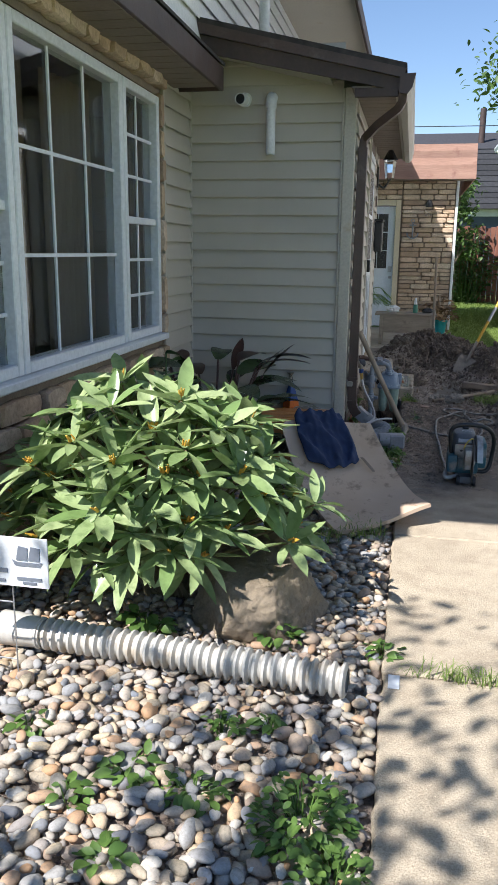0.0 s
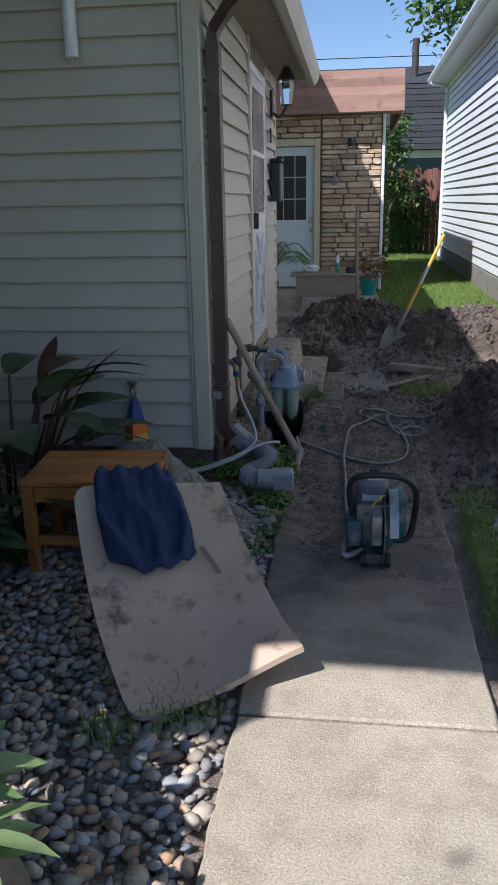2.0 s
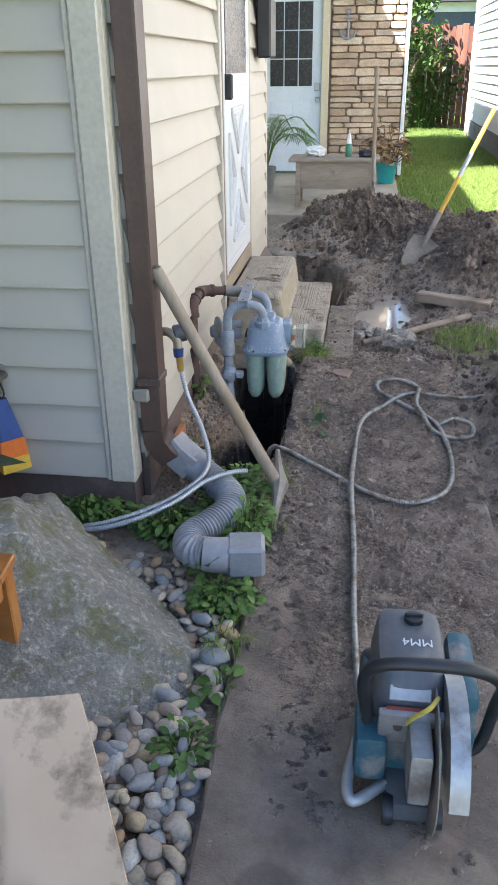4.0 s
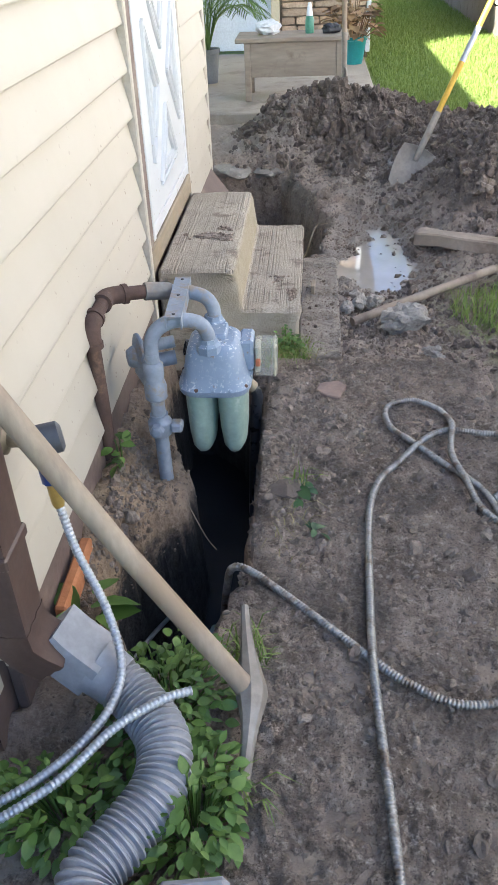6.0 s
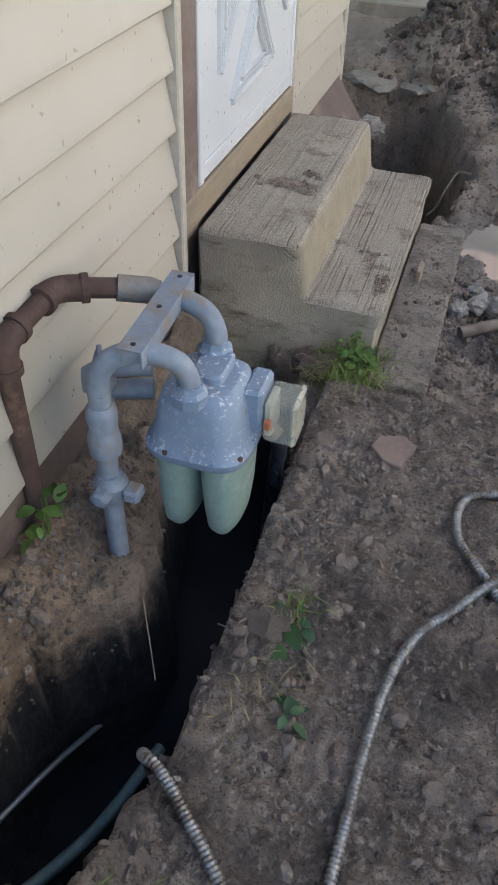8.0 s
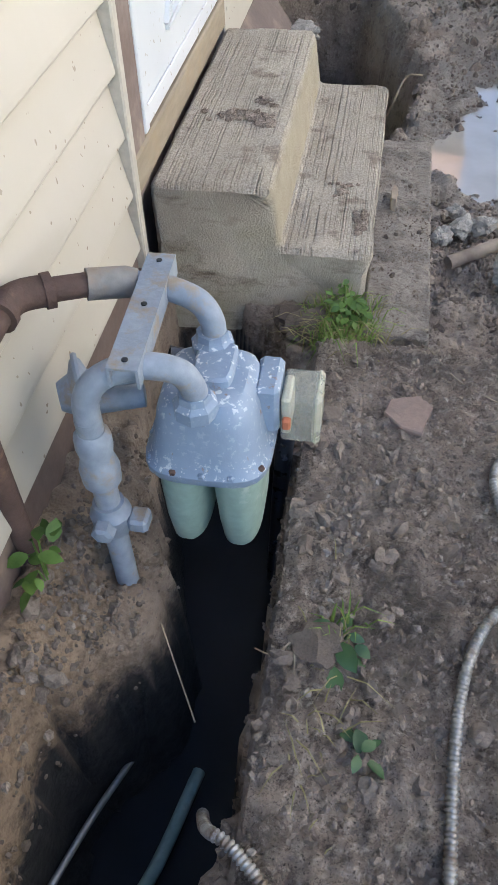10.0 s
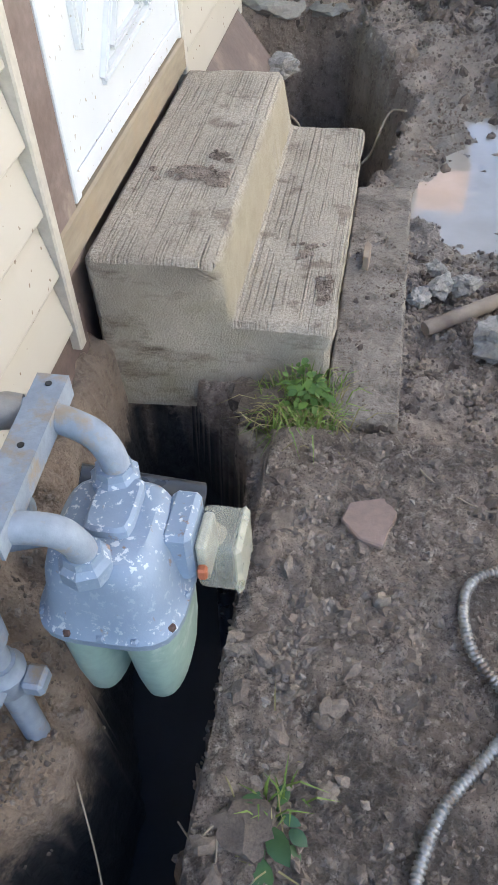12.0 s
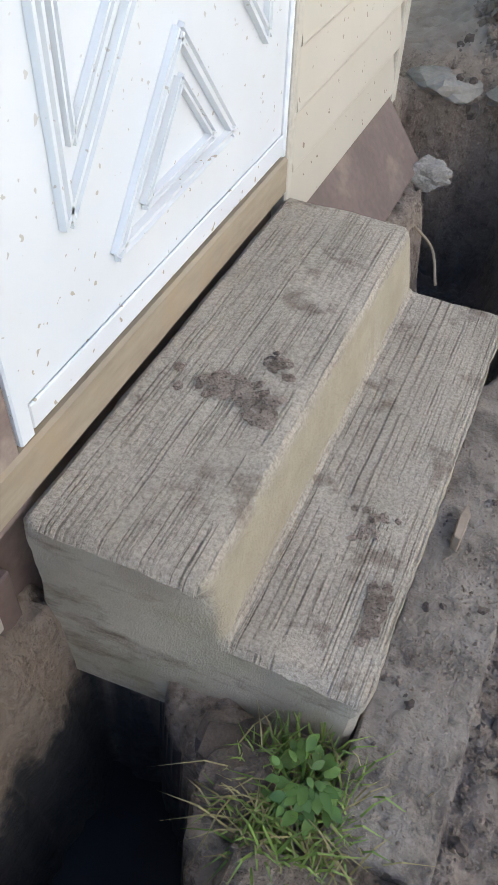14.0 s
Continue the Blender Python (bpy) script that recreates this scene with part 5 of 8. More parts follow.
leafy_clump("shrub", (-1.45, 4.55, -0.04), (0.30, 0.65, 0.85), 420, 0.13, M_SHRUB, "dark green leafy shrub growing under the windows", "shrub", 21, "shrubs under the windows")
leafy_clump("shrub", (-1.45, 3.6, -0.04), (0.26, 0.4, 0.72), 260, 0.12, M_SHRUB, "dark green leafy shrub growing under the windows", "shrub", 22, "shrubs under the windows")
leafy_clump("shrub", (-1.30, 4.95, -0.04), (0.22, 0.30, 0.50), 150, 0.12, M_SHRUB, "dark green leafy shrub growing under the windows", "shrub", 23, "shrubs under the windows")

# low weeds: in the stones, round the grey drain pipe and by the steps
for k, (x, y, sx, sy, sz, n, lf) in enumerate(((-0.20, 1.78, 0.13, 0.16, 0.10, 260, 0.032), (-0.10, 1.55, 0.09, 0.15, 0.08, 200, 0.032), (-0.52, 1.85, 0.10, 0.06, 0.05, 50, 0.04), (-0.72, 1.9, 0.07, 0.07, 0.05, 40, 0.045),
                                              (-0.85, 1.75, 0.06, 0.05, 0.05, 30, 0.045), (-1.12, 2.05, 0.05, 0.05, 0.05, 24, 0.045), (-0.5, 2.15, 0.06, 0.05, 0.07, 50, 0.03), (-0.36, 2.2, 0.04, 0.04, 0.05, 24, 0.04),
                                              (-0.02, 2.75, 0.07, 0.06, 0.05, 36, 0.04), (-0.45, 2.78, 0.09, 0.06, 0.10, 50, 0.05), (-0.66, 1.55, 0.06, 0.05, 0.05, 30, 0.045),
                                              (-0.95, 2.72, 0.09, 0.05, 0.12, 60, 0.05))):
    leafy_clump("weed", (x, y, -0.02), (sx, sy, sz), n, lf, M_WEED, "small green weeds growing between the stones", "weed", 40 + k, "weeds in the stones")
for k, (x, y, sx, sy, sz, n, lf) in enumerate(((-0.20, 6.40, 0.13, 0.17, 0.10, 440, 0.026), (-0.36, 6.16, 0.16, 0.09, 0.10, 320, 0.027), (-0.70, 6.20, 0.22, 0.05, 0.09, 280, 0.026), (-0.12, 6.15, 0.09, 0.16, 0.12, 300, 0.028),
                                              (-0.13, 5.80, 0.10, 0.07, 0.09, 240, 0.028), (-0.20, 5.93, 0.05, 0.04, 0.10, 22, 0.05), (-0.42, 6.60, 0.04, 0.04, 0.16, 8, 0.09), (-0.09, 5.45, 0.05, 0.08, 0.05, 24, 0.035),
                                              (-0.14, 5.25, 0.07, 0.08, 0.05, 70, 0.024), (-0.455, 7.18, 0.03, 0.05, 0.08, 16, 0.035))):
    leafy_clump("ground_ivy", (x, y, 0.10 if y > 7 else (0.01 if y > 5.9 else -0.02)), (sx, sy, sz), n, lf, M_WEED, "bright green creeping weeds round the drain pipe", "weed", 60 + k, "weeds round the drain pipe")
leafy_clump("step_weed", (-0.005, 8.08, -0.03), (0.05, 0.045, 0.14), 84, 0.024, M_WEED, "broadleaf weed growing against the concrete step", "weed", 81)


def blades(name, spots, length, width, material, label, seed, lean=0.6, parent=None):
    """Grass as one object."""
    rnd = random.Random(seed)
    vs, fs = [], []
    for x, y, z, s in spots:
        a, L = rnd.uniform(0, math.tau), length * rnd.uniform(0.5, 1.2) * s
        b = rnd.uniform(0.1, lean)
        dx, dy = math.cos(a) * b * L, math.sin(a) * b * L
        px, py = -math.sin(a) * width / 2, math.cos(a) * width / 2
        i = len(vs)
        vs += [(x - px, y - py, z), (x + px, y + py, z), (x + dx * 0.45 - px * 0.8, y + dy * 0.45 - py * 0.8, z + L * 0.6), (x + dx * 0.45 + px * 0.8, y + dy * 0.45 + py * 0.8, z + L * 0.6), (x + dx, y + dy, z + L * max(0.25, 1 - b * 0.6))]
        fs += [(i, i + 1, i + 3, i + 2), (i + 2, i + 3, i + 4)]
    ob = new(name, mesh_of(name, vs, fs, material))
    if parent:
        ob.parent = parent
    return tagged(ob, label, "grass", kind="stuff")


rnd = random.Random(91)
spots = []
for _ in range(46000):
    x, y = rnd.uniform(0.68, 2.38), 12.3 + 13 * rnd.random() ** 1.6
    spots.append((x, y, -0.01, 1 + (y - 12) * 0.05))
for _ in range(15000):
    x, y = rnd.uniform(0.76, 1.9), rnd.uniform(3.2, 6.1)
    if x > 0.79 + 0.02 * math.sin(9 * y):
        spots.append((x, y, -0.012, 0.6))
blades("lawn_grass", spots, 0.055, 0.006, M_GRASS, "short green lawn grass", 92)
spots = []
for cx, cy, r, n in ((-0.01, 8.06, 0.10, 420), (-0.06, 6.55, 0.06, 80), (-0.05, 6.22, 0.05, 60), (-0.22, 4.05, 0.12, 130), (-0.42, 3.95, 0.1, 70), (0.30, 2.61, 0.16, 110), (0.1, 2.62, 0.1, 30), (-0.45, 4.75, 0.1, 60), (0.9, 8.5, 0.22, 500), (0.06, 7.2, 0.03, 20), (-0.1, 5.6, 0.06, 50)):
    for _ in range(n):
        a, q = rnd.uniform(0, math.tau), r * math.sqrt(rnd.random())
        x, y = cx + q * math.cos(a), cy + q * math.sin(a) * (0.25 if 2.6 < cy < 2.63 else 1)
        spots.append((x, y, max(-0.05, ground_at(x, y)) if y > 5.9 and not (-0.07 < x < 0.7 and y < 7.98) else -0.005, 1.0))
blades("grass_tufts", spots, 0.09, 0.004, M_GRASS, "loose tufts of green grass", 93, 1.2)
spots = [(rnd.gauss(-0.01, 0.06), rnd.gauss(8.02, 0.05), -0.02, 1) for _ in range(110)] + [(rnd.gauss(0.03, 0.03), rnd.gauss(7.05, 0.12), 0.0, 0.7) for _ in range(40)]
blades("dry_grass", spots, 0.07, 0.003, M_DRYGRASS, "dry straw-coloured grass stalks by the step", 94, 2.2)


def tree(at, height, spread_r, count, leaf, label, seed, group=""):
    """A trunk with limbs and a crown of separate leaves in clumps."""
    rnd = random.Random(seed)
    t = thing("tree", at, label, "tree", group)
    at = Vector(at)
    wood = tube(smooth_line([at, at + Vector((0.05, 0.02, height * 0.3)), at + Vector((-0.03, 0.04, height * 0.65)), at + Vector((0.02, 0, height * 0.92))], 4), [height * 0.03 * (1 - 0.07 * k) for k in range(13)], 9)
    rest, shape = [], leaf_shape(1.0, 0.5, 0.2, 0.2, 4)
    for k in range(26):
        a, z = rnd.uniform(0, math.tau), rnd.uniform(0.42, 1.0)
        r = spread_r * rnd.uniform(0.3, 1.0) * (1.15 - 0.6 * abs(z - 0.65))
        tip = at + Vector((r * math.cos(a), r * math.sin(a), height * z))
        root = at + Vector((0, 0, height * max(0.3, z - 0.3)))
        tube(smooth_line([root, root.lerp(tip, 0.5) + Vector((0, 0, 0.08 * height)), tip], 3), [0.012 * height * (1 - 0.13 * i) for i in range(7)], 5, wood)
        for _ in range(count // 26):
            p = tip + Vector((rnd.gauss(0, 1), rnd.gauss(0, 1), rnd.gauss(0, 0.8))) * spread_r * 0.22
            rest.append(placed(shape, aim(p, (rnd.gauss(0, 1), rnd.gauss(0, 1), rnd.gauss(-0.3, 0.6)), rnd.uniform(-1, 1), leaf * rnd.uniform(0.6, 1.3))))
    part("trunk", wood, M_BARK, t, smooth=0)
    link_mesh("crown", joined("crown", rest, M_TREELEAF, True), t)


tree((6.3, 38, -0.05), 10.5, 3.2, 5200, 0.30, "tall green leafy tree behind the far house", 31)
tree((-2.1, -1.3, -0.05), 4.4, 1.5, 2600, 0.10, "leafy garden tree shading the stones", 32)
tree((1.05, 23.6, -0.05), 3.4, 0.65, 1700, 0.14, "bushy green tree beside the shed", 33)
leafy_clump("vine", (1.5, 24.7, -0.02), (0.9, 0.2, 2.4), 700, 0.13, M_TREELEAF, "green vines climbing the red fence", "vine", 34)
leafy_clump("vine", (0.86, 21.0, -0.02), (0.14, 0.6, 2.7), 620, 0.12, M_TREELEAF, "green vines behind the shed corner", "vine", 35)

# ---- gravel bed ----
gravel_bed = part("gravel_bed", box(EX + 0.07, -0.068, -0.6, 6.24, -0.12, -0.035), M_GROUND)
tagged(gravel_bed, "bed of rounded river stones, grey, cream and rust", "gravel bed", kind="structure")


def pebbles():
    rnd = random.Random(17)
    bm = bmesh.new()
    bmesh.ops.create_icosphere(bm, subdivisions=2, radius=1.0)
    ball2 = np.array([v.co[:] for v in bm.verts]), np.array([[v.index for v in f.verts] for f in bm.faces])
    bm.free()
    bm = bmesh.new()
    bmesh.ops.create_icosphere(bm, subdivisions=1, radius=1.0)
    ball1 = np.array([v.co[:] for v in bm.verts]), np.array([[v.index for v in f.verts] for f in bm.faces])
    bm.free()

    def variants(ball, n):
        out = []
        for k in range(n):
            v = ball[0].copy()
            for i, p in enumerate(ball[0]):
                q = Vector(p)
                v[i] = np.array(p) * (1 + 0.38 * noise.noise(q * 0.9 + Vector((k * 7.7, 0, 0))) + 0.16 * noise.noise(q * 2.0 + Vector((0, k * 3.3, 0))))
            out.append((v, ball[1]))
        return out

    fine, coarse = variants(ball2, 10), variants(ball1, 10)
    meshes = [mesh_of("pebble", v.tolist(), f.tolist(), M_PEBBLE_ONE, True) for v, f in fine]
    rest, single = [], 0
    g = 0.039
    for layer in (0, 1):
        y = 0.9
        while y < 6.2:
            x = -1.73
            while x < -0.07:
                px, py = x + rnd.uniform(-0.5, 0.5) * g, y + rnd.uniform(-0.5, 0.5) * g
                x += g
                if layer and rnd.random() < 0.35:
                    continue
                s = g * rnd.choice((0.34, 0.42, 0.5, 0.58, 0.66)) * rnd.uniform(0.85, 1.15) * (1.3 if rnd.random() < 0.08 else 1.0)
                if px > -0.085 or (py > 5.85 and px > -0.25) or (py > 6.0 and rnd.random() < 0.7):
                    continue
                m = Matrix.LocRotScale((px, py, -0.028 + layer * 0.020 + rnd.uniform(-0.006, 0.008)), Euler((rnd.uniform(-0.35, 0.35), rnd.uniform(-0.35, 0.35), rnd.uniform(0, 6.3))), Vector((s * rnd.uniform(1.0, 1.6), s * rnd.uniform(0.75, 1.1), s * rnd.uniform(0.45, 0.75))))
                near = layer == 1 and ((5.0 < py < 5.9 and px > -0.33) or (1.35 < py < 2.1 and -0.75 < px))
                k = rnd.randrange(10)
                if near and single < 300:
                    ob = new("pebble", meshes[k])
                    ob.parent = gravel_bed
                    ob.matrix_basis = m
                    single += 1
                else:
                    rest.append(placed((fine if (py < 2.6 and layer) or py > 4.9 else coarse)[k], m))
            y += g
    ob = new("pebbles", joined("pebbles", rest, M_PEBBLE, True))
    ob.parent = gravel_bed
    ob["kind"] = "stuff"


pebbles()

b = part("boulder", lump((-0.66, 5.54, 0.015), (0.47, 0.57, 0.34), 0.15, 1.8, 6, 12, 0.3, None, 1.0), M_BOULDER, None, smooth=0)
tagged(b, "large grey mossy landscape boulder by the house corner", "boulder", "boulders")
b = part("boulder", lump((-0.60, 3.08, 0.05), (0.33, 0.37, 0.29), 0.13, 1.5, 6, 5, 0.0, None, 0.9), M_BOULDER_TAN, None, smooth=0)
tagged(b, "rounded tan sandstone boulder under the bush", "boulder", "boulders")

# ---- white corrugated pipe and yard sign ----
M_PIPEWHITE = surf("white_pipe", (0.50, 0.47, 0.415), (0.60, 0.57, 0.515), 6.0, 0.5, 0.2, stain=(0.42, 0.35, 0.26), stain_at=0.50, stain_scale=7.0)


def ridged(points, r, dr, pitch, per=10):
    """Close points and radii for a corrugated pipe along a line."""
    line = smooth_line(points, per)
    L = [0.0]
    for a, b in zip(line, line[1:]):
        L.append(L[-1] + (b - a).length)
    out, rad, n = [], [], int(L[-1] / (pitch / 4))
    j = 0
    for k in range(n + 1):
        s = L[-1] * k / n
        while j < len(L) - 2 and L[j + 1] < s:
            j += 1
        t = (s - L[j]) / max(1e-9, L[j + 1] - L[j])
        out.append(line[j].lerp(line[j + 1], t))
        rad.append(r + dr * (1.0, 1.0, -1.0, -1.0)[k % 4])
    return out, rad


pipe = thing("drain_pipe", (-0.8, 2.6, 0), "white corrugated plastic drain pipe lying on the stones", "pipe")
pts, rad = ridged([(-1.30, 2.505, 0.062), (-1.0, 2.49, 0.06), (-0.6, 2.455, 0.06), (-0.13, 2.405, 0.066)], 0.053, 0.0075, 0.034)
part("tube", tube(pts, rad, 28, None, True, 0.004), M_PIPEWHITE, pipe, smooth=60)
part("cuff", tube([(-1.46, 2.518, 0.062), (-1.40, 2.515, 0.062), (-1.32, 2.508, 0.062), (-1.28, 2.504, 0.062)], [0.066, 0.065, 0.058, 0.056], 24, None, True, 0.004), M_PIPEWHITE, pipe, smooth=40)
m_in = surf("brown_spout", (0.09, 0.06, 0.05), (0.13, 0.09, 0.075), 9.0, 0.6, 0.2)
part("spout", box(-1.70, -1.40, 2.48, 2.56, 0.03, 0.10, 0.008), m_in, pipe, "dark brown downspout end")

sign = thing("yard_sign", (-1.30, 2.30, 0), "white printed yard sign on a wire stake", "sign")
M_SIGN = surf("sign_white", (0.80, 0.81, 0.82), (0.84, 0.85, 0.86), 3.0, 0.5, 0.02)
M_INK = surf("ink_grey", (0.16, 0.18, 0.22), (0.22, 0.24, 0.28), 30.0, 0.7, 0.02)
part("board", box(-1.52, -1.15, 2.298, 2.304, 0.345, 0.525, 0.001), M_SIGN, sign)
bm = bmesh.new()
for x0, x1, z0, z1 in ((-1.265, -1.175, 0.372, 0.382), (-1.245, -1.195, 0.358, 0.366), (-1.37, -1.30, 0.395, 0.41), (-1.37, -1.31, 0.36, 0.37)):
    box(x0, x1, 2.2945, 2.2975, z0, z1, bm=bm)
prism([(-1.27, 0.425), (-1.18, 0.425), (-1.17, 0.44), (-1.19, 0.437), (-1.26, 0.437), (-1.28, 0.445)], "y", 2.2945, 2.2975, bm)
for k in range(2):
    prism([(-1.265 + k * 0.045, 0.445), (-1.225 + k * 0.045, 0.445), (-1.222 + k * 0.045, 0.49), (-1.255 + k * 0.045, 0.495)], "y", 2.2945, 2.2975, bm)
part("print", bm, M_INK, sign, "grey printed ship and bars")
bm = tube([(-1.29, 2.308, -0.05), (-1.29, 2.308, 0.42)], 0.003, 6)
tube([(-1.50, 2.308, -0.05), (-1.50, 2.308, 0.42)], 0.003, 6, bm)
tube([(-1.50, 2.308, 0.28), (-1.29, 2.308, 0.28)], 0.003, 6, bm)
tube([(-1.50, 2.308, 0.06), (-1.29, 2.308, 0.06)], 0.003, 6, bm)
part("wire_stake", bm, M_METAL, sign)
tab = part("metal_plate", box(0.005, 0.045, 2.50, 2.59, 0.001, 0.005, 0.001), M_WHITE, None)
tagged(tab, "small white metal plate lying on the walk edge", "plate")

# ---- wall fittings ----
M_PVC = surf("pvc_white", (0.78, 0.78, 0.77), (0.83, 0.83, 0.82), 6.0, 0.4, 0.05, stain=(0.62, 0.60, 0.55), stain_at=0.62)
pvc = thing("vent_pipe", (-1.105, FY - 0.03, 2.4), "white plastic vent pipe bent down on the siding", "vent pipe")
part("pipe", tube(smooth_line([(-1.105, FY + 0.02, 2.60), (-1.105, FY - 0.05, 2.60), (-1.105, FY - 0.085, 2.565), (-1.105, FY - 0.087, 2.4), (-1.105, FY - 0.087, 2.19)], 5), 0.034, 18, None, True, 0.004), M_PVC, pvc, smooth=50)
part("elbow", tube(smooth_line([(-1.105, FY - 0.02, 2.60), (-1.105, FY - 0.055, 2.60), (-1.105, FY - 0.088, 2.565), (-1.105, FY - 0.088, 2.52)], 5), 0.041, 18), M_PVC, pvc, smooth=50)
vent2 = thing("intake_pipe", (-1.315, FY - 0.03, 2.58), "short white plastic intake pipe with a screen", "vent pipe")
part("pipe", tube([(-1.315, FY + 0.02, 2.595), (-1.335, FY - 0.14, 2.585)], 0.042, 18, None, True, 0.005), M_PVC, vent2, smooth=50)
part("collar", tube([(-1.315, FY - 0.014, 2.595), (-1.32, FY - 0.05, 2.592)], 0.052, 18), M_PVC, vent2, smooth=50)
part("screen", tube([(-1.333, FY - 0.125, 2.586), (-1.3335, FY - 0.129, 2.586)], 0.036, 18), M_SCREEN, vent2, "dark mesh screen", smooth=50)
faucet = thing("wall_faucet", (-0.91, FY - 0.02, 0.5), "small brass garden faucet on the siding", "faucet")
M_BRASS = surf("brass", (0.27, 0.235, 0.18), (0.37, 0.325, 0.255), 20.0, 0.45, 0.2, metal=0.8)
part("body", tube(smooth_line([(-0.91, FY - 0.005, 0.50), (-0.91, FY - 0.06, 0.50), (-0.91, FY - 0.08, 0.46)], 4), 0.014, 10), M_BRASS, faucet, smooth=50)
part("wheel", lathe([(0.028, 0), (0.03, 0.008), (0.012, 0.012)], (-0.91, FY - 0.06, 0.515), 12), M_BRASS, faucet, smooth=40)
buoy = thing("hanging_buoy", (-0.90, FY - 0.07, 0.12), "blue, orange and yellow wooden buoy hanging from the faucet", "ornament")
for nm, z0, z1, r0, r1, c in (("base", 0.185, 0.235, 0.072, 0.068, (0.72, 0.46, 0.05)), ("band", 0.236, 0.30, 0.068, 0.060, (0.70, 0.16, 0.02)), ("cap", 0.301, 0.44, 0.058, 0.018, (0.02, 0.06, 0.22))):
    part(nm, lathe([(r0, z0), (r1, z1)], (-0.90, FY - 0.075, 0.0), 4), surf("buoy_" + nm, c, tuple(v * 1.2 for v in c), 10.0, 0.6, 0.2), buoy, {"base": "yellow base", "band": "orange band", "cap": "dark blue top"}[nm])
part("cord", tube(smooth_line([(-0.90, FY - 0.075, 0.435), (-0.915, FY - 0.085, 0.47), (-0.90, FY - 0.08, 0.50), (-0.89, FY - 0.075, 0.46), (-0.90, FY - 0.075, 0.435)], 5), 0.003, 5), M_BLACK, buoy)
lantern = thing("wall_lantern", (WX + 0.06, 9.55, 2.2), "black carriage lantern on the side wall", "wall lamp")
part("back_plate", box(WX + 0.018, WX + 0.04, 9.50, 9.60, 2.20, 2.42, 0.006), M_BLACK, lantern)
part("arm", tube(smooth_line([(WX + 0.03, 9.55, 2.24), (WX + 0.10, 9.55, 2.20), (WX + 0.16, 9.55, 2.28)], 5), 0.012, 8), M_BLACK, lantern, smooth=50)
part("cage", lathe([(0.03, 0.0), (0.05, 0.01), (0.07, 0.20), (0.065, 0.205)], (WX + 0.16, 9.55, 2.29), 6), M_LAMPGLASS, lantern, "clear glass cage")
part("hood", lathe([(0.085, 0.0), (0.05, 0.06), (0.015, 0.12)], (WX + 0.16, 9.55, 2.50), 6), M_BLACK, lantern)
mail = thing("mailbox", (WX + 0.05, 9.62, 1.6), "slim black wall mailbox beside the door", "mailbox")
part("box", box(WX + 0.02, WX + 0.11, 9.46, 9.76, 1.48, 1.82, 0.012), M_BLACK, mail)
part("lid", box(WX + 0.018, WX + 0.12, 9.45, 9.77, 1.822, 1.85, 0.008), M_BLACK, mail)
doorbell = part("doorbell", box(WX + 0.02, WX + 0.035, 9.42, 9.50, 1.98, 2.10, 0.004), M_BROWN)
tagged(doorbell, "small dark doorbell plate on the siding", "doorbell")

# ---- stool, board, trousers ----
M_CEDAR = surf("cedar", (0.42, 0.16, 0.035), (0.56, 0.25, 0.07), 6.0, 0.45, 0.3, 40.0, 0.003, stain=(0.26, 0.09, 0.02), stretch=(0.25, 1, 1), rnd=0.12)
stool = thing("wooden_stool", (-0.80, 5.15, 0), "orange-stained slatted cedar side table", "table")
turn = Matrix.Rotation(radians(5), 3, "Z")
C = Vector((-0.79, 5.17, 0))


def stool_box(name, x0, x1, y0, y1, z0, z1, bevel=0.004):
    bm = box(x0, x1, y0, y1, z0, z1, bevel)
    for v in bm.verts:
        v.co = turn @ v.co + C
    part(name, bm, M_CEDAR, stool)


for k in range(4):
    stool_box("slat", -0.26, 0.30, -0.215 + k * 0.109, -0.111 + k * 0.109, 0.378, 0.40)
for x in (-0.235, 0.265):
    for y in (-0.19, 0.19):
        stool_box("leg", x - 0.024, x + 0.024, y - 0.024, y + 0.024, -0.03, 0.377)
for y in (-0.19, 0.19):
    stool_box("apron", -0.209, 0.239, y - 0.012, y + 0.012, 0.305, 0.376)
    stool_box("stretcher", -0.209, 0.239, y - 0.012, y + 0.012, 0.11, 0.15)
for x in (-0.235, 0.265):
    stool_box("apron", x - 0.012, x + 0.012, -0.165, 0.165, 0.305, 0.376)

TL, TR, BL, BR = Vector((-0.76, 4.82, 0.425)), Vector((-0.20, 4.97, 0.425)), Vector((-0.31, 3.97, 0.02)), Vector((0.18, 4.25, 0.105))


def board_at(u, v):
    """A place on the sagging sheet: u across, v from the top edge down."""
    p = TL.lerp(TR, u).lerp(BL.lerp(BR, u), v)
    sag = -0.11 * math.sin(math.pi * v) * (0.75 + 0.25 * u) + 0.012 * math.sin(5 * u + 3 * v)
    lift = 0.035 * max(0.0, u - 0.6) * max(0.0, v - 0.75) * 4
    return p + Vector((0.05 * math.sin(math.pi * v) * (u - 0.5), 0, sag + lift))


def cardboard_mat():
    n = Nodes("cardboard")
    col = n.mix(n.ramp(n.noise(3.0, 4.0), 0.3, 0.7), (0.50, 0.36, 0.25), (0.60, 0.45, 0.33))
    col = n.mix(n.ramp(n.noise(4.2, 6.0, 0.7), 0.58, 0.68), col, (0.20, 0.14, 0.095))
    col = n.mix(n.ramp(n.noise(11.0, 5.0, 0.6), 0.58, 0.72), col, (0.26, 0.18, 0.12))
    return n.done(col, 0.85, 0.0, n.bump(n.noise(18.0, 5.0), 0.35, 0.004))


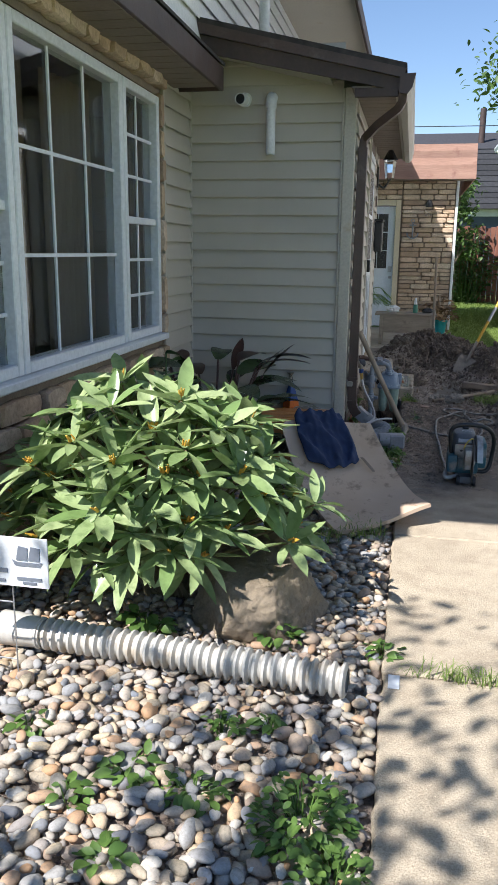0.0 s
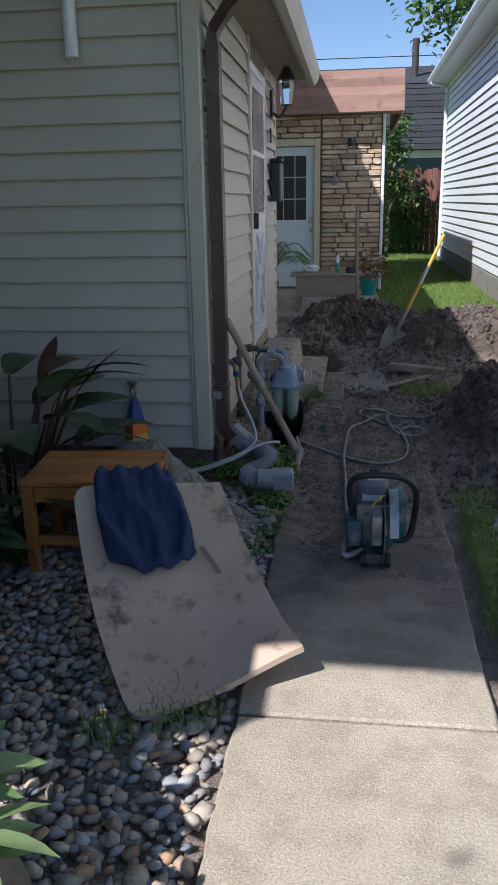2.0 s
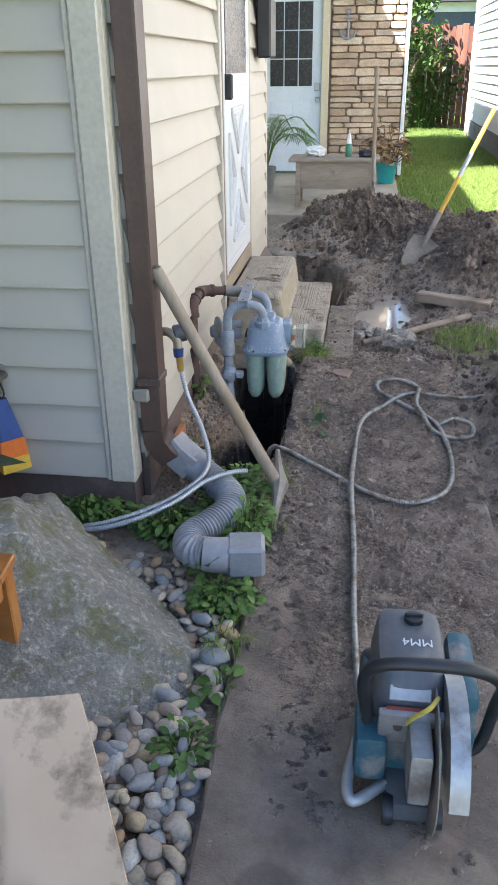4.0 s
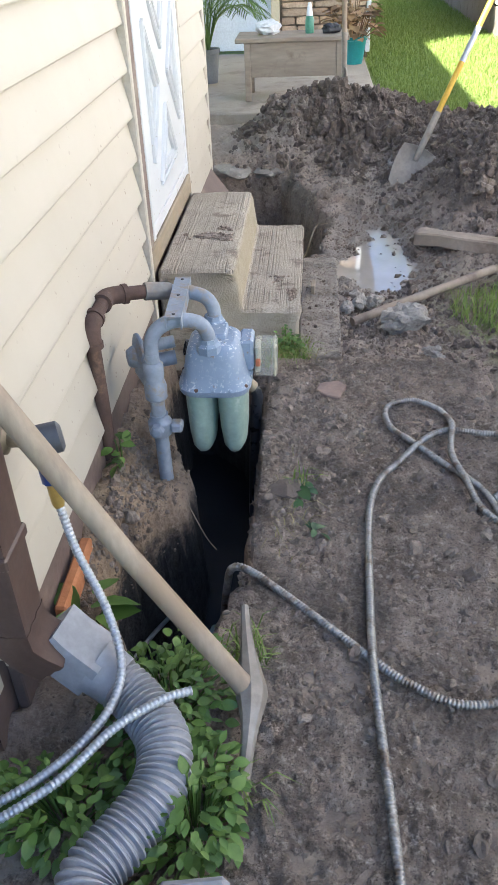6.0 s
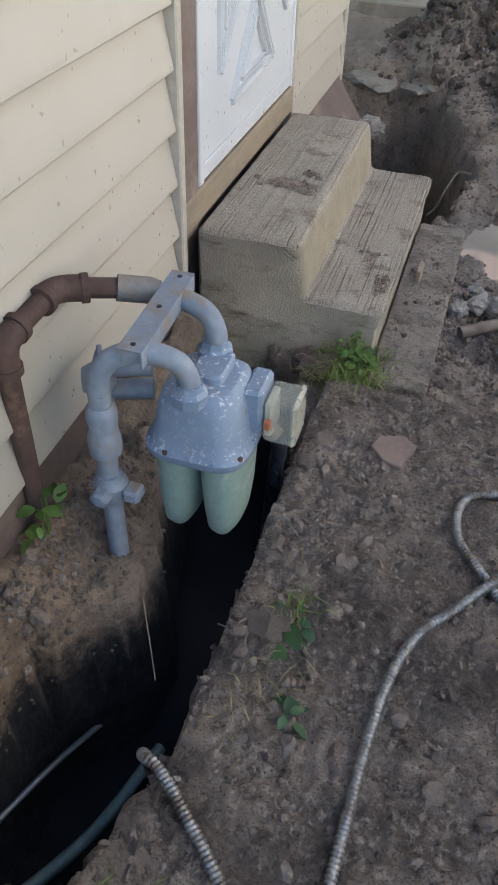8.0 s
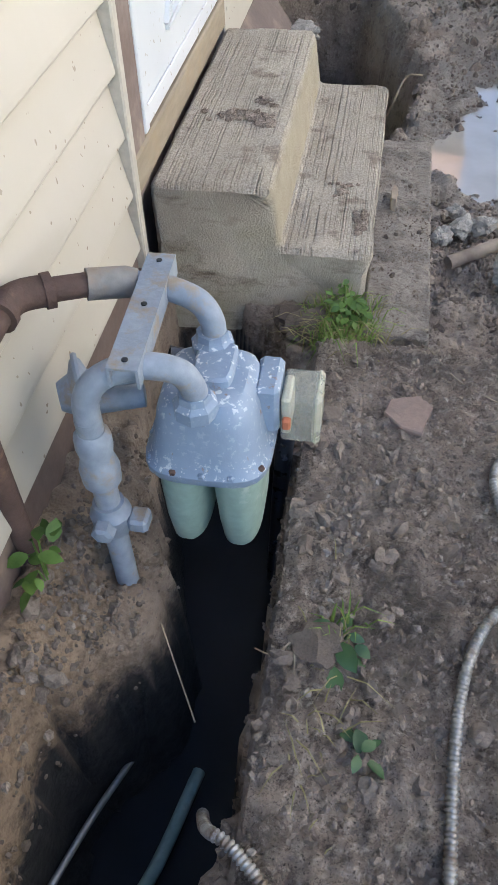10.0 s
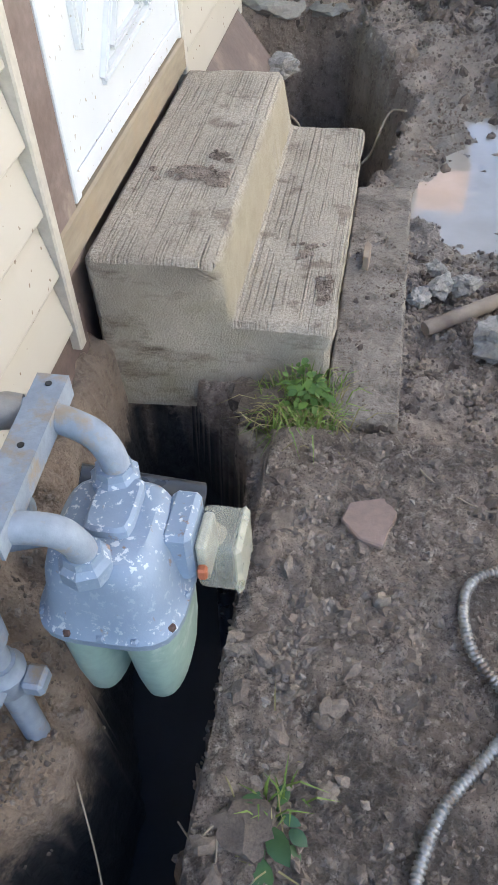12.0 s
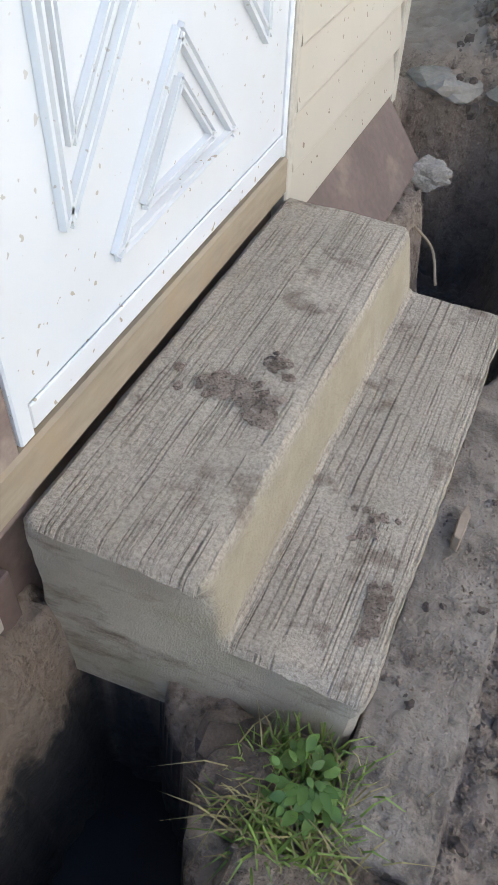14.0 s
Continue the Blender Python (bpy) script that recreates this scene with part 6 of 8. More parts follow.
M_CARD = cardboard_mat()
card = thing("cardboard_sheet", (-0.2, 4.4, 0), "dirty tan cardboard sheet leaning on the wooden table", "cardboard")
bm = bmesh.new()
n = 26
grid = []
for j in range(n + 1):
    row = []
    for i in range(n + 1):
        u, v = i / n, j / n
        cu, cv = u, v
        for (a, b) in ((0, 1), (0, 0)):                     # rounded corners on one side
            du, dv = abs(u - a), abs(v - b)
            if du < 0.09 and dv < 0.06:
                k = math.hypot((0.09 - du) / 0.09, (0.06 - dv) / 0.06)
                if k > 1:
                    cu = a + (1 if a == 0 else -1) * (0.09 - (0.09 - du) / k)
                    cv = b + (1 if b == 0 else -1) * (0.06 - (0.06 - dv) / k)
        row.append(bm.verts.new(board_at(cu, cv)))
    grid.append(row)
for j in range(n):
    for i in range(n):
        bm.faces.new((grid[j][i], grid[j][i + 1], grid[j + 1][i + 1], grid[j + 1][i]))
bmesh.ops.recalc_face_normals(bm, faces=bm.faces)
bmesh.ops.solidify(bm, geom=bm.faces, thickness=-0.02)
part("sheet", bm, M_CARD, card, smooth=40)
bm = bmesh.new()
for du, dv, L, w in ((0.70, 0.30, 0.13, 0.028), (0.73, 0.305, 0.12, 0.004)):
    vs = [bm.verts.new(board_at(a, b) + Vector((0, 0, 0.024))) for a, b in ((du, dv), (du + w, dv - 0.005), (du + w + 0.05, dv + L), (du + 0.05, dv + L))]
    bm.faces.new(vs)
part("print", bm, surf("print_grey", (0.24, 0.17, 0.12), (0.36, 0.26, 0.19), 60.0, 0.9, 0.02), card, "faded printed box")

M_DENIM = surf("denim", (0.018, 0.030, 0.080), (0.034, 0.054, 0.125), 14.0, 0.9, 0.6, 260.0, 0.002, stain=(0.05, 0.075, 0.15), stain_at=0.6, stain_scale=6.0)
bm = bmesh.new()
n = 44
grid = []
for j in range(n + 1):
    row = []
    for i in range(n + 1):
        a, b = i / n, j / n
        u = 0.16 + 0.52 * a + 0.05 * math.sin(3 * b) * (a - 0.5) + 0.015 * noise.noise(Vector((b * 3, 0, 1)))
        v = -0.02 + (0.335 + 0.08 * math.sin(math.pi * (a * 0.9 + 0.1)) + 0.03 * noise.noise(Vector((a * 5, 2, 0)))) * b
        fold = 0.5 + 0.5 * math.sin(a * 17 + 2.5 * math.sin(b * 4 + a * 3))
        gather = (1 - b) ** 2
        h = 0.028 + 0.045 * fold ** 1.4 * (0.85 - 0.45 * gather) + 0.05 * gather * (0.5 + 0.5 * noise.noise(Vector((a * 7, b * 9, 3)))) + 0.012 * noise.noise(Vector((a * 12, b * 8, 7)))
        edge = min(a, 1 - a, 1 - b) * 12
        h = 0.024 + (h - 0.024) * min(1, 0.25 + edge)
        p = board_at(min(1, u), max(0, v))
        if v < 0:
            p += Vector((0, -v * 0.9, 0))
        row.append(bm.verts.new(p + Vector((0, -0.012, h))))
    grid.append(row)
for j in range(n):
    for i in range(n):
        bm.faces.new((grid[j][i], grid[j][i + 1], grid[j + 1][i + 1], grid[j + 1][i]))
bmesh.ops.recalc_face_normals(bm, faces=bm.faces)
bmesh.ops.solidify(bm, geom=bm.faces, thickness=0.006)
tagged(part("trousers", bm, M_DENIM, None, smooth=0), "crumpled dark blue denim trousers draped over the cardboard", "trousers")

# the front garden stands a little west of the walk
FRONT = ("rhododendron_bush", "canna_plant", "shrub", "weed", "drain_pipe", "yard_sign", "metal_plate", "vent_pipe", "intake_pipe", "wall_faucet", "hanging_buoy", "wooden_stool", "cardboard_sheet", "trousers", "concrete_saw")
for ob in list(scene.objects):
    if ob.parent is None and ob.name.split(".")[0] in FRONT:
        ob.location.x -= 0.05

# ---- gas meter and pipes ----
def meter_paint():
    n = Nodes("meter_paint")
    col = n.mix(n.ramp(n.noise(7.0, 5.0), 0.3, 0.7), (0.175, 0.23, 0.305), (0.24, 0.295, 0.375))
    flake = n.ramp(n.noise(95.0, 4.0, 0.65), 0.575, 0.62)
    up = n.add("SeparateXYZ", Vector=n.geo.outputs["Normal"])
    top = n.ramp(up.outputs["Z"], 0.2, 0.8)
    col = n.mix(n.maths("MULTIPLY", flake, n.maths("ADD", n.maths("MULTIPLY", top, 0.75), 0.12)), col, (0.62, 0.64, 0.65))
    rust = n.ramp(n.noise(26.0, 5.0, 0.7), 0.62, 0.68)
    col = n.mix(n.maths("MULTIPLY", rust, 0.8), col, (0.24, 0.13, 0.06))
    return n.done(col, 0.5, 0.0, n.bump(n.noise(60.0, 5.0), 0.35, 0.003))


M_METER = meter_paint()
M_CUP = surf("meter_green", (0.24, 0.34, 0.29), (0.33, 0.43, 0.37), 6.0, 0.45, 0.2, 50.0, 0.002, stain=(0.46, 0.50, 0.46), stain_at=0.6, stain_scale=9.0)
M_GREYPIPE = surf("grey_pipe_paint", (0.22, 0.255, 0.31), (0.31, 0.345, 0.395), 12.0, 0.55, 0.5, 60.0, 0.003, stain=(0.27, 0.215, 0.16), stain_at=0.54, stain_scale=16.0)
M_RUST = surf("rusty_pipe", (0.075, 0.042, 0.033), (0.125, 0.075, 0.058), 14.0, 0.8, 0.7, 90.0, 0.003, stain=(0.20, 0.12, 0.075), stain_at=0.6, stain_scale=12.0)
M_CLEAR = surf("clear_plastic", (0.60, 0.58, 0.47), (0.70, 0.68, 0.56), 20.0, 0.25, 0.1, stain=(0.34, 0.29, 0.22), stain_at=0.56, stain_scale=14.0)
M_CLEAR.node_tree.nodes["Principled BSDF"].inputs["Alpha"].default_value = 0.36
M_CAP = surf("clear_cap", (0.62, 0.60, 0.48), (0.70, 0.67, 0.54), 20.0, 0.3, 0.1)
M_CAP.node_tree.nodes["Principled BSDF"].inputs["Alpha"].default_value = 0.42
M_INDEX = surf("index_cream", (0.62, 0.58, 0.45), (0.70, 0.66, 0.53), 12.0, 0.5, 0.1, stain=(0.35, 0.29, 0.2), stain_at=0.62)

meter = thing("gas_meter", (-0.187, 7.385, 0.06), "blue-grey and green gas meter on painted pipes over the trench", "gas meter")


def loft(rings, seg=32, power=3.5):
    """A body from (centre x, centre y, half x, half y, z) sections with rounded-square outlines."""
    bm = bmesh.new()
    all_r = []
    for cx, cy, hx, hy, z in rings:
        r = []
        for k in range(seg):
            a = k * math.tau / seg
            c, s = math.cos(a), math.sin(a)
            d = (abs(c) ** power + abs(s) ** power) ** (-1 / power)
            r.append(bm.verts.new((cx + hx * c * d, cy + hy * s * d, z)))
        all_r.append(r)
    for a, b in zip(all_r, all_r[1:]):
        for k in range(seg):
            bm.faces.new((a[k], a[(k + 1) % seg], b[(k + 1) % seg], b[k]))
    bm.faces.new(all_r[0][::-1]), bm.faces.new(all_r[-1])
    return bm


CX, CY = -0.192, 7.40
body = part("upper_case", loft([(CX, CY, 0.104, 0.112, 0.245), (CX, CY, 0.107, 0.115, 0.251), (CX, CY, 0.107, 0.115, 0.263), (CX, CY, 0.098, 0.106, 0.273), (CX, CY, 0.090, 0.098, 0.300),
                                 (CX, CY, 0.082, 0.090, 0.350), (CX, CY, 0.074, 0.083, 0.375), (CX, CY, 0.060, 0.070, 0.387)], 40, 4), M_METER, meter, smooth=40)
part("top_plate", loft([(CX + 0.005, CY + 0.02, 0.034, 0.05, 0.383), (CX + 0.005, CY + 0.02, 0.033, 0.049, 0.399), (CX + 0.005, CY + 0.02, 0.028, 0.044, 0.404)], 24, 6), M_METER, body, smooth=30)
for sx in (-1, 1):
    part("cup", loft([(CX + sx * 0.046, CY, 0.047, 0.098, 0.244), (CX + sx * 0.047, CY, 0.046, 0.097, 0.195), (CX + sx * 0.048, CY, 0.042, 0.090, 0.105), (CX + sx * 0.048, CY, 0.036, 0.082, 0.050), (CX + sx * 0.048, CY, 0.024, 0.066, 0.027), (CX + sx * 0.048, CY, 0.008, 0.03, 0.019)], 32, 2.6), M_CUP, meter, "green lower cup", smooth=50)
for k in range(14):
    a = (k + 0.5) * math.tau / 14
    c, s = math.cos(a), math.sin(a)
    d = (abs(c) ** 4 + abs(s) ** 4) ** -0.25
    part("bolt", lathe([(0.0075, 0), (0.0075, 0.006), (0.004, 0.009)], (CX + 0.100 * c * d, CY + 0.108 * s * d, 0.262), 6), M_RUST if k % 3 == 0 else M_METER, body)
part("index_plate", box(CX + 0.070, CX + 0.112, 7.39, 7.48, 0.275, 0.375, 0.008), M_METER, body)
idx = part("index_cover", box(CX + 0.113, CX + 0.178, 7.395, 7.475, 0.255, 0.355, 0.012, segs=3), M_CLEAR, meter, "clear plastic index cover")
part("index", box(CX + 0.114, CX + 0.130, 7.402, 7.468, 0.265, 0.345, 0.004), M_INDEX, idx, "cream dial unit")
part("cover_end", box(CX + 0.166, CX + 0.180, 7.392, 7.478, 0.252, 0.358, 0.008), M_CAP, idx, "yellowed end cap")
part("seal", box(CX + 0.118, CX + 0.132, 7.382, 7.396, 0.295, 0.317, 0.003), surf("seal_red", (0.45, 0.13, 0.06), (0.55, 0.18, 0.08), 20.0, 0.5, 0.1), idx, "orange tamper seal")
for y, z in ((7.328, 0.390), (7.469, 0.395)):
    part("swivel_nut", lathe([(0.036, 0), (0.036, 0.022), (0.028, 0.03), (0.026, 0.042)], (CX - 0.008, y, z - 0.015), 8), M_METER, meter)
# near loop: riser, cock, regulator
near = smooth_line([(CX - 0.006, 7.328, 0.40), (CX - 0.010, 7.324, 0.435), (CX - 0.030, 7.316, 0.468), (-0.275, 7.300, 0.484), (-0.322, 7.284, 0.472), (-0.348, 7.272, 0.44), (-0.352, 7.268, 0.39)], 6)
part("near_loop", tube(near, 0.0205, 16), M_GREYPIPE, meter, smooth=50)
far = smooth_line([(CX - 0.004, 7.469, 0.41), (CX - 0.008, 7.470, 0.445), (CX - 0.030, 7.475, 0.475), (-0.272, 7.484, 0.488), (-0.325, 7.492, 0.486)], 6)
part("far_loop", tube(far, 0.0205, 16), M_GREYPIPE, meter, smooth=50)
part("riser", tube([(-0.352, 7.268, 0.40), (-0.350, 7.266, 0.16), (-0.345, 7.266, -0.48)], 0.021, 16), M_GREYPIPE, meter, smooth=50)
part("union", lathe([(0.026, 0), (0.032, 0.006), (0.033, 0.04), (0.029, 0.055), (0.026, 0.06), (0.030, 0.085), (0.029, 0.11), (0.022, 0.118)], (-0.351, 7.267, 0.255), 14), M_GREYPIPE, meter, smooth=40)
part("gas_cock", lathe([(0.024, 0), (0.033, 0.01), (0.036, 0.05), (0.027, 0.062), (0.027, 0.075)], (-0.350, 7.266, 0.130), 14), M_GREYPIPE, meter, smooth=40)
part("cock_key", box(-0.318, -0.283, 7.245, 7.285, 0.15, 0.18, 0.006), M_GREYPIPE, meter)
part("cock_key", lathe([(0.020, 0), (0.020, 0.03), (0.012, 0.034)], (-0.352, 7.247, 0.17), 6, None, (0, -1, 0)), M_GREYPIPE, meter)
ax = Vector((-0.90, -0.43, 0.0)).normalized()
reg = part("regulator", lathe([(0.02, -0.03), (0.030, -0.02), (0.056, -0.009), (0.064, 0.0), (0.056, 0.009), (0.036, 0.016), (0.028, 0.032), (0.024, 0.038)], (-0.415, 7.395, 0.325), 24, None, ax), M_GREYPIPE, meter, "round painted regulator", smooth=35)
part("regulator_flange", lathe([(0.067, -0.005), (0.069, 0.0), (0.067, 0.005)], (-0.415, 7.395, 0.325), 24, None, ax), M_GREYPIPE, reg, smooth=35)
for z in (0.352, 0.300):
    part("regulator_port", tube([(-0.40, 7.40, z), (-0.315, 7.425, z + 0.006)], 0.018 if z > 0.35 else 0.022, 14), M_GREYPIPE, reg, smooth=50)
part("regulator_neck", tube([(-0.410, 7.385, 0.285), (-0.355, 7.275, 0.29)], 0.024, 14), M_GREYPIPE, reg, smooth=50)
# channel bracket over both loops
o = [(-0.310, 0.510), (-0.264, 0.510), (-0.264, 0.474), (-0.268, 0.474), (-0.268, 0.506), (-0.306, 0.506), (-0.306, 0.474), (-0.310, 0.474)]
br = part("bracket", prism(o, "y", 7.262, 7.545), M_GREYPIPE, meter, "scuffed painted steel channel")
for v in br.data.vertices:
    v.co.x -= (v.co.y - 7.40) * 0.04
# black discs laid on the channel paint the dark inside its holes
for y in (7.282, 7.41, 7.525):
    part("bracket_hole", lathe([(0.005, 0), (0.005, 0.0016)], (-0.287 - (y - 7.40) * 0.04, y, 0.5096), 10), M_BLACK, br)

rusty = thing("rusty_pipe", (-0.487, 7.21, 0.05), "rusty brown iron gas pipe with elbows by the wall", "pipe")
part("upright", tube([(-0.495, 7.215, -0.1), (-0.495, 7.214, 0.47)], 0.020, 16), M_RUST, rusty, smooth=50)
for a, b in (((-0.495, 7.214, 0.445), (-0.495, 7.214, 0.46)), ((-0.494, 7.252, 0.508), (-0.494, 7.268, 0.509)), ((-0.493, 7.345, 0.512), (-0.493, 7.36, 0.512)), ((-0.452, 7.424, 0.507), (-0.440, 7.432, 0.506))):
    part("elbow_rim", tube([a, b], 0.029, 16), M_RUST, rusty, smooth=40)
part("elbow", tube(smooth_line([(-0.495, 7.214, 0.452), (-0.495, 7.216, 0.485), (-0.495, 7.230, 0.503), (-0.494, 7.262, 0.508)], 5), 0.0255, 16), M_RUST, rusty, smooth=50)
part("nipple", tube([(-0.494, 7.26, 0.508), (-0.493, 7.36, 0.512)], 0.020, 16), M_RUST, rusty, smooth=50)
part("elbow", tube(smooth_line([(-0.493, 7.35, 0.512), (-0.491, 7.385, 0.512), (-0.476, 7.408, 0.510), (-0.444, 7.430, 0.506)], 5), 0.0255, 16), M_RUST, rusty, smooth=50)
part("run", tube([(-0.448, 7.427, 0.507), (-0.385, 7.466, 0.498)], 0.020, 16), M_RUST, rusty, smooth=50)
part("coupling", tube([(-0.395, 7.460, 0.500), (-0.340, 7.488, 0.490), (-0.322, 7.492, 0.487)], [0.026, 0.026, 0.023], 16), surf("grey_coupling", (0.17, 0.16, 0.15), (0.25, 0.235, 0.215), 14.0, 0.6, 0.4, stain=(0.28, 0.18, 0.10)), rusty, "grey worn coupling", smooth=50)

M_HANDLE = surf("worn_handle", (0.27, 0.205, 0.15), (0.38, 0.30, 0.22), 7.0, 0.7, 0.4, 50.0, 0.002, stain=(0.25, 0.18, 0.12), stain_at=0.52, stretch=(2, 2, 0.4))
M_PE = surf("black_pipe", (0.014, 0.016, 0.02), (0.03, 0.034, 0.045), 10.0, 0.3, 0.1)
M_PINK = surf("red_flagstone", (0.23, 0.16, 0.128), (0.30, 0.212, 0.172), 9.0, 0.85, 0.6, 60.0, 0.004, stain=(0.27, 0.20, 0.155), stain_at=0.5)
M_TANPIPE = surf("tan_pipe", (0.34, 0.27, 0.18), (0.46, 0.38, 0.26), 14.0, 0.7, 0.3, stain=(0.15, 0.11, 0.07))
service = thing("service_pipe", (-0.2, 7.6, 0.1), "black plastic service pipe behind the meter", "pipe")
part("sleeve", tube([(-0.31, 7.56, 0.27), (-0.12, 7.60, 0.205)], 0.026, 16, None, True, 0.004), M_PE, service, smooth=50)
part("stub", tube([(-0.16, 7.592, 0.16), (-0.10, 7.60, 0.10)], 0.021, 14), M_TANPIPE, service, "tan muddy pipe stub", smooth=50)
part("down_pipe", tube(smooth_line([(-0.105, 7.60, 0.105), (-0.09, 7.60, 0.07), (-0.10, 7.61, -0.05), (-0.12, 7.62, -0.5)], 5), 0.019, 12), M_PE, service, smooth=50)
bm = prism([(0.105, 7.735), (0.118, 7.78), (0.15, 7.788), (0.185, 7.80), (0.212, 7.765), (0.198, 7.725), (0.188, 7.68), (0.145, 7.692)], "z", -0.006, 0.0165)
bmesh.ops.bevel(bm, geom=bm.edges[:], offset=0.003, segments=1, affect="EDGES")
tagged(part("flagstone", bm, M_PINK, None), "flat reddish stone flake trodden into the mud", "stone")
bm = prism([(0.085, 8.605), (0.10, 8.60), (0.104, 8.665), (0.092, 8.69), (0.084, 8.66)], "z", -0.01, 0.035)
bmesh.ops.bevel(bm, geom=bm.edges[:], offset=0.002, segments=1, affect="EDGES")
tagged(part("wood_chip", bm, M_HANDLE, None), "splintered brown wood chip on the wet board", "wood chip")
for nm, pts, r, mm in (("trench_pipe", [(-0.36, 6.62, -0.38), (-0.26, 6.85, -0.44), (-0.21, 7.1, -0.50)], 0.014, M_CUP), ("trench_pipe", [(-0.42, 6.72, -0.30), (-0.38, 6.92, -0.36), (-0.34, 7.08, -0.42)], 0.007, M_METAL)):
    tagged(part(nm, tube(smooth_line(pts, 6), r, 10), mm, None, smooth=50), "thin pale buried pipe in the dark trench", "pipe", "pipes in the trench")

# ---- grey drain, hoses, pickaxe ----
M_DRAIN = surf("grey_drain", (0.27, 0.27, 0.285), (0.36, 0.36, 0.375), 8.0, 0.5, 0.25, 60.0, 0.002, stain=(0.24, 0.21, 0.18), stain_at=0.55)
drain = thing("flexible_drain", (-0.2, 6.1, 0), "grey flexible corrugated downspout extension among weeds", "pipe")
square_pipe([(-0.43, 6.43, 0.21), (-0.40, 6.422, 0.18), (-0.335, 6.402, 0.135)], 0.108, 0.09, drain, "inlet_box", M_DRAIN, False)
part("inlet_cuff", tube([(-0.345, 6.405, 0.142), (-0.325, 6.398, 0.13), (-0.295, 6.385, 0.115)], [0.058, 0.056, 0.054], 24, None, True, 0.004), M_DRAIN, drain, smooth=40)
pts, rad = ridged([(-0.31, 6.392, 0.12), (-0.245, 6.345, 0.10), (-0.185, 6.262, 0.095), (-0.180, 6.170, 0.09), (-0.225, 6.085, 0.085), (-0.270, 6.010, 0.085), (-0.258, 5.945, 0.083), (-0.205, 5.925, 0.082)], 0.049, 0.0040, 0.0135)
part("bellows", tube(pts, rad, 24, None, True, 0.003), M_DRAIN, drain, smooth=60)
part("outlet_cuff", tube([(-0.215, 5.925, 0.082), (-0.175, 5.928, 0.080), (-0.140, 5.934, 0.078)], [0.054, 0.055, 0.056], 24, None, True, 0.004), M_DRAIN, drain, smooth=40)
ou = bmesh.new()
box(-0.145, -0.025, 5.885, 5.995, 0.020, 0.128, 0.012, ou)
ends = [f for f in ou.faces if f.normal.x > 0.9 and f.calc_area() > 0.004]
r = bmesh.ops.inset_region(ou, faces=ends, thickness=0.006)
for f in ends:
    for v in f.verts:
        v.co.x -= 0.07
bmesh.ops.rotate(ou, verts=ou.verts, cent=(-0.15, 5.93, 0.08), matrix=Matrix.Rotation(radians(8), 3, "Z"))
part("outlet_box", ou, M_DRAIN, drain, smooth=30)

tap = thing("hose_tap", (WX, 6.56, 0.58), "brass hose tap with a black valve on the siding", "faucet")
part("flange", lathe([(0.03, 0), (0.03, 0.012), (0.016, 0.018)], (WX + 0.018, 6.56, 0.585), 16, None, (1, 0, 0)), M_BRASS, tap, smooth=40)
part("body", tube(smooth_line([(WX + 0.02, 6.56, 0.585), (WX + 0.07, 6.557, 0.585), (WX + 0.10, 6.55, 0.56), (WX + 0.105, 6.545, 0.53)], 4), 0.016, 12), M_BRASS, tap, smooth=50)
part("valve_knob", lathe([(0.026, 0), (0.033, 0.006), (0.031, 0.044), (0.022, 0.05)], (WX + 0.085, 6.565, 0.575), 10, None, (0.9, 0.35, 0.1)), surf("dark_plastic", (0.05, 0.055, 0.07), (0.08, 0.085, 0.10), 20.0, 0.5, 0.2), tap, "dark grey plastic knob", smooth=40)
part("connector", lathe([(0.018, 0), (0.020, 0.03), (0.016, 0.032)], (WX + 0.106, 6.544, 0.50), 10), surf("blue_connector", (0.02, 0.05, 0.19), (0.03, 0.07, 0.26), 20.0, 0.4, 0.1), tap, "blue hose connector", smooth=40)
part("ferrule", lathe([(0.010, 0), (0.013, 0.01), (0.013, 0.05), (0.015, 0.055)], (WX + 0.115, 6.535, 0.445), 10, None, (-0.12, 0.12, 1)), surf("gold_brass", (0.55, 0.36, 0.10), (0.65, 0.45, 0.15), 20.0, 0.35, 0.1, metal=0.6), tap, "yellow brass ferrule", smooth=40)
M_BRAID = surf("braided_steel", (0.42, 0.43, 0.45), (0.58, 0.59, 0.60), 90.0, 0.4, 0.5, 300.0, 0.002, metal=0.5)
for pts in ([(WX + 0.115, 6.535, 0.45), (-0.37, 6.50, 0.36), (-0.31, 6.44, 0.26), (-0.275, 6.36, 0.18), (-0.30, 6.26, 0.15), (-0.40, 6.16, 0.115), (-0.56, 6.09, 0.075), (-0.75, 6.08, 0.04), (-1.05, 6.14, 0.0)],
            [(-0.135, 6.33, 0.165), (-0.19, 6.30, 0.17), (-0.27, 6.24, 0.16), (-0.36, 6.15, 0.125), (-0.50, 6.075, 0.085), (-0.66, 6.06, 0.05), (-0.95, 6.12, 0.0)]):
    p2, r2 = ridged(pts, 0.0088, 0.0007, 0.009)
    tagged(part("water_hose", tube(p2, r2, 8), M_BRAID, None, smooth=0), "braided stainless hose looped over the grey drain", "hose", "water hoses")

